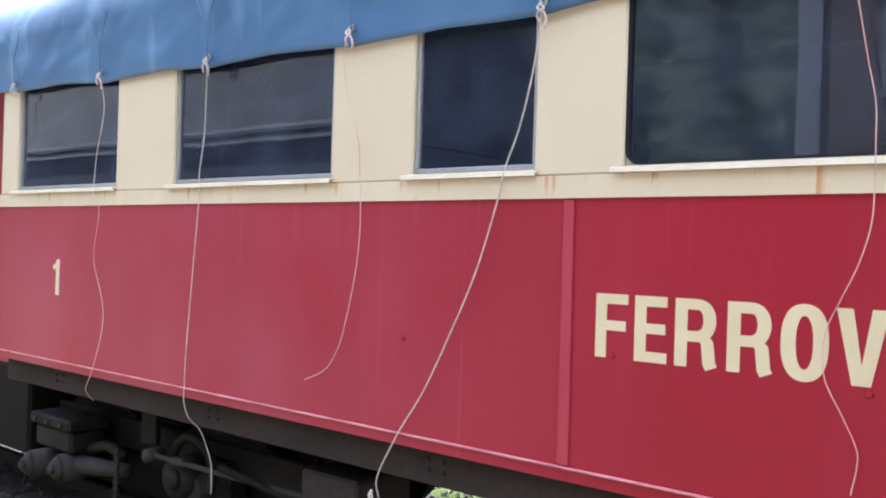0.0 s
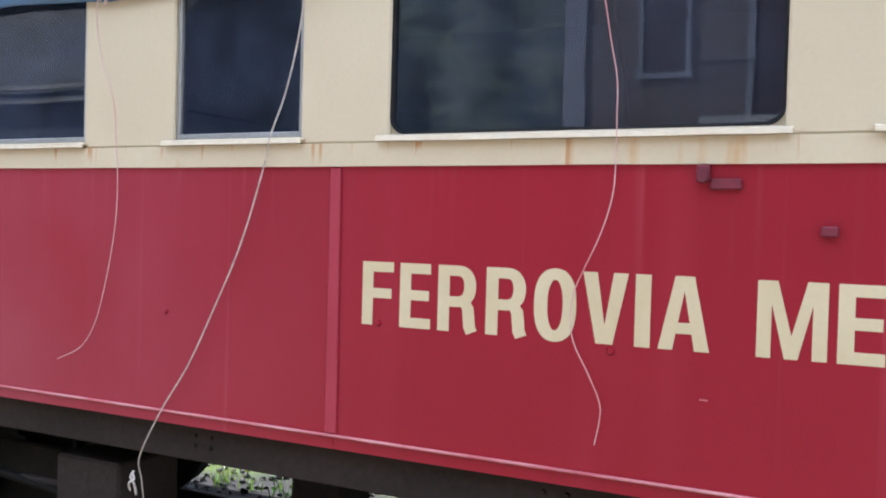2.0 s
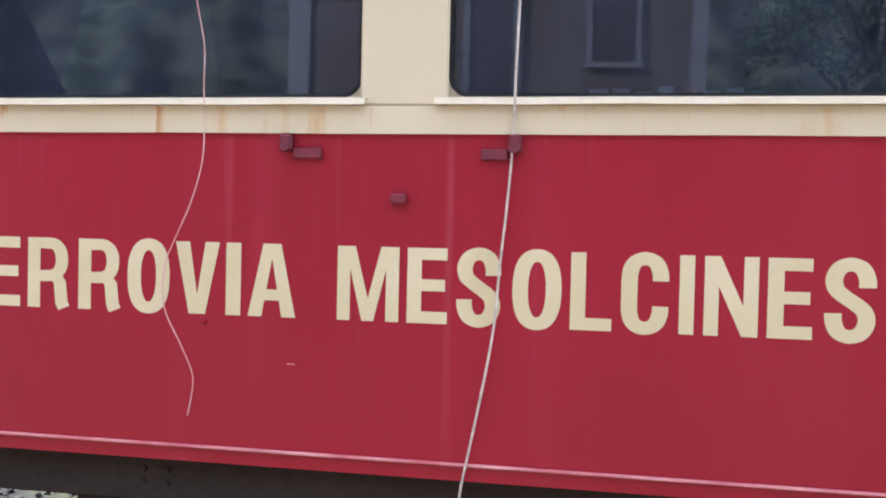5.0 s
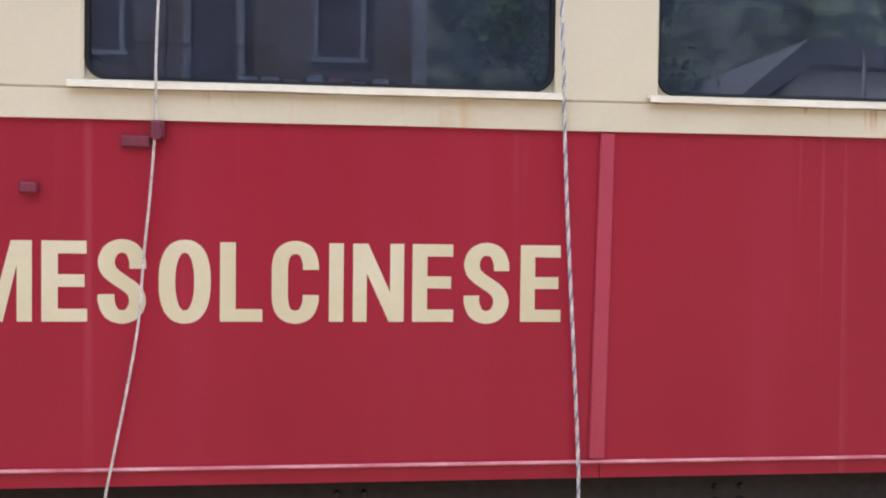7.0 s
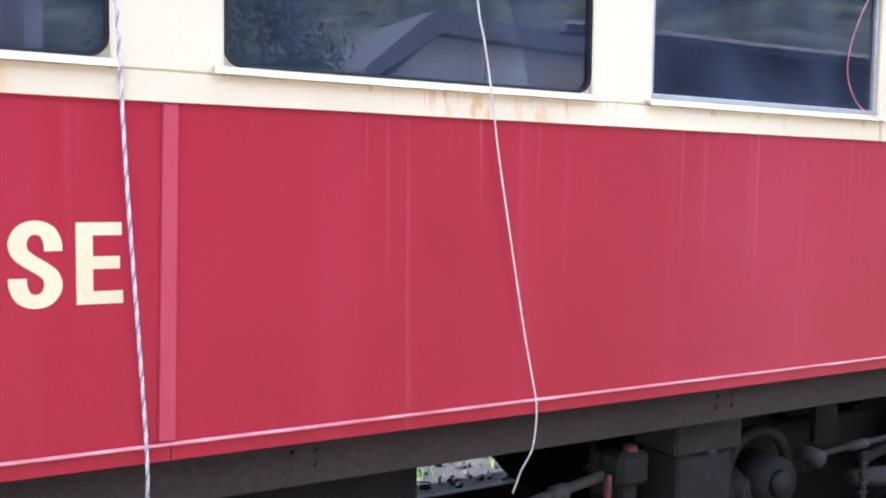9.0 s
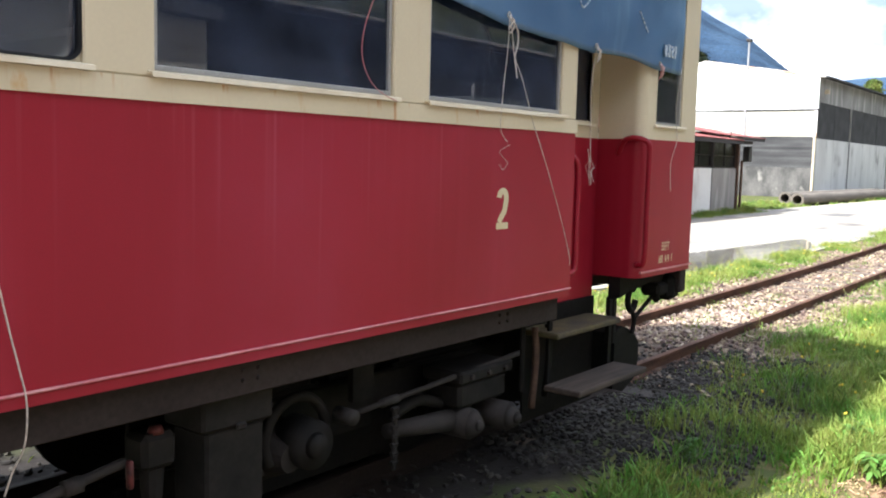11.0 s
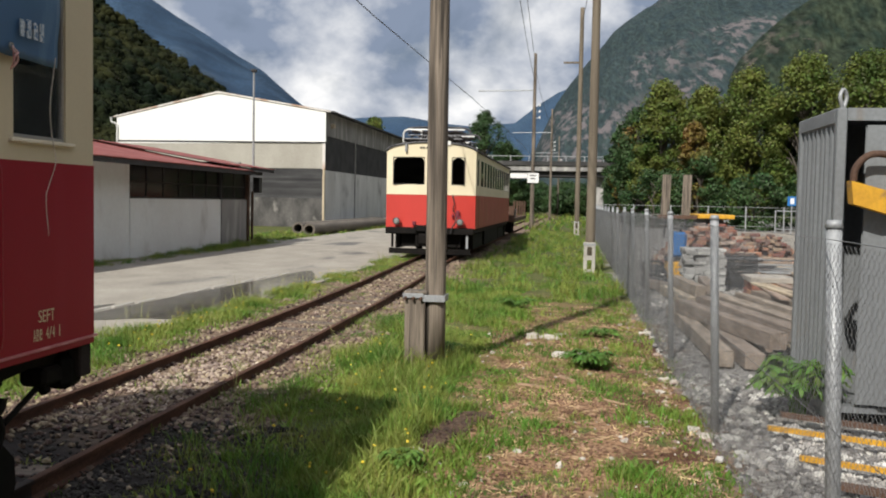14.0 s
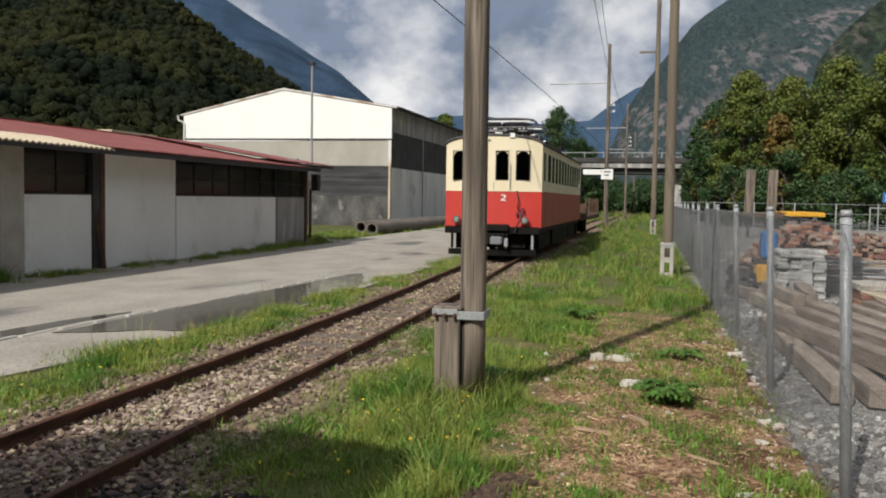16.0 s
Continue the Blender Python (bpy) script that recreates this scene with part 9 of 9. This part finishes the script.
for wy in (-10.5, -9.2):
    for wx in (55, 56.2):
        bm = bmesh.new()
        cyl(bm, (wx, wy - 0.15, 0.36), (wx, wy + 0.15, 0.36), 0.45, sides=18)
        part("wheel", bm, M_BLACK, lo)
boxpart("chassis", (54, 59.5, -10.3, -9.4, 0.6, 1.0), M_BLACK, lo)
boxpart("ramp_beam", (54.0, 54.3, -8.9, -6.8, 0.95, 1.15), M_RUST, lo)
for a in (-7.2, -8.3):
    bm = bmesh.new()
    prism(bm, [(a - 0.23, 1.15), (a + 0.23, 1.15), (a + 0.17, 3.35), (a - 0.29, 3.35)], 54.05, 54.22, "x")
    part("ramp", bm, M_WOODPOLE, lo, "upright wooden ramp board")
    boxpart("support", (54.05, 54.2, a - 0.06, a + 0.06, -0.1, 0.95), M_BLACK, lo)
bf = thing("barrier_fence", "galvanised frame barrier at the yard's far edge", "barrier")
for k in range(7):
    boxpart("upright", (58.0, 58.06, -13.86 - 1.33 * k, -13.80 - 1.33 * k, -0.1, 1.45), M_GALV, bf)
boxpart("top_bar", (58.0, 58.06, -21.84, -13.80, 1.452, 1.51), M_GALV, bf)
boxpart("mid_bar", (57.99, 57.998, -21.84, -13.80, 0.4, 0.45), M_GALV, bf)
bsn = thing("blue_sign", "small blue and white road sign on a thin post", "sign")
boxpart("plate", (64.0, 64.04, -16.38, -15.82, 1.8, 2.4), M_BLUE, bsn)
boxpart("bar", (63.985, 63.998, -16.22, -15.98, 1.92, 2.28), M_WHITE, bsn)
boxpart("post", (64.042, 64.10, -16.13, -16.07, -0.1, 2.35), M_GALV, bsn)
car = thing("parked_car", "silver hatchback car parked beyond the frame barrier", "car")
bm = bmesh.new()
prism(bm, [(-17.30, 0.18), (-17.28, 0.50), (-17.50, 0.68), (-18.30, 0.84), (-18.95, 1.28), (-19.50, 1.38), (-20.60, 1.35), (-21.30, 0.92), (-21.48, 0.80), (-21.50, 0.18)], 66.0, 67.65, "x")
part("body", bm, M_SILVER, car)
for xa, xb in ((65.985, 65.998), (67.652, 67.665)):
    for pts in ([(-18.50, 0.86), (-19.02, 1.22), (-19.70, 1.29), (-19.70, 0.88)], [(-19.78, 0.88), (-19.78, 1.29), (-20.50, 1.27), (-20.95, 0.92)]):
        bm = bmesh.new()
        prism(bm, pts, xa, xb, "x")
        part("side_window", bm, M_BLACK, car, "dark side window")
for wy in (-18.05, -20.75):
    for wx in (65.97, 67.50):
        wheel = new("wheel")
        wheel.parent = car
        bm = bmesh.new()
        cyl(bm, (wx, wy, 0.22), (wx + 0.18, wy, 0.22), 0.31, sides=20)
        part("tyre", bm, M_BLACK, wheel)
        bm = bmesh.new()
        cyl(bm, (wx - 0.012, wy, 0.22), (wx - 0.001, wy, 0.22), 0.19, sides=16)
        part("rim", bm, M_GALV, wheel)
bm = bmesh.new()
bm.faces.new([bm.verts.new(p) for p in ((30, -10.5, -0.085), (30, -40, -0.085), (70, -40, -0.085), (70, -12, -0.085), (44, -9.5, -0.085))])
solid("yard_surface", bm, M_ASPHALT, "pale gravelled yard surface", "pavement", kind="structure")
p = spots(1800, 20, 42, -10, -4, 0.01)
stones("yard_gravel", p, rng.uniform(0.02, 0.06, len(p)), M_RUBBLE, "pale gravel in the yard", "gravel")
far = thing("far_fence", "distant dark wire fence below the trees", "fence")
for k in range(16):
    boxpart("post", (70, 70.08, -4 - 2.6 * k, -3.92 - 2.6 * k, -0.1, 1.7), M_GALV, far)
bm = bmesh.new()
for zz in (0.3, 1.0, 1.65):
    cyl(bm, (70.04, -43, zz), (70.04, -3.9, zz), 0.02, sides=5)
part("fence_wire", bm, M_WIRE, far)

# ---- road bridge ----
br = thing("road_bridge", "grey concrete road bridge crossing the valley line", "bridge")
boxpart("deck", (122, 130, -16, 14, 5.9, 6.7), M_CONCGREY, br)
boxpart("parapet", (121.8, 122.0, -16, 14, 6.6, 7.15), M_CONCDARK, br)
boxpart("soffit_beam", (122.6, 129, -16, 14, 5.2, 5.9), M_DARKPANEL, br)
for yy in (-6.0, 8.6):
    boxpart("pier", (124, 128, yy, yy + 1.0, -0.2, 5.2), M_CONCGREY, br)
for k in range(13):
    boxpart("railing_post", (121.85, 121.95, -15.5 + 2.4 * k, -15.4 + 2.4 * k, 7.15, 7.75), M_GALV, br)
boxpart("railing", (121.85, 121.95, -16, 14, 7.75, 7.83), M_GALV, br)

# ---- trees ----


def leaf_cloud(centres, radii, per, size, seed):
    """Leaf quads spread over clumps, denser towards their outside."""
    r = np.random.default_rng(seed)
    V, F = [], []
    for c, q in zip(centres, radii):
        d = r.normal(size=(per, 3))
        d /= np.linalg.norm(d, axis=1, keepdims=True)
        pnt = np.array(c) + d * (q * r.uniform(0.35, 1.08, (per, 1))) * np.array([1, 1, 0.8])
        nrm = d + r.normal(scale=0.6, size=(per, 3)) + np.array([0, 0, 0.4])
        nrm /= np.linalg.norm(nrm, axis=1, keepdims=True)
        u = np.cross(nrm, r.normal(size=(per, 3)))
        u /= np.linalg.norm(u, axis=1, keepdims=True)
        w = np.cross(nrm, u)
        s = size * r.uniform(0.5, 1.3, (per, 1))
        quad = np.stack([pnt - u * s, pnt - w * s * 0.55, pnt + u * s, pnt + w * s * 0.55], 1)
        b = sum(len(x) for x in V)
        V.append(quad.reshape(-1, 3))
        F.append((b + 4 * np.arange(per)[:, None] + np.arange(4)))
    return np.concatenate(V), np.concatenate(F)


def tree(x, y, h, r, material, seed, label, leaf=0.30, clumps=34, per=120, low=0.12):
    rr = random.Random(seed)
    t = thing("tree", label, "tree", "trees by the line")
    bm = bmesh.new()
    top = h * 0.8
    trunk = [Vector((x + 0.25 * math.sin(k * 1.3 + seed) * k / 8, y + 0.25 * math.cos(k * 1.7 + seed) * k / 8, -0.2 + top * k / 8)) for k in range(9)]
    tube(bm, trunk, 0.028 * h, 9, 0.18)
    cs, rs = [], []
    for k in range(clumps):
        f = rr.uniform(low, 1.0)
        wid = r * (math.sin(math.pi * min(1, (f - low) / (1 - low) * 0.86 + 0.14)) ** 0.6) * rr.uniform(0.55, 1.05)
        a = rr.uniform(0, 6.28)
        c = Vector((x + wid * 0.78 * math.cos(a), y + wid * 0.78 * math.sin(a), h * f * 0.94))
        cs.append(c)
        rs.append(r * rr.uniform(0.15, 0.37))
        if k % 2 == 0:
            s = trunk[min(7, max(1, int(f * 7)))]
            tube(bm, [s, s.lerp(c, 0.5) + Vector((0, 0, 0.04 * h)), c], 0.007 * h, 5, 0.3)
    part("trunk", bm, M_BARK, t, "grey trunk with limbs", True)
    V, F = leaf_cloud(cs, rs, per, leaf, seed)
    crown = raw("crown", V.tolist(), F.tolist(), material)
    crown.parent = t
    crown["label"] = "uneven crown of leaves"
    return t


for i, (x, y, h, r, ml) in enumerate(((140, 0.2, 3.6, 2.6, 1), (138, -2.6, 4.0, 2.8, 1), (96, -7.2, 10.0, 2.6, 1), (92, -8.4, 11.0, 3.0, 1), (98, -8.8, 12, 3.4, 1), (88, -10.2, 13.2, 3.4, 0), (86, -13.6, 12.6, 3.4, 0), (84, -17.0, 13.8, 4.2, 0), (80, -20.5, 14.2, 4.4, 0),
                                      (78, -24.5, 14.0, 4.6, 0), (76, -29.5, 14.5, 5.0, 0), (90, -15.5, 11, 4.0, 1), (86, -22, 12, 4.5, 1), (82, -27, 12, 4.5, 1), (80, -36, 14, 5.5, 1), (80, -12.0, 8.8, 1.7, 2), (94, -8.5, 10.5, 3, 2),
                                      (148, 12.0, 17.0, 4.2, 1), (150, 8.4, 11.5, 3.4, 1), (104, 20.5, 11.5, 2.2, 0), (140, -3, 4.5, 3.4, 1), (138, -8, 5, 4, 1), (118, -9.5, 10, 3.6, 1), (116, 10.8, 5.5, 3, 1), (152, 3.5, 5, 3.6, 1), (150, -1.0, 5, 3.8, 1), (155, 6.0, 5, 3.6, 1), (146, -6, 5, 4, 1))):
    m_ = (M_LEAF, M_LEAFDARK, M_LEAFRUST)[ml]
    tree(x, y, h, r, m_, 100 + i, ("leafy green tree beyond the yard", "dark green tree beyond the yard", "tree turning rusty brown in autumn")[ml], leaf=0.15, clumps=46 if i == 15 else 100, per=180 if i == 15 else 230)
tree(5.6, -13.2, 8.6, 2.3, M_LEAFDARK, 301, "leafy green tree beside the tan house", leaf=0.055, clumps=46, per=420, low=0.3)
for i in range(9):
    tree(77 + 2.2 * math.sin(i * 2.1), -8.5 - 3.7 * i, 4.6 + 0.9 * math.sin(i * 1.7), 3.0, M_LEAFDARK, 400 + i, "dark bushy undergrowth below the trees", leaf=0.13, clumps=26, per=260, low=0.02)

# ---- hills and mountains ----
EYE0 = (4.0, -2.3)


def ridge(name, azel, d0, d1, material, label, rough=0.10, cols=260, rows=26, seed=0, power=0.85, freq=9.0, vert=3.0):
    """A slope that climbs from d0 to d1 metres away up to a skyline given as bearing and height in degrees."""
    az = np.array([a for a, _ in azel], float)
    el = np.array([e for _, e in azel], float)
    order = np.argsort(az)
    az, el = az[order], el[order]
    verts, faces = [], []
    A = np.linspace(az[0], az[-1], cols)
    for a in A:
        e = float(np.interp(a, az, el))
        topz = math.tan(radians(e)) * d1
        for k in range(rows + 1):
            f = k / rows
            d = d0 + (d1 - d0) * f
            nz = noise.fractal((a * 0.11 * freq / 9, f * vert, seed), 0.9, 2.0, 6)
            z = topz * (f ** power) * (1 + rough * nz * (1 - f ** 6 * 0.75)) - (0.5 if k == 0 else 0)
            dd = d * (1 + 0.06 * noise.noise((a * 0.35, f * 4, seed + 3)) * (1 - f))
            verts.append((EYE0[0] + dd * math.cos(radians(a)), EYE0[1] + dd * math.sin(radians(a)), z))
        verts.append((EYE0[0] + d1 * 1.5 * math.cos(radians(a)), EYE0[1] + d1 * 1.5 * math.sin(radians(a)), 0))
    m_ = rows + 2
    for i in range(cols - 1):
        for k in range(rows + 1):
            faces.append((i * m_ + k, (i + 1) * m_ + k, (i + 1) * m_ + k + 1, i * m_ + k + 1))
    ob = raw(name, verts, faces, material)
    ob.data.shade_smooth()
    return tagged(ob, label, "mountain", kind="structure"), verts, m_


def slope_mat(name, wood1, wood2, rock, amount, scale, across=1.0):
    return mat(name, wood1, wood2, rough=0.95, scale=(scale * 0.3, scale * across, scale), detail=9, grain=0.22, grain_amt=0.5, bump=0.4, bump_d=6.0,
               third=rock, third_scale=(scale * 0.3, scale * 3.0 * across, scale * 1.2), third_range=(amount, amount + 0.14), spec=0.1)


# slope tones lowered to hold the cloud shadow lying on it
M_HILL = slope_mat("shaded_wooded_slope", (0.008, 0.015, 0.006), (0.018, 0.024, 0.009), (0.022, 0.026, 0.010), 0.7, 0.02)
# bluish cast of hazy air is painted into these wood tones
M_ROCKY = mat("hazed_rocky_wooded_mountain", (0.020, 0.034, 0.040), (0.040, 0.058, 0.056), rough=0.95, scale=(0.016, 0.22, 0.10), detail=10, mottle=(0.30, 0.70), grain=0.30, grain_amt=0.35, stretch_grain=(0.10, 1.6, 0.7), bump=0.45, bump_d=3.0, spec=0.1)


def add_patches(m, tone, wide, wide_span, fine, fine_span, strength):
    """Bare ground in small speckles, gathered where a broad noise allows it."""
    nt = m.node_tree
    bsdf = nt.nodes["Principled BSDF"]
    old = bsdf.inputs["Base Color"].links[0].from_socket
    tc = nt.nodes.new("ShaderNodeTexCoord")
    fac = None
    for scale, (a, b), detail in ((wide, wide_span, 2.0), (fine, fine_span, 9.0)):
        mp = nt.nodes.new("ShaderNodeMapping")
        mp.inputs["Scale"].default_value = scale
        ns = nt.nodes.new("ShaderNodeTexNoise")
        ns.inputs["Scale"].default_value, ns.inputs["Detail"].default_value, ns.inputs["Roughness"].default_value = 1.0, detail, 0.62
        rg = nt.nodes.new("ShaderNodeMapRange")
        rg.interpolation_type = "SMOOTHSTEP"
        rg.inputs["From Min"].default_value, rg.inputs["From Max"].default_value = a, b
        nt.links.new(tc.outputs["Object"], mp.inputs["Vector"])
        nt.links.new(mp.outputs[0], ns.inputs["Vector"])
        nt.links.new(ns.outputs["Fac"], rg.inputs["Value"])
        mu = nt.nodes.new("ShaderNodeMath")
        mu.operation = "MULTIPLY"
        nt.links.new(rg.outputs[0], mu.inputs[0])
        if fac is None:
            mu.inputs[1].default_value = strength
        else:
            nt.links.new(fac, mu.inputs[1])
        fac = mu.outputs[0]
    mx = nt.nodes.new("ShaderNodeMix")
    mx.data_type = "RGBA"
    mx.inputs["B"].default_value = (*tone, 1)
    nt.links.new(fac, mx.inputs["Factor"])
    nt.links.new(old, mx.inputs["A"])
    nt.links.new(mx.outputs["Result"], bsdf.inputs["Base Color"])


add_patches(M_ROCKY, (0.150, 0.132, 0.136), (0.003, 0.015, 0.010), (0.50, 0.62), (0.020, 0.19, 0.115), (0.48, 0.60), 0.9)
M_SPUR = mat("wooded_spur_slope", (0.014, 0.024, 0.018), (0.033, 0.044, 0.028), rough=0.95, scale=(0.05, 0.34, 0.2), detail=10, mottle=(0.36, 0.64), grain=0.5, grain_amt=0.5, stretch_grain=(0.2, 1.6, 0.8), bump=0.4, bump_d=2.5, spec=0.1)
add_patches(M_SPUR, (0.12, 0.10, 0.09), (0.02, 0.03, 0.03), (0.58, 0.66), (0.1, 0.2, 0.2), (0.5, 0.6), 0.6)
M_BACKMT = mat("shadowed_wooded_mountain", (0.026, 0.033, 0.024), (0.075, 0.082, 0.055), rough=0.95, scale=(0.05, 0.05, 0.07), detail=9, mottle=(0.42, 0.6), grain=0.25, grain_amt=0.4, bump=0, spec=0.1)
# air haze over the far slopes is put into the base as blue
M_FARMT = slope_mat("haze_blue_mountain", (0.030, 0.060, 0.110), (0.044, 0.080, 0.130), (0.08, 0.115, 0.155), 0.62, 0.004)
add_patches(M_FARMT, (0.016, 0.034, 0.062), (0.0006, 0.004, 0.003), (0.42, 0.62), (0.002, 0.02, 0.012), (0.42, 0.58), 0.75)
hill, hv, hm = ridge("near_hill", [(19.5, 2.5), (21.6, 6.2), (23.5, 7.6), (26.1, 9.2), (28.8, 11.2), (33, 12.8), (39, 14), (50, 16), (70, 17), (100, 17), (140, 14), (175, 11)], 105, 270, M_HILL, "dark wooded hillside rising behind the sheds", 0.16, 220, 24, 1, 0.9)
ridge("left_mountain", [(10.5, 1.0), (13, 3.0), (15, 4.4), (17.4, 5.9), (19.8, 7.9), (22, 9.2), (24, 10.3), (26.8, 11.9), (32, 13.5), (42, 15), (60, 14)], 900, 2300, M_FARMT, "distant mountain slope under clouds, coloured blue for haze", 0.10, 160, 26, 2)
ridge("valley_mountain", [(-2, 7.0), (0.4, 7.3), (1.2, 7.0), (2.2, 6.4), (2.9, 5.9), (3.9, 5.1), (4.9, 5.0), (6.2, 4.8), (8.5, 5.0), (11, 5.3), (14, 5.1), (20, 5.0)], 1500, 2900, M_FARMT, "mountains at the valley's end, blue haze in their colour", 0.08, 160, 20, 3)
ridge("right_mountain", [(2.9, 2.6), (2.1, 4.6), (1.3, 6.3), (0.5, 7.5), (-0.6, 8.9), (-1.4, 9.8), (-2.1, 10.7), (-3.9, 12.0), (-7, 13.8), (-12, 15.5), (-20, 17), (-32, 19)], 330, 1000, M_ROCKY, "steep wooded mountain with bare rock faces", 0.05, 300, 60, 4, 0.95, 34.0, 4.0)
ridge("wooded_spur", [(-7.8, 0.5), (-8.6, 4.5), (-8.95, 6.8), (-9.15, 8.2), (-9.66, 9.2), (-10.84, 10.4), (-12.1, 11.45), (-13.15, 12.2), (-17, 14.2), (-24, 16.5), (-33, 19.5)], 240, 330, M_SPUR, "nearer wooded spur of the mountain", 0.06, 240, 40, 9, 0.95, 30.0, 4.0)
ridge("back_mountain", [(-31.5, 19), (-60, 25), (-90, 27), (-120, 27), (-150, 22), (-188, 11)], 330, 1000, M_BACKMT, "dim wooded mountain slope behind the houses", 0.12, 200, 24, 4, 0.95, 14.0)

# forest on the near hill
hv = np.array(hv).reshape(-1, hm, 3)
r = np.random.default_rng(12)
cs, rs = [], []
for n_ in range(10500):
    i, k = int(r.integers(0, hv.shape[0] * (0.145 if n_ < 9800 else 0.5))), int(r.integers(0, hm - 2))
    a, b = r.random(), r.random()
    q = hv[i, k] * (1 - a) * (1 - b) + hv[i + 1, k] * a * (1 - b) + hv[i, k + 1] * (1 - a) * b + hv[i + 1, k + 1] * a * b
    s = 0.5 + 2.0 * r.random() ** 2.2
    cs.append((q[0], q[1], q[2] + s * 0.5))
    rs.append(s)
# crown tones carry the same cloud shadow as the leaves
M_FORESTCORE = mat("shaded_inner_foliage", (0.005, 0.010, 0.0045), (0.022, 0.024, 0.008), rough=0.95, scale=(0.07, 0.07, 0.09), detail=8, mottle=(0.40, 0.62), grain=1.5, grain_amt=0.4, spec=0.1)
base = bmesh.new()
bmesh.ops.create_icosphere(base, subdivisions=1, radius=1.0)
bv = np.array([v_.co[:] for v_ in base.verts])
bf = np.array([[v_.index for v_ in f_.verts] for f_ in base.faces])
base.free()
V, F, nb = [], [], 0
for c, s in zip(cs, rs):
    lump = np.array([0.9 + 0.8 * noise.noise((q[0] * 2.6 + c[0], q[1] * 2.6 + c[1], q[2] * 2.6)) for q in bv])[:, None]
    V.append(bv * lump * s * 0.62 + np.array(c))
    F.append(bf + nb)
    nb += len(bv)
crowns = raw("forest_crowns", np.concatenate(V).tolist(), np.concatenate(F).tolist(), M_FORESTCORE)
crowns.data.shade_smooth()
tagged(crowns, "dense dark rounded crowns covering the hillside", "forest", kind="stuff")
V, F = leaf_cloud(cs, [s * 1.08 for s in rs], 72, 0.19, 5)
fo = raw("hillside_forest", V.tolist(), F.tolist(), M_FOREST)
tagged(fo, "leafy outlines of the dark hillside forest", "forest", kind="stuff")
